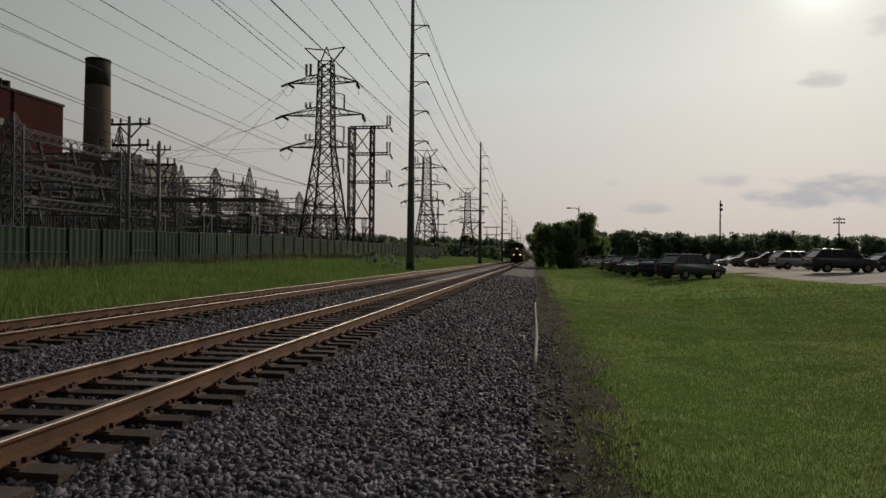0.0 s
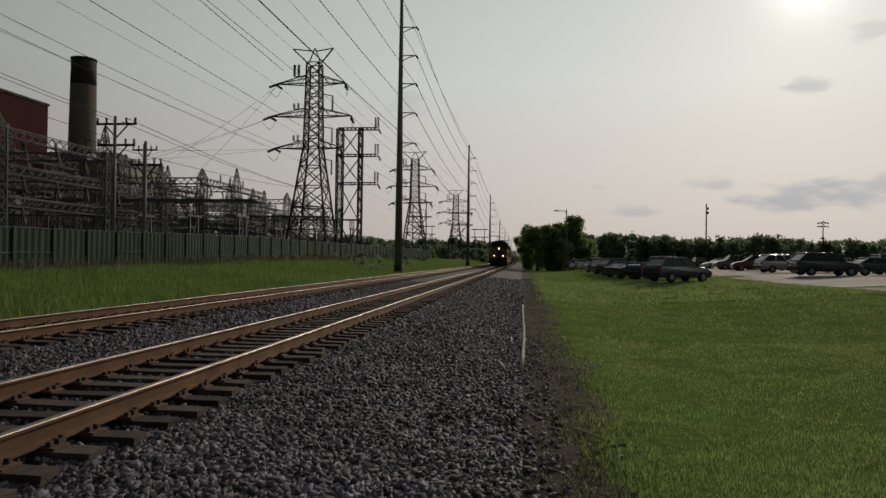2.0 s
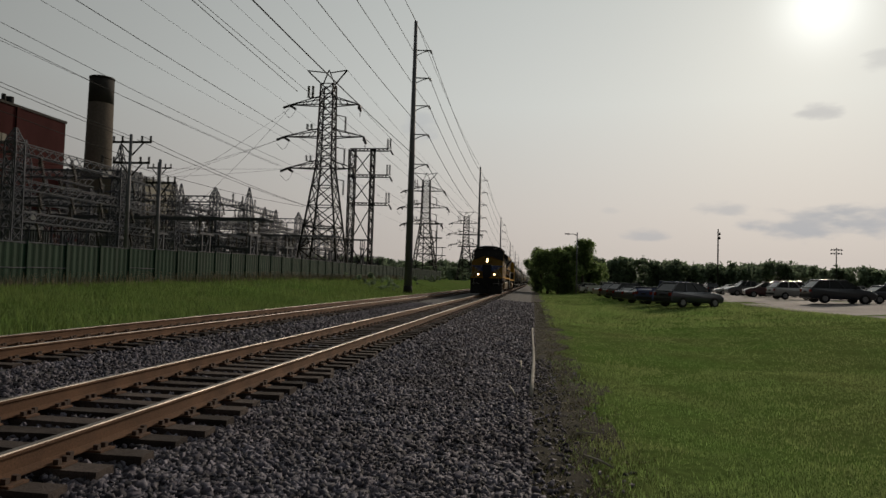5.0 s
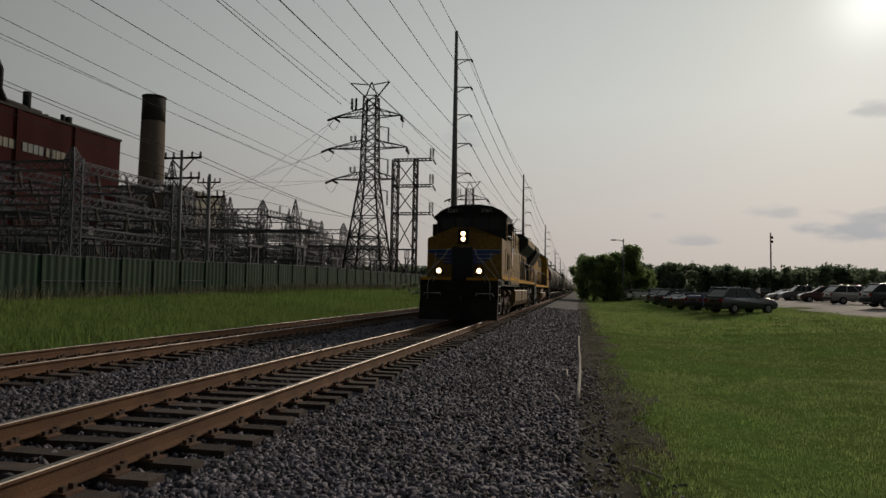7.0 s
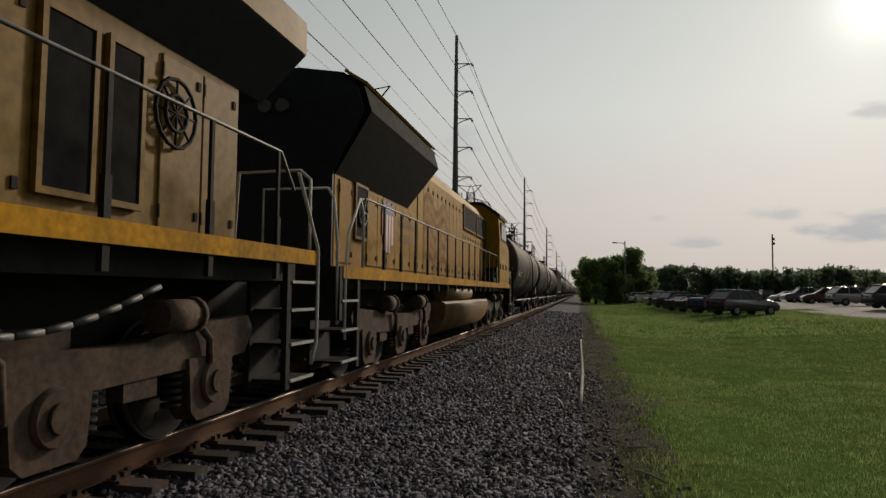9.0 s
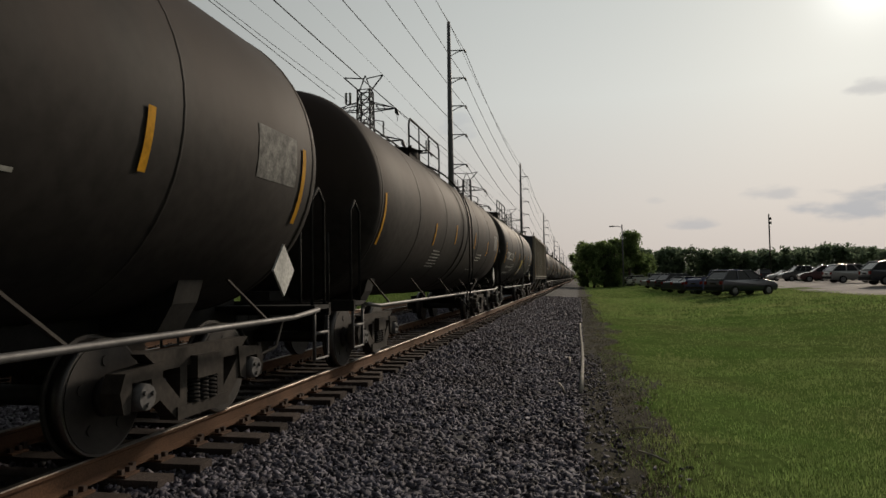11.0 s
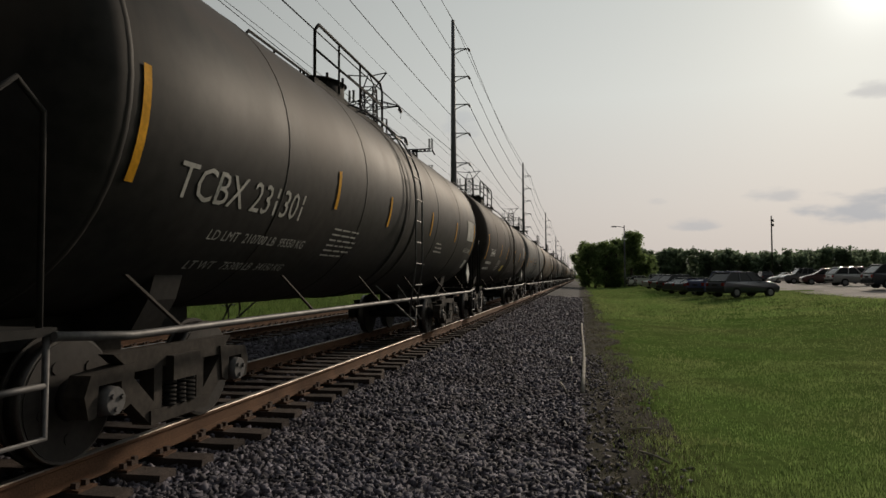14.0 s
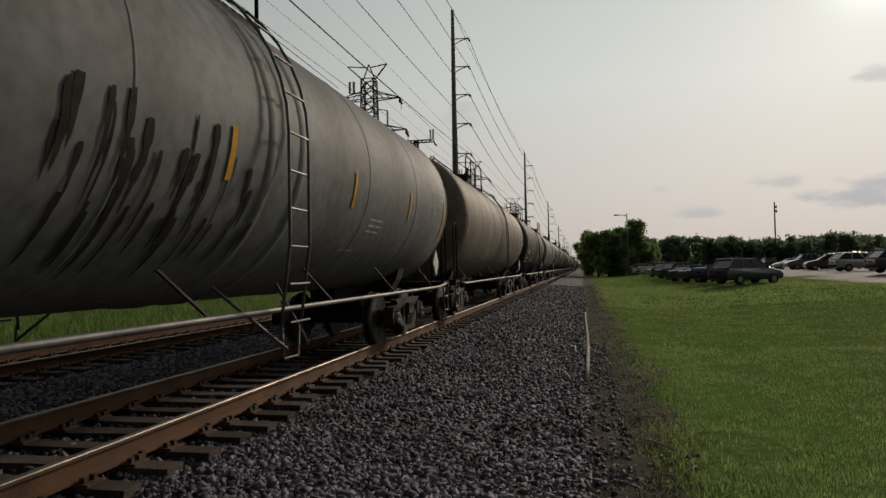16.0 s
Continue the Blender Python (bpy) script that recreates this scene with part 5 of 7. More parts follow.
    dark_panel(lo, 5.4, 6.3, 3.35, 4.0, 1.06, "vent")
    dark_panel(lo, 6.7, 7.4, 3.35, 3.95, 1.06, "vent")
    dark_panel(lo, 1.95, 2.5, 2.15, 2.75, 1.5, "cab_side_vent")
    for sx in (-1, 1):
        for y0, y1, z0, z1 in ((1.2, 3.3, 1.95, 2.92), (3.6, 4.5, 2.2, 3.18), (4.55, 6.1, 2.1, 3.18), (6.15, 7.65, 2.1, 3.18), (3.6, 5.0, 1.5, 2.05), (5.05, 6.4, 1.5, 2.02), (6.45, 7.65, 1.5, 2.02)):
            p = bmesh.new()
            box(p, *sorted((sx * 1.5, sx * 1.516)), y0, y1, z0, z1)
            bevel(p, 0.005)
            o = part("access_panel", p, Y, lo)
            bt = bmesh.new()
            for k in range(int((y1 - y0) / 0.3) + 1):
                for z in (z0 + 0.05, z1 - 0.05):
                    y = y0 + 0.06 + k * (y1 - y0 - 0.12) / max(1, int((y1 - y0) / 0.3))
                    box(bt, *sorted((sx * 1.514, sx * 1.524)), y - 0.013, y + 0.013, z - 0.013, z + 0.013)
            part("bolt", bt, K, o)
        bx = bmesh.new()
        box(bx, *sorted((sx * 1.5, sx * 1.53)), 2.45, 2.8, 1.5, 1.85)
        part("receptacle_box", bx, M["galv"], lo)
        rl = bmesh.new()
        pipe(rl, [(sx * 1.15, 3.5, 4.0), (sx * 1.3, 3.6, 4.35), (sx * 1.3, 7.5, 4.35), (sx * 1.3, 7.75, 4.1), (sx * 1.3, 7.8, 3.0), (sx * 1.42, 8.0, 2.75)], 0.024, 6)
        for y in (4.6, 5.7, 6.8):
            pipe(rl, [(sx * 1.3, y, 3.22), (sx * 1.3, y, 4.35)], 0.02, 6)
        part("roof_rail", rl, K, lo)
    letter_flat(lo, "5263", 0.62, 1.526, 1.5, 2.94, M["number_red"], "x", 1.15)
    shield(lo, 1.518, 4.0, 2.78, 0.85)
    letter_flat(lo, "BUILDING AMERICA", 0.2, 1.522, 4.75, 2.92, M["letter_dim"], "x", 1.15)
    # long hood
    hd = bmesh.new()
    prism(hd, [(-0.98, 1.72), (0.98, 1.72), (0.98, 4.3), (0.75, 4.55), (-0.75, 4.55), (-0.98, 4.3)], 7.7, 19.35)
    part("long_hood", hd, Y, lo)
    hood_doors(lo, 7.9, 13.6, 1.85, 4.1, 0.98, Y, 9, 3)
    hood_doors(lo, 13.8, 15.0, 1.85, 3.3, 0.98, Y, 2, 4)
    dark_panel(lo, 15.1, 16.0, 1.95, 3.3, 0.98)
    hood_doors(lo, 16.05, 16.6, 1.85, 3.3, 0.98, Y, 1, 5)
    dark_panel(lo, 16.7, 17.15, 2.0, 3.2, 0.98)
    dark_panel(lo, 17.35, 17.7, 2.0, 3.2, 0.98)
    hood_doors(lo, 18.0, 19.3, 1.85, 3.35, 0.98, Y, 2, 6)
    for sx in (-1, 1):
        fn = bmesh.new()
        for rr in (0.30, 0.16):
            pipe(fn, [(sx * 1.05, 18.15 + rr * math.cos(2 * math.pi * k / 16), 2.85 + rr * math.sin(2 * math.pi * k / 16)) for k in range(17)], 0.02, 5)
        for k in range(4):
            a = k * math.pi / 4
            pipe(fn, [(sx * 1.05, 18.15 - 0.3 * math.cos(a), 2.85 - 0.3 * math.sin(a)), (sx * 1.05, 18.15 + 0.3 * math.cos(a), 2.85 + 0.3 * math.sin(a))], 0.012, 5)
        part("blower_guard", fn, K, lo)
        bb = bmesh.new()
        box(bb, *sorted((sx * 0.98, sx * 1.4)), 8.0, 9.35, 1.72, 2.3)
        bevel(bb, 0.02)
        part("battery_box", bb, Y, lo)
        gi = bmesh.new()
        for k in range(6):
            z = 2.0 + k * 0.36
            pipe(gi, [(sx * 1.0, 11.0, z), (sx * 1.1, 11.0, z), (sx * 1.1, 11.4, z), (sx * 1.0, 11.4, z)], 0.013, 5)
        part("grab_iron", gi, K, lo)
        dk = bmesh.new()
        box(dk, *sorted((sx * 0.97, sx * 1.5)), 7.7, 20.3, 1.66, 1.72)
        part("walkway", dk, K, lo)
    wg = bmesh.new()
    prism(wg, [(-0.99, 3.42), (0.99, 3.42), (1.5, 3.92), (1.5, 4.3), (1.15, 4.58), (-1.15, 4.58), (-1.5, 4.3), (-1.5, 3.92)], 13.7, 19.85)
    part("radiator_housing", wg, N, lo, "dark overhanging radiator housing")
    for sx in (-1, 1):
        sd = bmesh.new()
        box(sd, *sorted((sx * 1.5, sx * 1.512)), 13.7, 19.85, 3.93, 4.29)
        part("radiator_side", sd, Y, lo)
    ex = bmesh.new()
    box(ex, -0.5, 0.5, 11.6, 12.9, 4.5, 4.75)
    bevel(ex, 0.04)
    part("exhaust_housing", ex, K, lo)
    walk_rail(lo, 7.85, 19.7, 1.72, 2.75)
    fuel_tank(lo, 5.9, 13.5, 1.27, 0.41)
    loco_truck(lo, 2.95)
    loco_truck(lo, 16.6)
    side_steps(lo, 20.25, -1, 1.64, (0.36, 0.74, 1.1, 1.4))
    for sx in (-1, 1):
        fr = bmesh.new()   # pale bent grab rails at the corner steps
        pipe(fr, [(sx * 0.45, -0.7, 2.85), (sx * 0.55, -0.75, 2.8), (sx * 0.6, -0.8, 2.6), (sx * 1.4, -1.1, 1.75), (sx * 1.44, -1.14, 1.15), (sx * 1.3, -1.14, 1.05)], 0.016, 6)
        part("front_grab_rail", fr, M["letter_dim"], lo)
        fr = bmesh.new()
        pipe(fr, [(sx * 1.1, -0.3, 2.72), (sx * 1.1, -0.3, 2.4), (sx * 1.48, -0.2, 1.7)], 0.016, 6)
        part("front_grab_rail", fr, M["letter_dim"], lo)
        fr = bmesh.new()
        pipe(fr, [(sx * 1.0, -1.2, 1.55), (sx * 0.92, -1.22, 1.72), (sx * 1.05, -1.22, 1.8), (sx * 1.2, -1.22, 1.5), (sx * 1.2, -1.22, 0.9)], 0.016, 6)
        part("front_grab_rail", fr, M["letter_dim"], lo)
        rr = bmesh.new()
        pipe(rr, [(sx * 1.45, 20.2, 1.72), (sx * 1.45, 20.2, 2.6), (sx * 1.3, 20.25, 2.72), (sx * 0.5, 20.3, 2.72), (sx * 0.45, 20.3, 1.72)], 0.021, 6)
        pipe(rr, [(sx * 1.5, 19.75, 2.6), (sx * 1.52, 20.0, 2.2), (sx * 1.52, 20.3, 1.8), (sx * 1.52, 20.3, 0.75), (sx * 1.5, 20.2, 0.5)], 0.021, 6)
        part("rear_grab_rail", rr, M["white"], lo)
        cn = bmesh.new()
        for k in range(13):
            y = 14.6 + k * 0.22
            pipe(cn, [(sx * 1.42, y, 1.36 - 0.3 * math.sin(math.pi * k / 13)), (sx * 1.44, y + 0.18, 1.36 - 0.3 * math.sin(math.pi * (k + .8) / 13))], 0.026, 5)
        part("safety_chain", cn, M["pipe_grey"], lo)
    coupler(lo, 20.85, -1)
    return lo


def locomotive_second():
    """Second engine, long hood first; y = 0 at its leading end platform."""
    Y, K, N = M["armour_2"], M["soot_black"], M["navy"]
    lo = thing("locomotive", "bright yellow diesel freight locomotive running long hood first", "locomotive", group="locomotives of the freight train")
    fr = bmesh.new()
    box(fr, -1.22, 1.22, 0.1, 20.9, 1.36, 1.56)
    box(fr, -0.5, 0.5, -0.2, 21.6, 0.8, 1.4)
    box(fr, -1.5, 1.5, 0.0, 0.1, 0.95, 1.64)
    box(fr, -1.5, 1.5, 20.7, 21.5, 1.5, 1.6)
    box(fr, -1.5, 1.5, 21.45, 21.55, 0.35, 1.62)
    part("underframe", fr, K, lo)
    for sx in (-1, 1):
        sp = bmesh.new()
        box(sp, *sorted((sx * 1.497, sx * 1.512)), 0.1, 20.75, 1.49, 1.655)
        part("sill_stripe", sp, M["orange"], lo, "orange reflective sill stripe")
        dk = bmesh.new()
        box(dk, *sorted((sx * 0.9, sx * 1.5)), 0.1, 17.2, 1.58, 1.64)
        part("walkway", dk, K, lo)
    hd = bmesh.new()
    prism(hd, [(-0.95, 1.62), (0.95, 1.62), (0.95, 4.0), (0.72, 4.36), (-0.72, 4.36), (-0.95, 4.0)], 1.2, 17.2)
    part("long_hood", hd, Y, lo)
    en = bmesh.new()
    prism(en, [(-0.94, 1.62), (0.94, 1.62), (0.94, 3.1), (1.4, 3.95), (1.3, 4.32), (1.0, 4.54), (0.4, 4.64), (-0.4, 4.64), (-1.0, 4.54), (-1.3, 4.32), (-1.4, 3.95), (-0.94, 3.1)], 1.13, 1.2)
    part("hood_end", en, N, lo, "dark hood end")
    for x in (-0.14, 0.14):
        h = bmesh.new()
        cyl(h, (x, 1.07, 4.07), (x, 1.13, 4.07), 0.1, n=16)
        part("headlight", h, M["pipe_grey"], lo, "unlit round headlight")
    wg = bmesh.new()
    prism(wg, [(-0.96, 3.05), (0.96, 3.05), (1.5, 3.95), (1.38, 4.35), (1.05, 4.56), (0.4, 4.66), (-0.4, 4.66), (-1.05, 4.56), (-1.38, 4.35), (-1.5, 3.95)], 1.2, 5.85)
    for v in wg.verts:
        if v.co.y > 5 and v.co.z > 3.5:
            v.co.y += 0.1
        if v.co.y > 5 and v.co.z < 3.3:
            v.co.y -= 0.4
    part("radiator_housing", wg, M["screen"], lo, "dark flared radiator housing")
    tp = bmesh.new()
    for sx in (-1, 1):
        prism(tp, [(sx * 1.40, 4.36), (sx * 1.06, 4.58), (sx * 1.08, 4.61), (sx * 1.43, 4.39)], 1.2, 5.95)
    part("radiator_top_edge", tp, Y, lo)
    hood_doors(lo, 1.35, 2.0, 1.75, 3.0, 0.95, Y, 1, 1)
    dark_panel(lo, 2.05, 2.6, 2.2, 3.0, 0.95)
    hood_doors(lo, 2.7, 6.2, 1.75, 2.98, 0.95, Y, 6, 2)
    hood_doors(lo, 6.3, 12.1, 1.75, 3.85, 0.95, Y, 11, 3)
    hood_doors(lo, 12.15, 14.6, 1.75, 3.15, 0.95, Y, 5, 4)
    dark_panel(lo, 12.2, 14.4, 3.3, 3.95, 0.95, "dynamic_brake_grille")
    hood_doors(lo, 14.65, 16.45, 1.75, 3.15, 0.95, Y, 3, 6)
    dark_panel(lo, 14.75, 16.4, 3.3, 3.95, 0.95, "air_intake_grille")
    for sx in (-1, 1):
        fn = bmesh.new()
        pipe(fn, [(sx * 1.02, 2.33 + 0.22 * math.cos(2 * math.pi * k / 16), 2.6 + 0.22 * math.sin(2 * math.pi * k / 16)) for k in range(17)], 0.02, 5)
        for k in range(4):
            a = k * math.pi / 4
            pipe(fn, [(sx * 1.02, 2.33 - 0.22 * math.cos(a), 2.6 - 0.22 * math.sin(a)), (sx * 1.02, 2.33 + 0.22 * math.cos(a), 2.6 + 0.22 * math.sin(a))], 0.012, 5)
        part("fan_guard", fn, M["pipe_grey"], lo)
        # flat black plate in place of a recess, its shade painted on
        rc = bmesh.new()
        box(rc, *sorted((sx * 0.955, sx * 0.975)), 16.5, 17.2, 1.75, 4.0)
        part("cab_recess", rc, K, lo)
        for k in range(3):
            sd = box(bmesh.new(), *sorted((sx * 0.98, sx * 1.45)), 16.1 + k * 0.3, 17.15, 1.66 + k * 0.2, 1.83 + k * 0.2)
            part("cab_step", sd, N, lo)
    for k in range(9):   # a faded waving flag across the doors
        fl = bmesh.new()
        pts_lo, pts_hi = [], []
        for j in range(25):
            u = 6.9 + 2.9 * j / 24
            w = 0.16 * math.sin(j * 0.42) - 0.10 * j / 24
            pts_lo.append(fl.verts.new((0.978, u, 2.0 + k * 0.17 + w)))
            pts_hi.append(fl.verts.new((0.978, u, 2.0 + (k + 1) * 0.17 + w)))
        for j in range(24):
            fl.faces.new((pts_lo[j], pts_lo[j + 1], pts_hi[j + 1], pts_hi[j]))
        part("flag_stripe", fl, M["flag_red"] if k % 2 == 0 else M["flag_pale"], lo)
    shield(lo, 0.982, 3.92, 2.52, 1.0)
    letter_flat(lo, "BUILDING", 0.27, 0.98, 4.62, 2.6, M["slogan"], "x", 1.1)
    letter_flat(lo, "AMERICA", 0.27, 0.98, 4.62, 2.28, M["slogan"], "x", 1.1)
    letter_flat(lo, "3184", 0.46, 1.515, 17.95, 2.74, M["number_red"], "x", 1.15)
    # cab and nose, trailing
    cb = bmesh.new()
    prism(cb, [(-1.5, 1.56), (1.5, 1.56), (1.5, 3.35), (1.44, 4.2), (0.8, 4.62), (-0.8, 4.62), (-1.44, 4.2), (-1.5, 3.35)], 17.2, 19.5)
    bevel(cb, 0.02)
    cab = part("cab", cb, Y, lo)
    rf = bmesh.new()
    prism(rf, [(-1.5, 4.12), (-1.52, 4.24), (-0.85, 4.72), (0.85, 4.72), (1.52, 4.24), (1.5, 4.12), (1.45, 4.22), (0.8, 4.64), (-0.8, 4.64), (-1.45, 4.22)], 17.1, 19.65)
    part("cab_roof", rf, N, cab, "dark cab roof")
    for sx in (-1, 1):
        wf = bmesh.new()
        box(wf, *sorted((sx * 1.42, sx * 1.515)), 17.6, 19.2, 3.28, 3.98)
        o = part("window_frame", wf, K, cab)
        for y0, y1 in ((17.68, 18.3), (18.42, 19.1)):
            g = bmesh.new()
            box(g, *sorted((sx * 1.516, sx * 1.524)), y0, y1, 3.36, 3.9)
            part("window_pane", g, M["win_light"], o)
    ns = bmesh.new()
    prism(ns, [(19.48, 1.56), (20.7, 1.56), (20.7, 3.05), (20.3, 3.24), (19.48, 3.36)], -1.48, 1.48, "x")
    bevel(ns, 0.03)
    part("nose", ns, Y, lo)
    for sx in (-1, 1):
        for y0, y1 in ((17.3, 18.2), (18.25, 19.2), (19.3, 20.5)):
            p = bmesh.new()
            box(p, *sorted((sx * 1.49, sx * 1.512)), y0, y1, 1.75, 2.5)
            bevel(p, 0.005)
            o = part("access_panel", p, Y, lo)
            h = bmesh.new()
            for y in (y0 + 0.12, y1 - 0.12):
                box(h, *sorted((sx * 1.51, sx * 1.53)), y - 0.05, y + 0.05, 2.2, 2.38)
            part("latch", h, K, o)
    walk_rail(lo, 1.0, 16.9, 1.62, 2.65, 1.05)
    fuel_tank(lo, 6.85, 13.9, 1.10, 0.30, True)
    for sx in (-1, 1):
        at = bmesh.new()
        cyl(at, (sx * 1.28, 7.3, 1.28), (sx * 1.28, 11.1, 1.28), 0.17, n=20)
        part("air_reservoir", at, M["fuel"], lo)
        g = bmesh.new()
        pipe(g, [(sx * 1.48, 0.95, 1.62), (sx * 1.5, 0.9, 2.4), (sx * 1.5, 0.75, 2.6), (sx * 1.5, 0.3, 2.1), (sx * 1.5, 0.2, 1.6), (sx * 1.5, 0.2, 0.7)], 0.021, 6)
        pipe(g, [(sx * 1.3, 0.05, 2.65), (sx * 1.4, 0.0, 2.5), (sx * 1.46, 0.0, 1.9), (sx * 1.46, 0.02, 0.9)], 0.021, 6)
        pipe(g, [(sx * 1.3, 0.05, 2.65), (sx * 0.4, 0.05, 2.65), (sx * 0.4, 0.05, 1.64)], 0.018, 6)
        part("front_grab_rail", g, M["white"], lo)
        g = bmesh.new()
        pipe(g, [(sx * 1.48, 20.8, 1.9), (sx * 1.5, 21.0, 2.2), (sx * 1.5, 21.3, 1.9), (sx * 1.5, 21.3, 0.8)], 0.021, 6)
        part("rear_grab_rail", g, M["white"], lo)
    side_steps(lo, 0.08, 1, 1.56, (0.4, 0.8, 1.18))
    side_steps(lo, 21.45, -1, 1.56, (0.4, 0.8, 1.18))
    loco_truck(lo, 3.8)
    loco_truck(lo, 17.6)
    coupler(lo, -0.35, 1)
    coupler(lo, 21.75, -1)
    return lo


def run(ob, s):
    """Puts a vehicle s metres behind the lead engine's nose and enters it for the motion."""
    MOVERS.append((ob, s))
    ob.matrix_basis = pose(TRACK, 6.9 + s, RAIL_Z)
    return ob


def data_lines(car, R, zc, y, z, material):
    """Small load figures in two rows."""
    letter_tank(car, "LD LMT  210700 LB  95550 KG", 0.15, R, zc, y, z, material, 1.05)
    letter_tank(car, "LT WT   75300 LB  34150 KG", 0.15, R, zc, y, z - 0.25, material, 1.05)


def write_291(car, R, zc, L):
    letter_tank(car, "TCBX 231291", 0.46, R, zc, 0.7, zc - 0.52, M["letter"], 1.1)
    data_lines(car, R, zc, 1.5, zc - 0.86, M["letter"])
    patch_tank(car, "placard", R, zc, 7.85, zc - 0.78, 0.62, 0.8, M["sign_yellow"], label="yellow and white rectangular placard")
    patch_tank(car, "placard", R, zc, 7.95, zc - 0.95, 0.45, 0.3, M["letter_dim"], 0.016)
    letter_tank(car, "AAR ST-464", 0.19, R, zc, L - 1.4, zc - 0.62, M["letter"])
    patch_tank(car, "placard", R, zc, L - 0.42, zc - 0.85, 0.3, 0.26, M["white"])


def write_301(car, R, zc, L):
    letter_tank(car, "TCBX 231301", 0.41, R, zc, 0.75, zc - 0.7, M["letter_dim"], 1.0)
    data_lines(car, R, zc, 1.5, zc - 0.98, M["letter_dim"])
    letter_tank(car, "AAR ST-464", 0.19, R, zc, L - 1.4, zc - 0.68, M["letter_dim"])
    patch_tank(car, "placard", R, zc, L - 1.35, zc - 0.12, 0.9, 0.5, M["letter_dim"], 0.011, "grey printed data plate")
    patch_tank(car, "placard", R, zc, L - 0.6, zc - 0.95, 0.28, 0.24, M["white"], 0.012)


def write_445(car, R, zc, L):
    letter_tank(car, "264445", 0.36, R, zc, 1.25, zc - 0.6, M["letter"], 1.05)
    bars_tank(car, R, zc, 0.9, zc - 0.86, 1.5, 2, M["letter_dim"], h=0.09, gap=0.22, seed=8)
    patch_tank(car, "placard", R, zc, 5.6, zc - 0.95, 0.5, 0.26, M["sign_yellow"], 0.012, "small faded orange placard")
    patch_tank(car, "placard", R, zc, L - 1.0, zc - 0.95, 0.34, 0.3, M["plate_grey"], 0.012)


def drip(car, R, zc, y, z, w, h, out, r):
    """One run of spilt liquid: blunt at the top, wandering, thinning to a point."""
    bm = bmesh.new()
    rows, n, off = [], 9, 0.0
    for k in range(n + 1):
        f = k / n
        half_w = w * (0.35 + 0.65 * math.sin(math.pi * min(1, f * 2.2 + 0.15) / 1.0) if f < 0.25 else (1 - f) ** 0.6 * 1.05)
        half_w = max(half_w, 0.002) * r.uniform(0.75, 1.2)
        off += r.uniform(-0.006, 0.006)
        rows.append((bm.verts.new((off - half_w, -h * f, 0)), bm.verts.new((off + half_w, -h * f, 0))))
    for a, b in zip(rows, rows[1:]):
        bm.faces.new((a[0], b[0], b[1], a[1]))
    return part("spill_stain", wrap(bm, R, zc, y, z, out), M["stain"], car, "dark spill stain")


def drips(car, R, zc, L):
    """Spill stains running down the shell beside the manway, and words on the end."""
    r = random.Random(5)
    for k in range(30):
        y = 4.7 + 2.5 * r.random() ** 1.3
        drip(car, R, zc, y, zc - 0.1 - r.uniform(0, 0.5), r.uniform(0.012, 0.055), r.uniform(0.2, 0.75), 0.003 + 0.0003 * k, r)
    for k in range(16):
        drip(car, R, zc, 4.9 + 2.4 * k / 15 + r.uniform(-.1, .1), zc - 0.8 - r.uniform(0, .15), r.uniform(0.02, 0.04), r.uniform(0.3, 0.8), 0.018 + 0.0003 * k, r)
    for words, z in (("EDIBLE", zc + 0.42), ("TALLOW", zc + 0.2)):
        b = text_mesh(words, 0.2)
        for v in b.verts:
            u, w = 0.68 + v.co.x * 0.85, v.co.y * 0.85
            v.co = (u, -0.014 - 0.52 * math.sqrt(max(0.0, 1 - (u ** 2 + (z + w - zc) ** 2) / R ** 2)), z + w)
        part("lettering", b, M["letter_dim"], car)
    bars_tank(car, R, zc, 1.6, zc - 0.45, 1.9, 1, M["slogan"], h=0.12, seed=9)


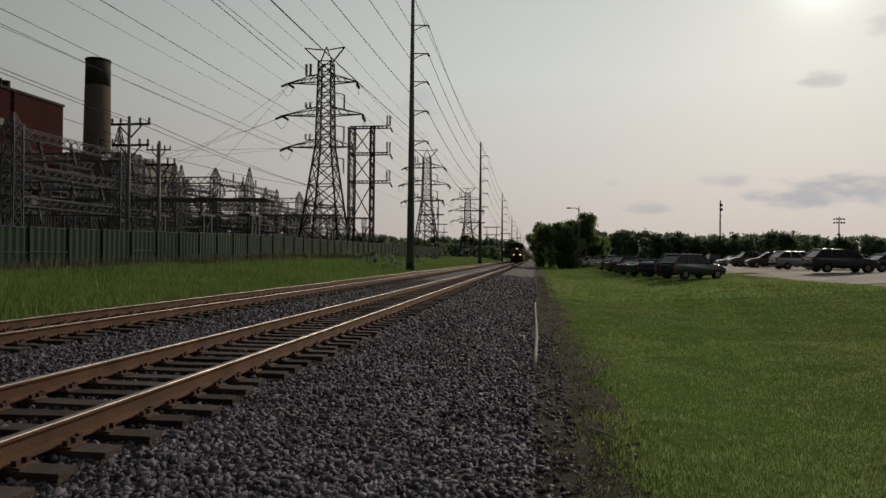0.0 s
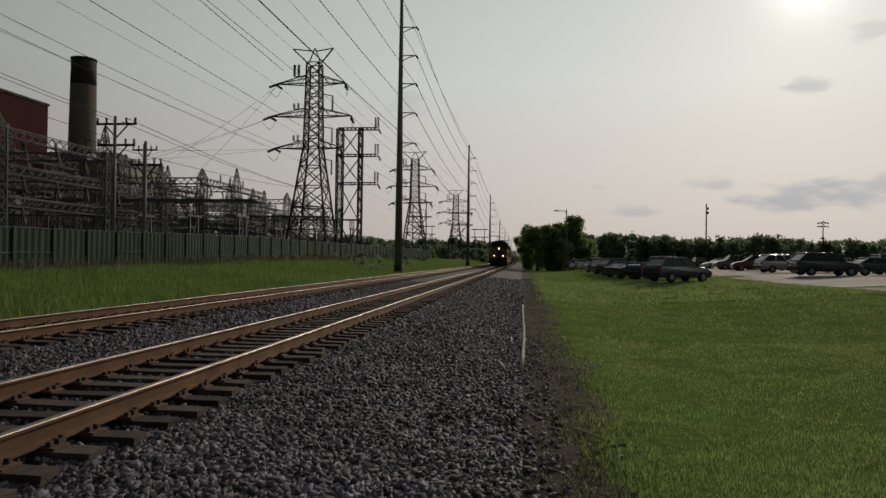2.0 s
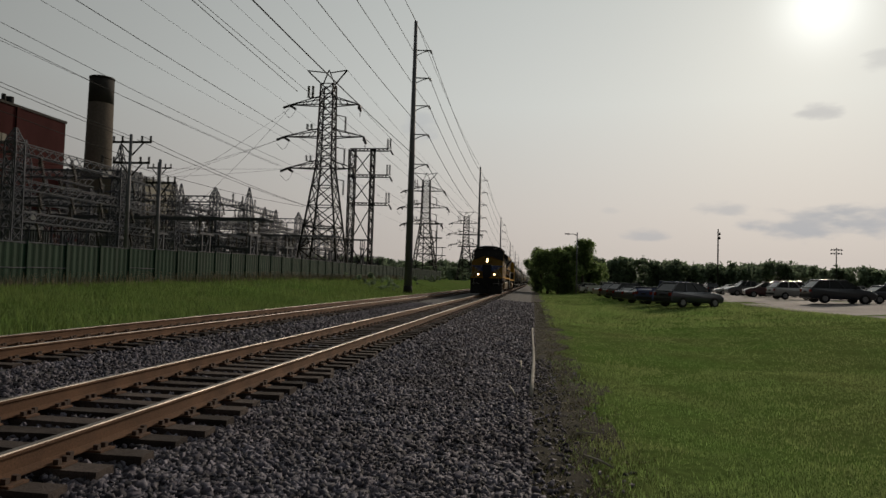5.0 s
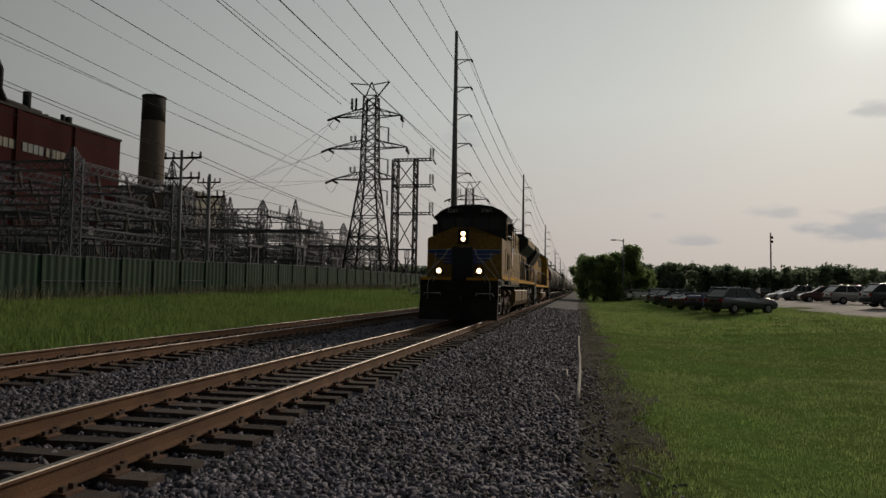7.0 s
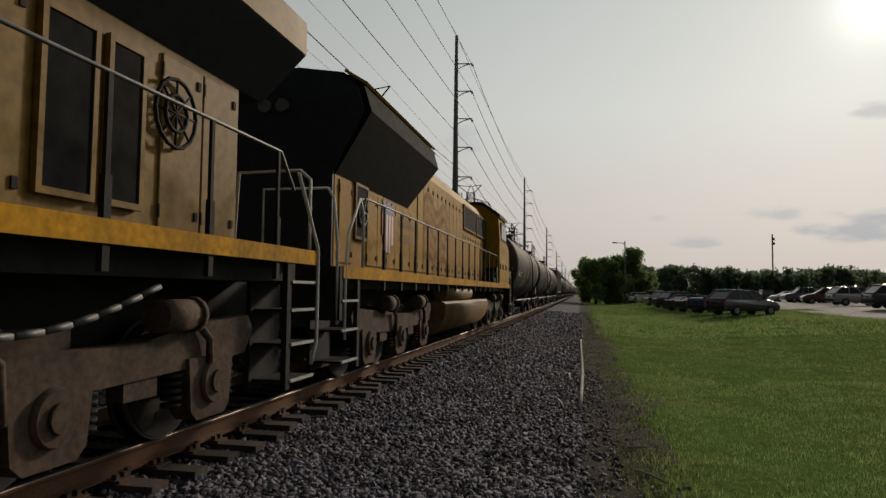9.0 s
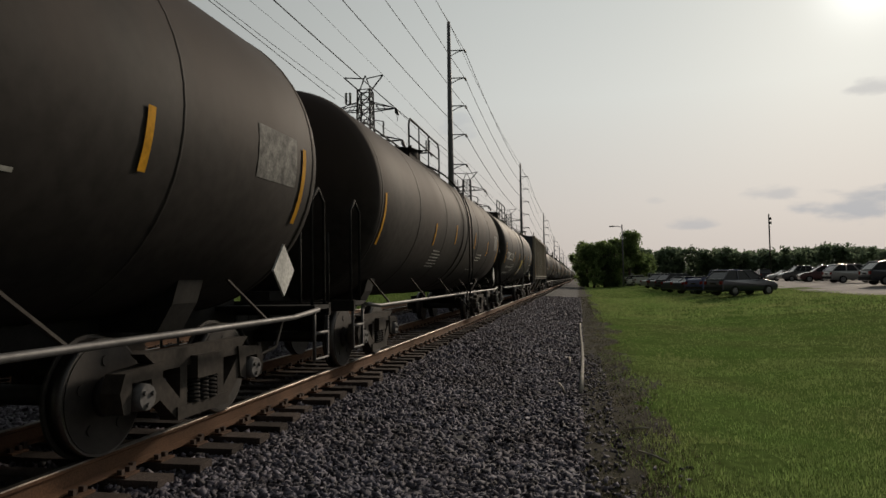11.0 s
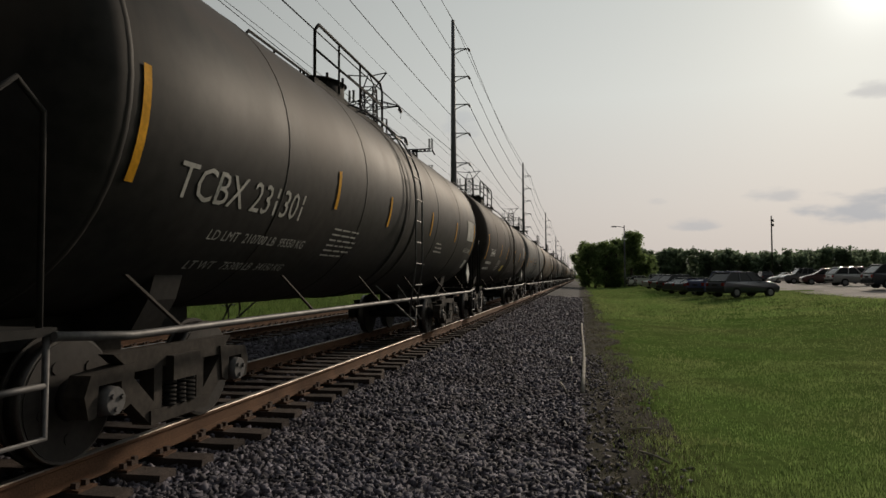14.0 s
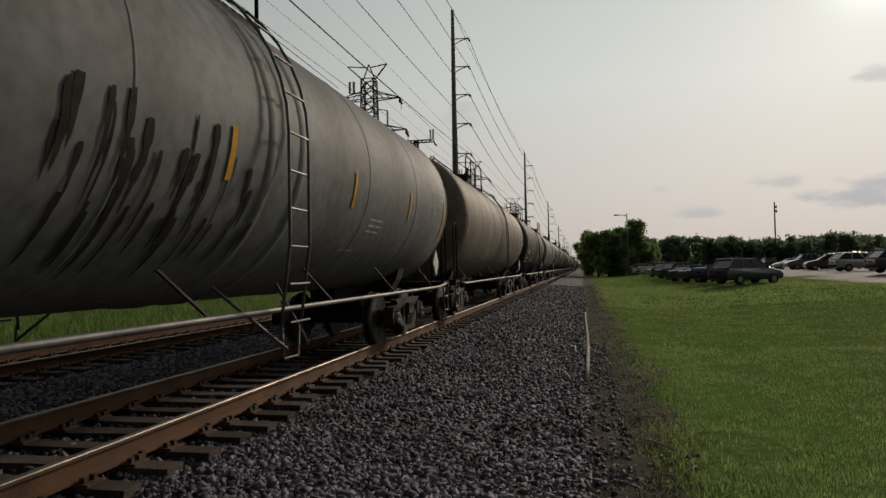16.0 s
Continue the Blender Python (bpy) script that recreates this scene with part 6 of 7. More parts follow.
def make_train():
    run(locomotive_lead(), 0.0)
    run(locomotive_second(), 21.1)
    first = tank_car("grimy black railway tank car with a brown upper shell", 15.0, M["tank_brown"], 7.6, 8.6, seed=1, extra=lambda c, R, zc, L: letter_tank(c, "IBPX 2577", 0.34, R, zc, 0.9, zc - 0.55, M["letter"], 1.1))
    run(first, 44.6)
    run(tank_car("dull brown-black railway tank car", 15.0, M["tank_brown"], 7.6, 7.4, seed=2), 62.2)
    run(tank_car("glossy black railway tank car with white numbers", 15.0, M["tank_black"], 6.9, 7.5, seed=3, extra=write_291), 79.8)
    hop = covered_hopper("weathered grey covered hopper car with ribbed sides", 14.8)
    letter_flat(hop, "NDYX", 0.2, 0.4, 0.13, 3.82, M["letter_dim"], "y", 1.2)
    letter_flat(hop, "828496", 0.2, 0.35, 0.13, 3.57, M["letter_dim"], "y", 1.1)
    for word, y in (("82", 2.4), ("84", 3.2), ("96", 4.0)):
        letter_flat(hop, word, 0.4, 1.572, y, 2.25, M["letter_dark"], "x", 1.0)
    run(hop, 98.1 - 1.2)
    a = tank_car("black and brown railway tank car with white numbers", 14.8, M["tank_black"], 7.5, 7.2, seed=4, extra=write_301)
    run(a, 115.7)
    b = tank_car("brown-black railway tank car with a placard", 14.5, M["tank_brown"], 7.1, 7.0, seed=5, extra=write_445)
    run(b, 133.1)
    c = tank_car("pale grey railway tank car for edible tallow with dark drips", 15.6, M["tank_grey"], 7.6, 7.0, seed=6, stencils=False, extra=drips)
    run(c, 150.1)
    d = tank_car("tan railway tank car streaked with dirt", 15.9, M["tank_tan"], 8.0, 7.6, seed=7)
    run(d, 168.3)
    # the cars that follow, out to the distance
    s, kinds = 186.9, [b, c, a, first, d, c, first, b, c, a]
    k = 0
    while s < 640:
        if k in (9, 10, 17):
            o = copy_thing(hop, pose(0, 0, 0))
            run(o, s - 0.2)
            s += 18.4
        else:
            src = kinds[k % len(kinds)]
            o = copy_thing(src, pose(0, 0, 0))
            run(o, s + 0.3)
            s += 18.3
        k += 1


make_train()

# ---- power lines, fence, substation, power station ----


def bar(bm, p, q, r=0.06):
    return cyl(bm, p, q, r * 1.75, n=4, cap=False)


def lattice(bm, base, top, z0, z1, cx, cy, n, leg=0.07, brace=0.045, rise=1.0):
    """A square lattice shaft that narrows from half-width base to top, in n crossed panels."""
    zs = [z0 + (z1 - z0) * (k / n) ** rise for k in range(n + 1)]
    def ring(z):
        w = base + (top - base) * (z - z0) / (z1 - z0)
        return [Vector((cx + sx * w, cy + sy * w, z)) for sx, sy in ((-1, -1), (1, -1), (1, 1), (-1, 1))]
    for a, b in zip(zs, zs[1:]):
        A, B = ring(a), ring(b)
        for k in range(4):
            bar(bm, A[k], B[k], leg)
            j = (k + 1) % 4
            bar(bm, A[k], B[j], brace), bar(bm, A[j], B[k], brace), bar(bm, B[k], B[j], brace)
    return bm


def lattice_beam(bm, p, q, w=0.35, n=8, r=0.035):
    p, q = Vector(p), Vector(q)
    d = (q - p).normalized()
    s = d.cross(Vector((0, 0, 1))).normalized() * w
    u = Vector((0, 0, w))
    cor = [s + u, -s + u, -s - u, s - u]
    for c in cor:
        bar(bm, p + c, q + c, r * 1.3)
    for k in range(n):
        a, b = p.lerp(q, k / n), p.lerp(q, (k + 1) / n)
        for i in range(4):
            bar(bm, a + cor[i], b + cor[(i + 1) % 4], r)
    return bm


def insulator(bm, p, q, r=0.11, n=None):
    p, q, r = Vector(p), Vector(q), r * 1.6
    n = n or max(4, int((q - p).length / 0.16))
    bar(bm, p, q, 0.03)
    for k in range(n):
        c = p.lerp(q, (k + 0.5) / n)
        d = (q - p).normalized() * 0.04
        cyl(bm, c - d, c + d, r, r * 0.55, n=8)
    return bm


def wire(p, q, sag, r=0.032, n=22):
    p, q = Vector(p), Vector(q)
    pts = []
    for k in range(n + 1):
        t = k / n
        v = p.lerp(q, t)
        v.z -= 4 * sag * t * (1 - t)
        pts.append(v)
    bm = pipe(bmesh.new(), pts, r, 4)
    return tagged(link_mesh("power_line_wire", bm, M["wire"]), "thin dark overhead power line wire", "wire", group="overhead wires")


POLES = [(-14.0, -22, 31.0), (-14.0, 75.6, 31.3), (-14.0, 172, 30.8), (-14.0, 285, 28.6), (-14.0, 402, 25.5), (-14.0, 515, 25), (-14.0, 640, 25), (-14.0, 780, 25)]
ARMS = (27.9, 24.7, 21.5, 18.2, 14.8)


def monopole(x, y, h):
    g = float(ground_z(x, y))
    t = thing("transmission_pole", "tall tapered grey steel transmission pole with short arms", "utility pole", pose(x, y, g - 0.05), group="transmission poles")
    part("shaft", cyl(bmesh.new(), (0, 0, 0), (0, 0, h - g), 0.46, 0.19, n=16), M["pole_steel"], t)
    part("base_sleeve", cyl(bmesh.new(), (0, 0, 0), (0, 0, 1.0), 0.53, 0.5, n=16), M["pole_dark"], t, "dark base sleeve")
    for z in ARMS:
        z = z * h / 31.3 - g
        a = bmesh.new()
        pipe(a, [(0.2, 0, z - 0.55), (0.9, 0, z - 0.2), (1.75, 0, z)], 0.05, 6)
        bar(a, (0.2, 0, z + 0.05), (1.75, 0, z), 0.04)
        ar = part("arm", a, M["pole_steel"], t)
        part("insulator", insulator(bmesh.new(), (1.75, 0, z), (1.95, 0, z - 0.35), 0.09), M["insul"], ar)
    return t


for p in POLES:
    monopole(*p)
for a, b in zip(POLES[:6], POLES[1:7]):
    for k, z in enumerate(ARMS):
        wire((a[0] + 1.9, a[1], z * a[2] / 31.3 - 0.3), (b[0] + 1.9, b[1], z * b[2] / 31.3 - 0.3), 1.0 if a[1] < 0 else 2.0, 0.024 if a[1] < 0 else 0.034)
    wire((a[0], a[1], a[2]), (b[0], b[1], b[2]), 1.2, 0.018 if a[1] < 0 else 0.026)

TOWERS = [(-33.4, 4.0, 1.0), (-33.4, 105.0, 1.0), (-30.2, 187.0, 0.9), (-27.5, 275, 0.85)]


def lattice_tower(x, y, f):
    g = float(ground_z(x, y))
    t = thing("lattice_tower", "tall galvanised steel lattice power tower with cross-arms", "power tower", pose(x, y, 0), group="lattice towers")
    sh = bmesh.new()
    lattice(sh, 3.5, 1.25, g, 19.2 * f, 0, 0, 5, 0.10, 0.055, 0.85)
    part("lower_shaft", sh, M["dark_steel"], t)
    sh = bmesh.new()
    lattice(sh, 1.25, 1.0, 19.2 * f, 32.6 * f, 0, 0, 8, 0.085, 0.05)
    part("upper_shaft", sh, M["dark_steel"], t)
    hn = bmesh.new()
    for sx, l in ((-1, 3.6), (1, 3.0)):
        bar(hn, (sx * 1.0, 0, 32.6 * f), (sx * l, 0, 35.0 * f), 0.07)
        bar(hn, (sx * 0.2, 0, 34.6 * f), (sx * l, 0, 35.0 * f), 0.06)
        bar(hn, (sx * 1.0, 0, 32.6 * f), (0, 0, 35.1 * f), 0.06)
    part("earth_wire_peak", hn, M["dark_steel"], t)
    for z, l, r in ((29.3, -6.3, 5.1), (24.1, -7.2, 6.1), (19.0, -6.4, 4.5)):
        z *= f
        for e in (l, r):
            s = 1 if e > 0 else -1
            a = bmesh.new()
            for yy in (-0.8, 0.8):
                bar(a, (s * 1.1, yy, z), (e, 0, z + 0.1), 0.06)
                bar(a, (s * 1.1, yy, z + 1.3), (e, 0, z + 0.15), 0.05)
                for q in (0.3, 0.6):
                    bar(a, (s * 1.1 + (e - s * 1.1) * q, yy * (1 - q), z), (s * 1.1 + (e - s * 1.1) * (q - 0.15), yy * (1.15 - q), z + 1.3 * (1.15 - q)), 0.035)
            ar = part("cross_arm", a, M["dark_steel"], t)
            i = bmesh.new()
            insulator(i, (e, 0.1, z), (e - 0.4 * s, 1.5, z - 0.25), 0.13)
            part("insulator_string", i, M["insul"], ar)
            i = bmesh.new()
            insulator(i, (e, -0.1, z), (e + 0.7 * s, -1.3, z - 1.3 if s > 0 else z - 0.7), 0.13)
            part("insulator_string", i, M["insul"], ar)
            jl = bmesh.new()
            pipe(jl, [(e - 0.4 * s, 1.5, z - 0.25), (e, 0.8, z - 1.6), (e + 0.2 * s, 0, z - 2.0), (e + 0.7 * s, -1.3, z - 1.2)], 0.03, 4)
            part("jumper_loop", jl, M["wire"], ar)
        for q in (-2.6, -3.3):
            i = bmesh.new()
            insulator(i, (q, 0, z + 1.3), (q, 0, z + 3.2 if z > 28 * f else z + 2.2), 0.16)
            bar(i, (q, 0, z + 1.25), (-1, 0, z + 1.25), 0.05)
            part("post_insulator", i, M["insul"], t)
        b = bmesh.new()
        bar(b, (1.1, 0, z - 1.5), (3.0, 0, z - 1.9), 0.05)
        insulator(b, (3.0, 0, z - 1.9), (3.0, 0, z - 4.2), 0.13)
        part("side_insulator", b, M["insul"], t)
    return t


for p in TOWERS:
    lattice_tower(*p)
for a, b in zip(TOWERS, TOWERS[1:]):
    for z, l, r in ((29.3, -6.3, 5.1), (24.1, -7.2, 6.1), (19.0, -6.4, 4.5)):
        for e in (l, r):
            wire((a[0] + e, a[1], z * a[2]), (b[0] + e, b[1], z * b[2]), 0.35, 0.026 if e > 0 else 0.017)
    for e in (-3.6, 3.0):
        wire((a[0] + e, a[1], 35 * a[2]), (b[0] + e, b[1], 35 * b[2]), 0.3, 0.022)


def switch_frame(x, y):
    """A two-legged lattice frame with three arms of stacked insulators."""
    g = float(ground_z(x, y))
    t = thing("switching_tower", "steel lattice tower with three insulator arms", "power tower", pose(x, y, 0))
    for cx, w in ((-2.2, 0.55), (1.6, 0.35)):
        part("leg", lattice(bmesh.new(), w, w, g, 25, cx, 0, 12, 0.07, 0.04), M["dark_steel"], t)
    for z in (25.0, 20.2, 15.1):
        bm = bmesh.new()
        lattice_beam(bm, (-2.6, 0, z), (4.6, 0, z), 0.22, 10, 0.035)
        be = part("beam", bm, M["dark_steel"], t)
        for q in (4.3, 4.8):
            part("post_insulator", insulator(bmesh.new(), (q, 0, z + 0.2), (q, 0, z + 2.1), 0.15), M["insul"], be)
        i = bmesh.new()
        insulator(i, (4.8, 0, z), (5.4, -0.3, z - 1.0), 0.12)
        part("insulator_string", i, M["insul"], be)
    for z0, z1 in ((1, 8), (8, 15), (15, 20), (20, 25)):
        bm = bmesh.new()
        bar(bm, (-2.2, 0, max(z0, g)), (1.6, 0, z1), 0.06), bar(bm, (1.6, 0, max(z0, g)), (-2.2, 0, z1), 0.06)
        part("cross_brace", bm, M["dark_steel"], t)
    return t


switch_frame(-31.0, 120)


def h_frame(x, y, w, h):
    t = thing("h_frame_pole", "distant two-legged power line structure", "power tower", pose(x, y, float(ground_z(x, y))), group="distant power structures")
    for s in (-1, 1):
        part("leg", cyl(bmesh.new(), (s * w, 0, -0.2), (s * w, 0, h), 0.28, 0.2, n=6), M["pole_dark"], t)
    for z in (h * 0.97, h * 0.72):
        part("cross_arm", bar(bmesh.new(), (-w - 2.2, 0, z), (w + 2.2, 0, z), 0.2), M["pole_dark"], t)
    bm = bmesh.new()
    bar(bm, (-w, 0, h * 0.4), (w, 0, h * 0.7), 0.13), bar(bm, (w, 0, h * 0.4), (-w, 0, h * 0.7), 0.13)
    part("brace", bm, M["pole_dark"], t)


for p in ((-28, 300, 3.4, 21), (-27, 420, 3.0, 19), (-40, 260, 2.6, 22), (-62, 430, 4, 20), (-24, 560, 3, 20), (-20, 700, 3, 21)):
    h_frame(*p)


def slat_fence():
    """Chain-link fence filled with dark green slats, pale top and middle rails."""
    X, panel = -26.0, 3.0
    y = 14.0
    slat_me = None
    k = 0
    while y < 190:
        g = float(ground_z(X, y + 1.5)) - 0.05
        if k % 6 == 0:
            t = thing("fence", "tall chain-link fence filled with dark green slats", "fence", pose(X, y, g), group="fence runs")
            y0, g0 = y, g
        dz = g - g0
        bm = cyl(bmesh.new(), (0.06, y - y0, dz - 0.1), (0.06, y - y0, dz + 2.55), 0.04, n=8)
        part("post", bm, M["slat"], t)
        if slat_me is None:
            bm = bmesh.new()
            box(bm, -0.012, 0.012, 0.0, 0.485, 0.05, 2.42)
            bmesh.ops.subdivide_edges(bm, edges=[e for e in bm.edges if abs(e.verts[0].co.y - e.verts[1].co.y) > 0.3], cuts=3)
            for v in bm.verts:
                v.co.x += 0.02 * math.sin(v.co.y / 0.485 * math.pi * 2)
            o = link_mesh("slat", bm, M["slat"])
            slat_me = o.data
            bpy.data.objects.remove(o)
        for j in range(6):
            o = new("slat", slat_me)
            o.parent, o.location = t, (0, y - y0 + j * 0.497 + 0.008, dz + random.uniform(-.03, .03))
        bm = bmesh.new()
        cyl(bm, (0.03, y - y0, dz + 2.45), (0.03, y - y0 + panel, dz + 2.45), 0.024, n=6)
        part("top_rail", bm, M["galv"], t)
        if k in (5, 6, 9):
            bm = bmesh.new()
            cyl(bm, (0.05, y - y0, dz + 1.15), (0.05, y - y0 + panel, dz + 1.15), 0.02, n=6)
            part("middle_rail", bm, M["galv"], t)
        y += panel
        k += 1


slat_fence()


def brick_building():
    t = thing("power_station", "large dark red brick power station building with a flat roof", "building", pose(-125, 0, 0))
    part("main_block", box(bmesh.new(), -60, 0, -40, 165.6, 0, 40.6), M["brick"], t)
    part("parapet", box(bmesh.new(), -60.3, 0.25, -40.3, 165.9, 40.6, 41.2), M["soot"], t, "dark parapet coping")
    for k in range(9):
        p = bmesh.new()
        box(p, 0.0, 0.35, 4 + k * 18, 5.2 + k * 18, 0, 40.6)
        part("pilaster", p, M["brick"], t)
    for k in range(22):
        y = 6 + k * 7.0
        if not 124 < y < 146:
            continue
        w = bmesh.new()
        box(w, 0.0, 0.12, y, y + 6.4, 31.3, 33.4)
        wf = part("window_band", w, M["beige" if k % 3 else "grey_metal"], t, "weathered pale window band")
        for j in range(5):
            m = bmesh.new()
            box(m, 0.12, 0.2, y + j * 1.6 - 0.05, y + j * 1.6 + 0.05, 31.3, 33.4)
            part("mullion", m, M["dark_steel"], wf)
    ly = bmesh.new()
    box(ly, 0.36, 14, 30, 168, 0, 11.5)
    part("low_wing", ly, M["brick"], t)
    for k in range(12):
        w = bmesh.new()
        box(w, 14.0, 14.1, 60 + k * 9, 64 + k * 9, 5, 8.5)
        part("window", w, M["win_dark"], t)
    # duct, dust collector and vents on the roof
    d = bmesh.new()
    box(d, -14, -3, 108, 124, 45, 54)
    bevel(d, 0.3)
    dc = part("dust_collector", d, M["grey_metal"], t, "pale ribbed dust collector")
    for k in range(9):
        r = bmesh.new()
        box(r, -3.0, -2.7, 108.6 + k * 1.85, 109.0 + k * 1.85, 45, 54)
        part("rib", r, M["galv"], dc)
    hp = bmesh.new()
    prism(hp, [(108.3, 45), (123.7, 45), (118, 41.3), (114, 41.3)], -13, -4, "x")
    part("collector_hopper", hp, M["grey_metal"], t)
    for y in (108.5, 123.5):
        part("leg", cyl(bmesh.new(), (-3.3, y, 40.6), (-3.3, y, 45), 0.3, n=8), M["dark_steel"], t)
    pp = bmesh.new()
    pipe(pp, [(-4, 124, 52), (-4, 127.5, 51.5), (-4, 128.8, 49.5), (-4, 128.8, 45), (-4, 130.5, 42.6), (-4, 141, 42.2)], 0.9, 12)
    part("duct", pp, M["dark_steel"], t)
    for y, h, r in ((137, 5.5, 0.9), (148.5, 3.0, 0.5), (150.5, 2.8, 0.9), (143, 1.6, 0.6), (155, 1.2, 1.2)):
        part("roof_vent", cyl(bmesh.new(), (-4, y, 41), (-4, y, 41 + h), r, n=12), M["dark_steel"], t)
    return t


brick_building()
ch = thing("chimney", "tall tapered concrete chimney with a sooty dark top", "chimney", pose(-139, 200, 0))
part("shaft", cyl(bmesh.new(), (0, 0, 0), (0, 0, 55), 4.5, 3.75, n=36), M["concrete"], ch)
part("top_band", cyl(bmesh.new(), (0, 0, 55), (0, 0, 62.9), 3.75, 3.65, n=36), M["soot"], ch, "soot-dark top band")
part("rim", cyl(bmesh.new(), (0, 0, 62.9), (0, 0, 63.5), 3.8, n=36), M["soot"], ch)
si = thing("storage_silo", "grey steel storage silo with a shallow roof", "silo", pose(-96.4, 150, 0))
part("drum", cyl(bmesh.new(), (0, 0, 0), (0, 0, 25), 3.3, n=32), M["grey_metal"], si)
part("roof", cyl(bmesh.new(), (0, 0, 25), (0, 0, 25.8), 3.35, 1.0, n=32), M["grey_metal"], si)
for z in (5, 10, 15, 20):
    part("hoop", cyl(bmesh.new(), (0, 0, z), (0, 0, z + 0.25), 3.36, n=32), M["dark_steel"], si)
an = thing("boiler_annex", "beige clad annex building behind the substation", "building", pose(-118, 178, 0))
part("wall_block", box(bmesh.new(), -14, 14, -8, 8, 0, 27), M["beige"], an)
part("roof_plant", box(bmesh.new(), -12, 0, -6, 6, 27, 29.5), M["grey_metal"], an)
for k in range(4):
    part("window_band", box(bmesh.new(), -13 + k * 7, -8 + k * 7, -8.1, -8.0, 18 + (k % 2) * 4, 20.5 + (k % 2) * 4), M["grey_metal"], an)


def wood_pole(x, y, h, arms):
    g = float(ground_z(x, y))
    t = thing("utility_pole", "weathered wooden utility pole with cross-arms", "utility pole", pose(x, y, g), group="wooden utility poles")
    part("shaft", cyl(bmesh.new(), (0, 0, 0), (0, 0, h - g), 0.2, 0.14, n=10), M["pole_steel"], t)
    for z, w in arms:
        a = bmesh.new()
        box(a, -w, w, 0.14, 0.28, z - g - 0.1, z - g + 0.1)
        for s in (-1, 1):
            bar(a, (s * w * 0.6, 0.2, z - g - 0.05), (0, 0.2, z - g - 1.3), 0.04)
        ar = part("cross_arm", a, M["pole_dark"], t)
        for q in (-w * 0.95, -w * 0.5, w * 0.5, w * 0.95):
            part("insulator", insulator(bmesh.new(), (q, 0.2, z - g + 0.1), (q, 0.2, z - g + 0.6), 0.09), M["insul"], ar)


wood_pole(-38.4, 60, 14.8, ((14.1, 2.0), (12.1, 1.9)))
wood_pole(-35.3, 60, 12.4, ((10.2, 1.5),))
wood_pole(-52, 88, 17, ((16.2, 1.8),))


ROW_X = (-43.0, -54.0, -65.0, -77.0)
ROW_Y = (51.0, 65.5, 76.5, 87.0, 98.0, 109.0, 120.0, 131.0, 143.0, 156.0)


def gantry_bay(x, y, dx, dy, h, peak, seed):
    """One bay: a peaked lattice column, lattice beams to the next bays at two or three levels, insulators on and under them."""
    r = random.Random(seed)
    g = float(ground_z(x, y))
    t = thing("substation_gantry", "galvanised lattice gantry bay of an electrical substation", "gantry", pose(x, y, 0), group="substation gantries")
    bm = lattice(bmesh.new(), 0.6, 0.5, g - 0.1, h, 0, 0, 9, 0.042, 0.022)
    lattice(bm, 0.5, 0.06, h, h + peak, 0, 0, 3, 0.034, 0.018)
    part("column", bm, M["galv"], t)
    levels = [h - 0.4, h * 0.72] + ([h * 0.5] if r.random() < 0.6 else [])
    for z in levels:
        for vx, vy in ((0, dy), (dx, 0)):
            if vx == vy or r.random() < 0.12:
                continue
            n = max(6, int(abs(vx + vy) / 1.0))
            be = part("beam", lattice_beam(bmesh.new(), (0, 0, z), (vx, vy, z), 0.4, n, 0.024), M["galv"], t)
            for k in range(3):
                f = (k + 0.7) / 3.4
                p = Vector((vx * f, vy * f, 0))
                if r.random() < 0.55:
                    part("insulator_string", insulator(bmesh.new(), p + Vector((0, 0, z - 0.4)), p + Vector((0.25, 0.2, z - 1.9)), 0.12), M["insul"], be)
                else:
                    part("post_insulator", insulator(bmesh.new(), p + Vector((0, 0, z + 0.4)), p + Vector((0, 0, z + 1.5)), 0.13), M["insul"], be)
    return t


for i, x in enumerate(ROW_X):
    for j, y in enumerate(ROW_Y):
        gantry_bay(x, y, ROW_X[i + 1] - x if i + 1 < len(ROW_X) else 0, ROW_Y[j + 1] - y if j + 1 < len(ROW_Y) else 0, 12.2 + 0.5 * i - (2.2 if j % 3 == 2 else 0), 2.7 if (i + j) % 3 else 1.2, 300 + 20 * i + j)
rg = random.Random(41)


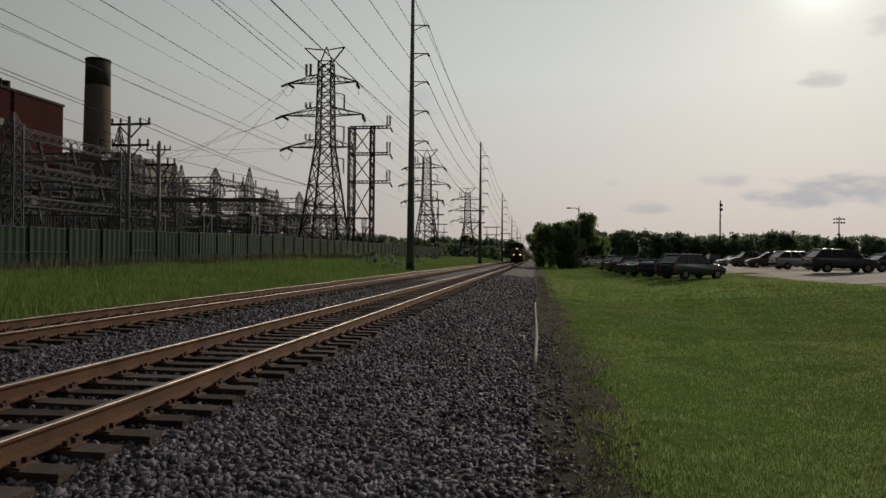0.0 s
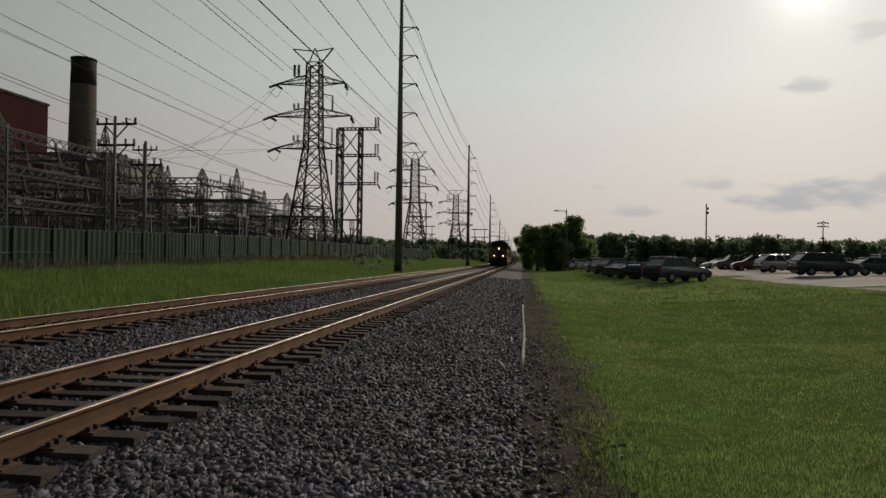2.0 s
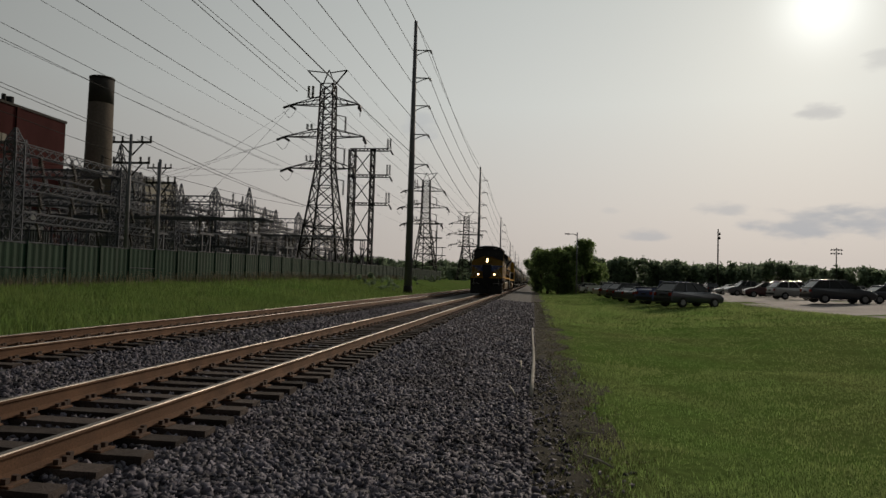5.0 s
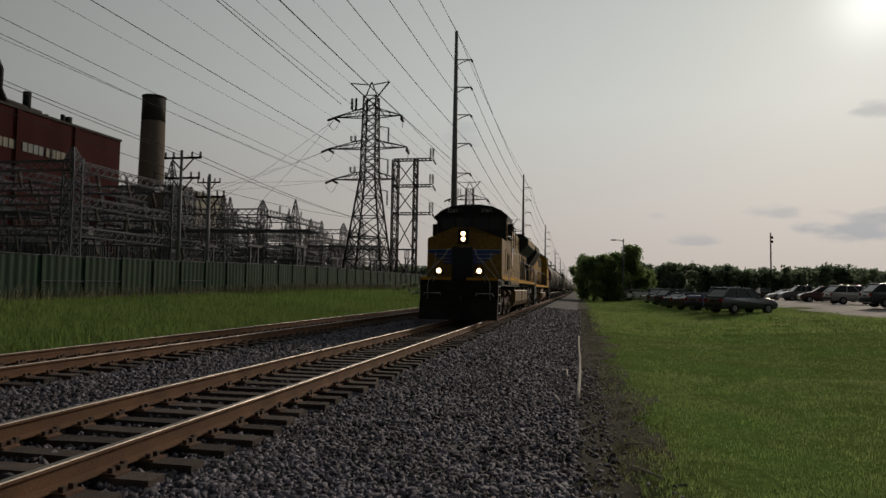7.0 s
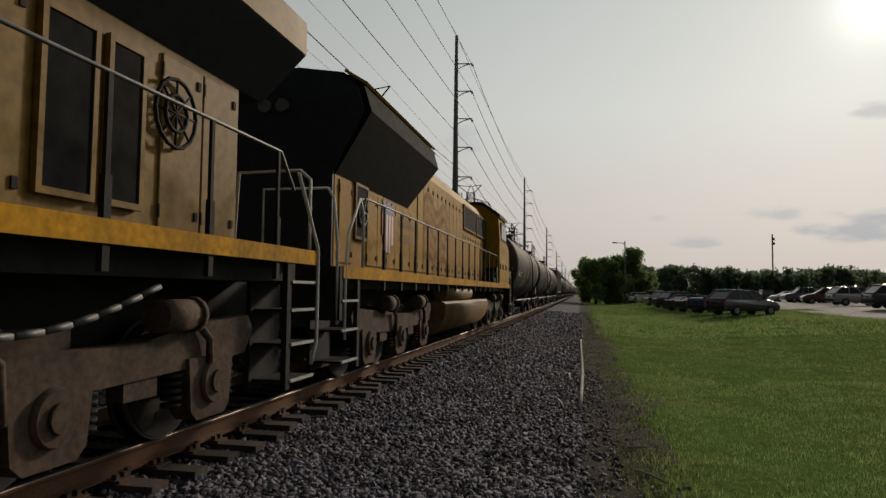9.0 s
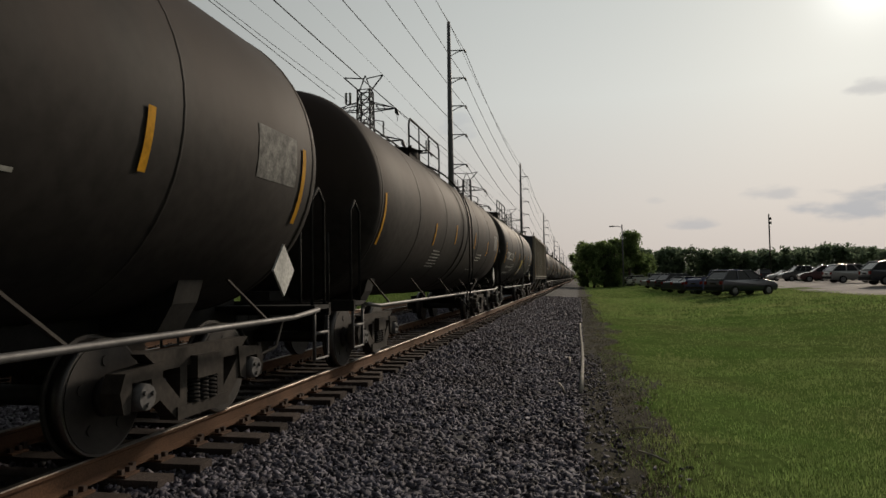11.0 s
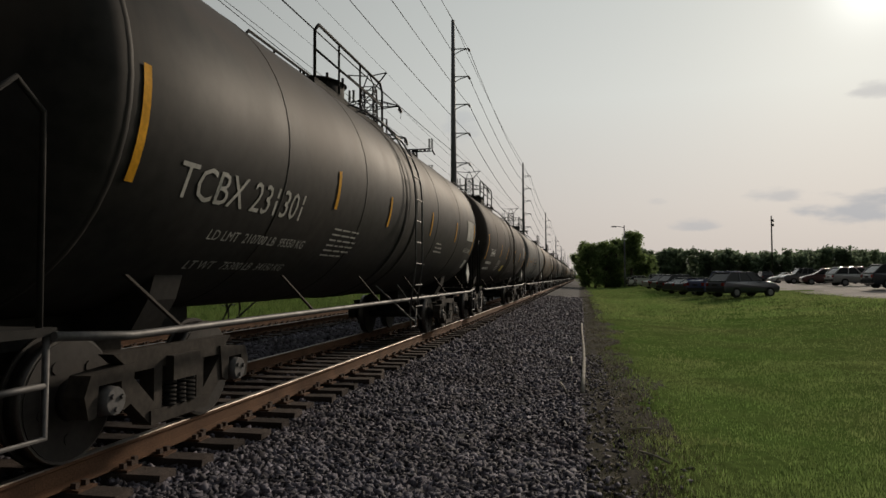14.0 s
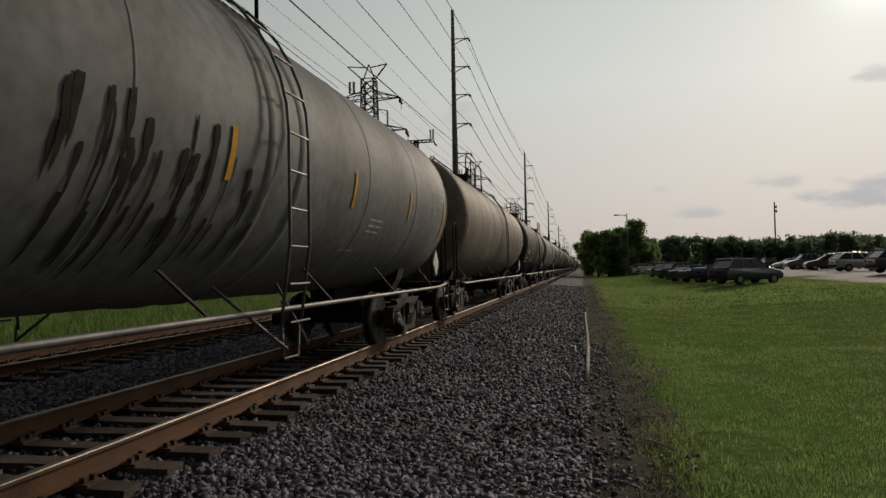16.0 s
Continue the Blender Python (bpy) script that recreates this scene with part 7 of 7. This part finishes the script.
def bus_run(x, y, n, z, along):
    """Tubular bus on a row of post insulators with steel stands."""
    t = thing("bus_support", "row of substation bus bars on insulator posts and steel stands", "electrical bus", pose(x, y, float(ground_z(x, y)) - 0.1), group="substation bus supports")
    dx, dy = (0, 5.5) if along == "y" else (5.5, 0)
    for k in range(n):
        p = Vector((dx * k, dy * k, 0))
        st = bmesh.new()
        for o in (-0.9, 0.9):
            ox, oy = (o, 0) if along == "y" else (0, o)
            bar(st, p + Vector((ox, oy, 0)), p + Vector((ox, oy, z - 1.6)), 0.09)
        ox, oy = (1.6, 0) if along == "y" else (0, 1.6)
        bar(st, p + Vector((-ox, -oy, z - 1.6)), p + Vector((ox, oy, z - 1.6)), 0.1)
        bar(st, p + Vector((-ox * .55, -oy * .55, 0.5)), p + Vector((ox * .55, oy * .55, z - 1.7)), 0.045)
        s = part("stand", st, M["galv"], t)
        for q in (-0.9, 0, 0.9):
            i = insulator(bmesh.new(), p + Vector((ox * q, oy * q, z - 1.55)), p + Vector((ox * q, oy * q, z)), 0.12)
            part("post_insulator", i, M["insul"], s)
    b = bmesh.new()
    for q in (-0.9, 0, 0.9):
        ox, oy = (1.6 * q, 0) if along == "y" else (0, 1.6 * q)
        bar(b, (ox - dx * .3, oy - dy * .3, z + 0.06), (ox + dx * (n - .7), oy + dy * (n - .7), z + 0.06), 0.06)
    part("bus_bar", b, M["galv"], t)


for k in range(22):
    bus_run(rg.uniform(-82, -40), rg.uniform(62, 160), rg.randint(3, 5), rg.uniform(4.2, 7.2), "y" if rg.random() < 0.6 else "x")


def transformer(x, y, s):
    t = thing("transformer", "grey oil-filled power transformer with cooling fins", "transformer", pose(x, y, float(ground_z(x, y)) - 0.1), group="power transformers")
    b = box(bmesh.new(), -2 * s, 2 * s, -1.3 * s, 1.3 * s, 0.3, 3.6 * s)
    bevel(b, 0.08)
    part("tank", b, M["grey_metal"], t)
    for k in range(8):
        part("fin", box(bmesh.new(), 2 * s, 2.7 * s, -1.2 * s + k * 0.33 * s, -1.1 * s + k * 0.33 * s, 0.6, 3.2 * s), M["grey_metal"], t)
    part("conservator", cyl(bmesh.new(), (-1.5 * s, 0.5, 4.6 * s), (1.5 * s, 0.5, 4.6 * s), 0.45 * s, n=14), M["grey_metal"], t)
    for q in (-1, 0, 1):
        part("bushing", insulator(bmesh.new(), (q * 1.1 * s, -0.5, 3.6 * s), (q * 1.3 * s, -0.8, 6.2 * s), 0.16), M["insul"], t)


for p in ((-60, 72, 1.2), (-62, 92, 1.2), (-58, 112, 1.1), (-75, 82, 1.3), (-50, 132, 1.0)):
    transformer(*p)
# slack lines down from the tower into the substation, and between the poles
T1 = TOWERS[1]
for (e, z), q in zip(((-6.3, 29), (-7.2, 24), (-6.4, 19), (-6.3, 29), (-7.2, 24), (-6.4, 19)), ((-58, 96, 13), (-57, 80, 12), (-58, 64, 11), (-69, 130, 15), (-70, 104, 15), (-85, 92, 18))):
    wire((T1[0] + e, T1[1], z), q, 0.6, 0.022)
for z in (14.6, 14.3, 12.6):
    wire((-38.4 + (z - 14) * 2, 60, z), (-34.5, 104, 12.5), 0.5, 0.028)
    wire((-38.4, 60, z), (-36, 8, z + 2), 0.5, 0.024)
for z in (31.6,):
    wire((-34.3, -45, z), (-38.6, 105, z), 0.2, 0.045)
for e in (-40, -42.5):
    wire((e, 4, 21.5), (e + 1, 105, 19.5), 0.8, 0.024)

# ---- car park, lamps, trees ----
M.update(
    tyre=mat("tyre", (0.02, 0.02, 0.02), 0.85),
    rim=mat("rim", (0.3, 0.3, 0.31), 0.4, metal=0.6),
    lens_red=mat("tail_lens", (0.25, 0.015, 0.012), 0.25),
    car_glass=glass_mat("car_glass", (0.018, 0.02, 0.022), 0.04),
)
PAINT = {n: mat("paint_" + n, c, 0.3, vary=0.08, scale=1, fine=6, metal=m, coat=1.0) for n, c, m in (
    ("black", (0.025, 0.028, 0.04), 0.1), ("charcoal", (0.035, 0.041, 0.062), 0.2), ("navy", (0.03, 0.05, 0.17), 0.2), ("silver", (0.42, 0.42, 0.41), 0.4),
    ("white", (0.72, 0.72, 0.70), 0.0), ("maroon", (0.10, 0.03, 0.032), 0.2), ("grey", (0.14, 0.145, 0.15), 0.3), ("tan", (0.30, 0.26, 0.21), 0.3))}

lot_bm = bmesh.new()
lx = [15.6, 16.6, 18, 19.5, 21.5, 23.5, 30, 40, 80, 140]
rows_ = []
for k in range(60):
    y = 22 + k * 2.6
    edge = 0.5 * math.sin(y * 0.23) + 0.3 * math.sin(y * 0.71) + (0.0 if y > 30 else (30 - y) * 0.5)
    rows_.append([lot_bm.verts.new((x + (edge if i == 0 else 0), y, float(ground_z(x, y)) + 0.035)) for i, x in enumerate(lx)])
for a, b in zip(rows_, rows_[1:]):
    for i in range(len(lx) - 1):
        lot_bm.faces.new((a[i], a[i + 1], b[i + 1], b[i]))
tagged(link_mesh("car_park", lot_bm, M["asphalt"]), "pale gravel car park beyond the lawn", "car park", kind="structure")


def parked_car(kind, paint, x, y, yaw, label):
    """Length along x, nose at +x. Cross-sections lofted along the length."""
    t = thing("parked_car", label, "car", pose(x, y, float(ground_z(x, y)) + 0.03, 0, 0, yaw), group="cars in the car park")
    # stations: x, belt height, roof height (or None), half width
    S = {
        "suv": dict(L=4.7, W=0.94, hood=1.08, belt=1.14, roof=1.73, cab=(-2.25, -1.65, 0.25, 1.15), rear=1.12),
        "sedan": dict(L=4.75, W=0.91, hood=0.95, belt=0.98, roof=1.45, cab=(-1.75, -1.0, 0.45, 1.25), rear=1.02),
        "pickup": dict(L=5.6, W=0.98, hood=1.18, belt=1.22, roof=1.86, cab=(-0.65, -0.45, 0.95, 1.55), rear=1.2),
        "van": dict(L=4.95, W=0.98, hood=1.12, belt=1.15, roof=1.8, cab=(-2.42, -2.2, 0.85, 1.65), rear=1.15),
    }[kind]
    L, W = S["L"], S["W"]
    prof = [(-L / 2, 0.42), (-L / 2 - 0.02, 0.75), (-L / 2 + 0.05, S["rear"]), (S["cab"][0], S["belt"]), (S["cab"][3], S["belt"] - 0.02), (L / 2 - 0.35, S["hood"] - 0.12), (L / 2 - 0.03, S["hood"] - 0.32), (L / 2, 0.55), (L / 2 - 0.08, 0.3), (-L / 2 + 0.1, 0.3)]
    bm = bmesh.new()
    va = [[bm.verts.new((px, s * W * (1.0 if 0.4 < pz < 1.0 else 0.93), pz)) for px, pz in prof] for s in (-1, 1)]
    n = len(prof)
    bm.faces.new(va[0]), bm.faces.new(va[1][::-1])
    for i in range(n):
        j = (i + 1) % n
        bm.faces.new((va[0][j], va[0][i], va[1][i], va[1][j]))
    bmesh.ops.recalc_face_normals(bm, faces=bm.faces)
    bevel(bm, 0.13, 3)
    body = part("body", bm, paint, t, smooth=True)
    c0, c1, c2, c3 = S["cab"]
    b, r = S["belt"] - 0.03, S["roof"]
    gh = bmesh.new()
    lo = [(c0, -W * .92), (c3, -W * .92), (c3, W * .92), (c0, W * .92)]
    hi = [(c1, -W * .76), (c2, -W * .76), (c2, W * .76), (c1, W * .76)]
    A = [gh.verts.new((p[0], p[1], b)) for p in lo]
    B = [gh.verts.new((p[0], p[1], r - 0.06)) for p in hi]
    gh.faces.new(A[::-1]), gh.faces.new(B)
    for i in range(4):
        gh.faces.new((A[i], A[(i + 1) % 4], B[(i + 1) % 4], B[i]))
    part("glasshouse", gh, M["car_glass"], t, "dark window glass")
    rf = bmesh.new()
    box(rf, c1 - 0.08, c2 + 0.06, -W * .78, W * .78, r - 0.075, r)
    bevel(rf, 0.035, 3)
    part("roof", rf, paint, t)
    pl = bmesh.new()
    for s in (-1, 1):
        for f in (0.0, 0.36, 0.68, 1.0):
            x0, x1 = c0 + (c3 - c0) * f, c1 + (c2 - c1) * f
            cyl(pl, (x0, s * W * .925, b), (x1, s * W * .765, r - 0.05), 0.045, n=4)
    part("pillar_frame", pl, paint, t)
    for s in (-1, 1):
        for wx in (-L * 0.29, L * 0.31):
            ty = bmesh.new()
            cyl(ty, (wx, s * (W - 0.2), 0.34), (wx, s * (W + 0.01), 0.34), 0.345, n=20)
            w = part("wheel", ty, M["tyre"], t)
            ri = bmesh.new()
            cyl(ri, (wx, s * (W + 0.01), 0.34), (wx, s * (W + 0.025), 0.34), 0.21, 0.17, n=14)
            part("rim", ri, M["rim"], w)
        tl = bmesh.new()
        box(tl, -L / 2 - 0.03, -L / 2 + 0.1, *sorted((s * W * 0.68, s * W * 0.93)), 0.78, 1.0)
        part("tail_light", tl, M["lens_red"], t)
        hl = bmesh.new()
        box(hl, L / 2 - 0.18, L / 2 + 0.0, *sorted((s * W * 0.6, s * W * 0.92)), 0.62, 0.75)
        part("headlight", hl, M["rim"], t)
        mi = bmesh.new()
        box(mi, c3 - 0.35, c3 - 0.2, *sorted((s * W, s * (W + 0.2))), b, b + 0.15)
        part("mirror", mi, paint, t)
    bp = bmesh.new()
    box(bp, -L / 2 - 0.05, -L / 2 + 0.02, -W * .9, W * .9, 0.42, 0.62)
    box(bp, -L / 2 - 0.045, -L / 2 - 0.03, -0.25, 0.25, 0.78, 0.9)
    part("rear_bumper", bp, M["tyre"] if kind != "sedan" else paint, t)
    if kind == "pickup":
        for s in (-1, 1):
            bd = box(bmesh.new(), -L / 2, c0, *sorted((s * W * 0.86, s * W * 0.95)), 1.15, 1.28)
            part("bed_rail", bd, paint, t)
    return t


r2 = random.Random(9)
ROW = [("suv", "charcoal", 10.9, 50.0, 30), ("pickup", "navy", 10.8, 55.6, 33), ("sedan", "black", 10.0, 60.5, 32), ("sedan", "charcoal", 9.8, 66.0, 31), ("suv", "black", 9.9, 71.5, 30), ("sedan", "grey", 9.8, 77, 30),
       ("suv", "charcoal", 10.2, 83, 28), ("sedan", "silver", 10.0, 89, 28), ("pickup", "white", 10.6, 104, 8), ("suv", "white", 9.8, 116, 8), ("sedan", "white", 7.0, 124, 8), ("pickup", "white", 10.2, 131, 6), ("sedan", "silver", 9.5, 140, 6)]
ROW += [("sedan", "white", 27.5, 100, 185), ("pickup", "grey", 26.6, 89, 180), ("suv", "maroon", 25.4, 79, 176), ("suv", "silver", 24.6, 68.5, 8), ("suv", "black", 22.4, 54.0, 6), ("sedan", "charcoal", 28.0, 58, 4), ("van", "black", 33, 64, 0), ("suv", "tan", 30.4, 75, 4), ("sedan", "white", 36, 73, 2), ("pickup", "silver", 33.5, 88, 5), ("suv", "white", 29.5, 96, 4)]
ROW += [("suv", "charcoal", 26.5 + 3.1 * k, 118 + 2.5 * k, 90) if k % 2 else ("sedan", "silver", 24 + 3.3 * k, 128 + 2.0 * k, 92) for k in range(10)]
ROW += [("suv", "black" if k % 3 else "white", 46 + 5.5 * k, 104 + 3 * k, 5) for k in range(9)]
WORDS = {"suv": "sport utility car", "sedan": "sedan", "pickup": "pickup truck", "van": "van"}
for k, c, x, y, a in ROW:
    parked_car(k, PAINT[c], x, y, a + r2.uniform(-3, 3), f"{c} {WORDS[k]} parked at the edge of the lot")


def lamp_post(x, y, h):
    t = thing("street_lamp", "tall grey car park lamp post with one arm", "street lamp", pose(x, y, float(ground_z(x, y)) - 0.1))
    part("post", cyl(bmesh.new(), (0, 0, 0), (0, 0, h), 0.14, 0.09, n=10), M["pole_steel"], t)
    part("arm", pipe(bmesh.new(), [(0, 0, h - 0.5), (-0.6, 0, h - 0.25), (-1.5, 0, h - 0.25)], 0.06, 6), M["pole_steel"], t)
    part("luminaire", bevel(box(bmesh.new(), -2.1, -1.3, -0.18, 0.18, h - 0.34, h - 0.14), 0.04), M["dark_steel"], t)


lamp_post(7.3, 119, 10.6)


def siren_pole(x, y, h, arms):
    t = thing("utility_pole", "distant dark wooden pole with fittings at the top", "utility pole", pose(x, y, float(ground_z(x, y)) - 0.1), group="distant poles by the car park")
    part("shaft", cyl(bmesh.new(), (0, 0, 0), (0, 0, h), 0.22, 0.17, n=8), M["pole_dark"], t)
    if arms:
        for z in (h - 0.6, h - 1.9):
            ca_ = part("cross_arm", box(bmesh.new(), -1.8, 1.8, -0.08, 0.08, z - 0.08, z + 0.08), M["pole_dark"], t)
            for q in (-1.7, -0.7, 0.7, 1.7):
                part("floodlight", bevel(box(bmesh.new(), q - 0.28, q + 0.28, -0.3, 0.1, z - 0.5, z - 0.1), 0.06), M["pole_dark"], ca_)
    else:
        for z in (h - 1.4, h - 2.6):
            part("loudhailer", cyl(bmesh.new(), (-0.1, 0, z), (0.55, 0, z + 0.1), 0.2, 0.42, n=12), M["pole_dark"], t)


siren_pole(51.3, 200, 17.6, False)
siren_pole(107.3, 260, 16.6, True)


def leaves(centres, radii, n, size, seed):
    """Leaf quads in uneven clumps."""
    rng = np.random.default_rng(seed)
    C, R = np.asarray(centres, float), np.asarray(radii, float)
    w = R ** 2
    k = rng.choice(len(C), n, p=w / w.sum())
    d = rng.normal(0, 1, (n, 3))
    d /= np.linalg.norm(d, axis=1)[:, None]
    rad = R[k] * rng.uniform(0.45, 1.0, n) ** 0.6 * (1 + rng.normal(0, 0.34, n))
    P = C[k] + d * rad[:, None] * np.array([1, 1, 0.85])
    u = rng.normal(0, 1, (n, 3))
    u /= np.linalg.norm(u, axis=1)[:, None]
    v = np.cross(u, rng.normal(0, 1, (n, 3)))
    v /= np.linalg.norm(v, axis=1)[:, None]
    s = (size * rng.uniform(0.5, 1.3, n))[:, None]
    V = np.stack([P - u * s, P + v * s * 0.6, P + u * s, P - v * s * 0.6], 1).reshape(-1, 3)
    F = np.arange(4 * n).reshape(n, 4)
    return V, F


def tree(x, y, h, spread, seed, label, n=5200, bare=0.2):
    r = random.Random(seed)
    g = float(ground_z(x, y))
    t = thing("tree", label, "tree", pose(x, y, g), group="trees beside the lot")
    bm = bmesh.new()
    pipe(bm, [(0, 0, -0.2), (0.1, 0.05, h * 0.3), (r.uniform(-.3, .3), 0, h * 0.6), (r.uniform(-.4, .4), 0, h * 0.85)], 0.06 * spread, 8)
    for v in bm.verts:
        k = max(0.15, 1 - v.co.z / h)
        v.co.x *= 0.4 + k
        v.co.y *= 0.4 + k
    trunk = part("trunk", bm, M["bark"], t)
    cs, rs = [], []
    for k in range(20):
        a, q = r.uniform(0, 6.28), r.uniform(0.15, 1.1)
        z = h * (bare + (0.93 - bare) * r.random() ** 0.8)
        rr = spread * 0.62 * q * (1 - 0.55 * abs(z / h - 0.5))
        c = (rr * math.cos(a), rr * math.sin(a), z)
        cs.append(c), rs.append(spread * r.uniform(0.18, 0.36))
        lb = bmesh.new()
        pipe(lb, [(0, 0, z * 0.55), (c[0] * 0.5, c[1] * 0.5, z * 0.8), c], 0.05, 5)
        part("limb", lb, M["bark"], t)
    V, F = leaves(cs, rs, n, 0.18, seed)
    bulk("crown", V, F, M["leaf"], "", "", "", parent=t)
    return t


for i, (x, y, h, s, b) in enumerate(((2.4, 118, 8.0, 3.0, 0.03), (4.2, 120, 8.3, 3.2, 0.03), (1.4, 126, 8.2, 2.8, 0.03), (6.0, 121, 7.0, 2.8, 0.03), (8.6, 124, 10.2, 3.2, 0.34), (7.0, 127, 8.6, 2.6, 0.2), (3.4, 131, 8.6, 3.2, 0.03), (10.6, 128, 5.4, 2.6, 0.03), (12.6, 134, 5.0, 2.8, 0.03), (0.2, 150, 7.0, 2.8, 0.03), (0.8, 210, 7.0, 3.4, 0.03))):
    tree(x, y, h, s, 100 + i, "dense green tree at the edge of the lawn" if b < 0.2 else "loose-crowned green tree above the bushes", 8500, b)


def woods(name, x0, x1, y0, y1, h, n, seed, label, size=0.55):
    rng = np.random.default_rng(seed)
    m = int((x1 - x0) / 0.8)
    X = rng.uniform(x0, x1, m)
    Y = rng.uniform(y0, y1, m)
    H = h * (0.80 + 0.10 * np.sin(X * 0.05) * np.sin(X * 0.021 + 1) + 0.06 * np.sin(X * 0.31) + rng.uniform(-.06, .10, m))
    H = H * (1 + 0.28 * smooth_step(170, 330, X))
    C, R = [], []
    for a, b, c in zip(X, Y, H):
        g = float(ground_z(a, b))
        for q in (0.12, 0.35, 0.6, 0.84):
            C.append((a + rng.uniform(-1.6, 1.6), b + rng.uniform(-1, 1), g + c * q))
            R.append(c * rng.uniform(0.12, 0.21))
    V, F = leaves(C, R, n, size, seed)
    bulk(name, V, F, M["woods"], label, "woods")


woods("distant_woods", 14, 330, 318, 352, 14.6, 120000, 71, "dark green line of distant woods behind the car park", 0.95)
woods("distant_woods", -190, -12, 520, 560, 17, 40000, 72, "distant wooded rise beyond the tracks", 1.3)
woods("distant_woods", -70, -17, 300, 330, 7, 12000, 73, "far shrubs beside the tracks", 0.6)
woods("trackside_shrubs", -22, -16, 78, 84, 2.0, 900, 74, "small dark shrubs on the bank", 0.12)
woods("trackside_shrubs", -25.5, -20, 84, 160, 1.6, 5000, 75, "low dark scrub below the fence", 0.14)


def motions():
    for ob, s in MOVERS:
        walk(ob, [(0.0, pose(TRACK, 6.9 + s + SPEED * 8, RAIL_Z)), (16.0, pose(TRACK, 6.9 + s - SPEED * 8, RAIL_Z))])
    turn = SPEED / FPS
    for w, y, r in ROLLERS:
        walk(w, [(k / FPS, pose(0, y, r, math.degrees(turn / r) * k)) for k in range(16 * FPS + 1)])


motions()
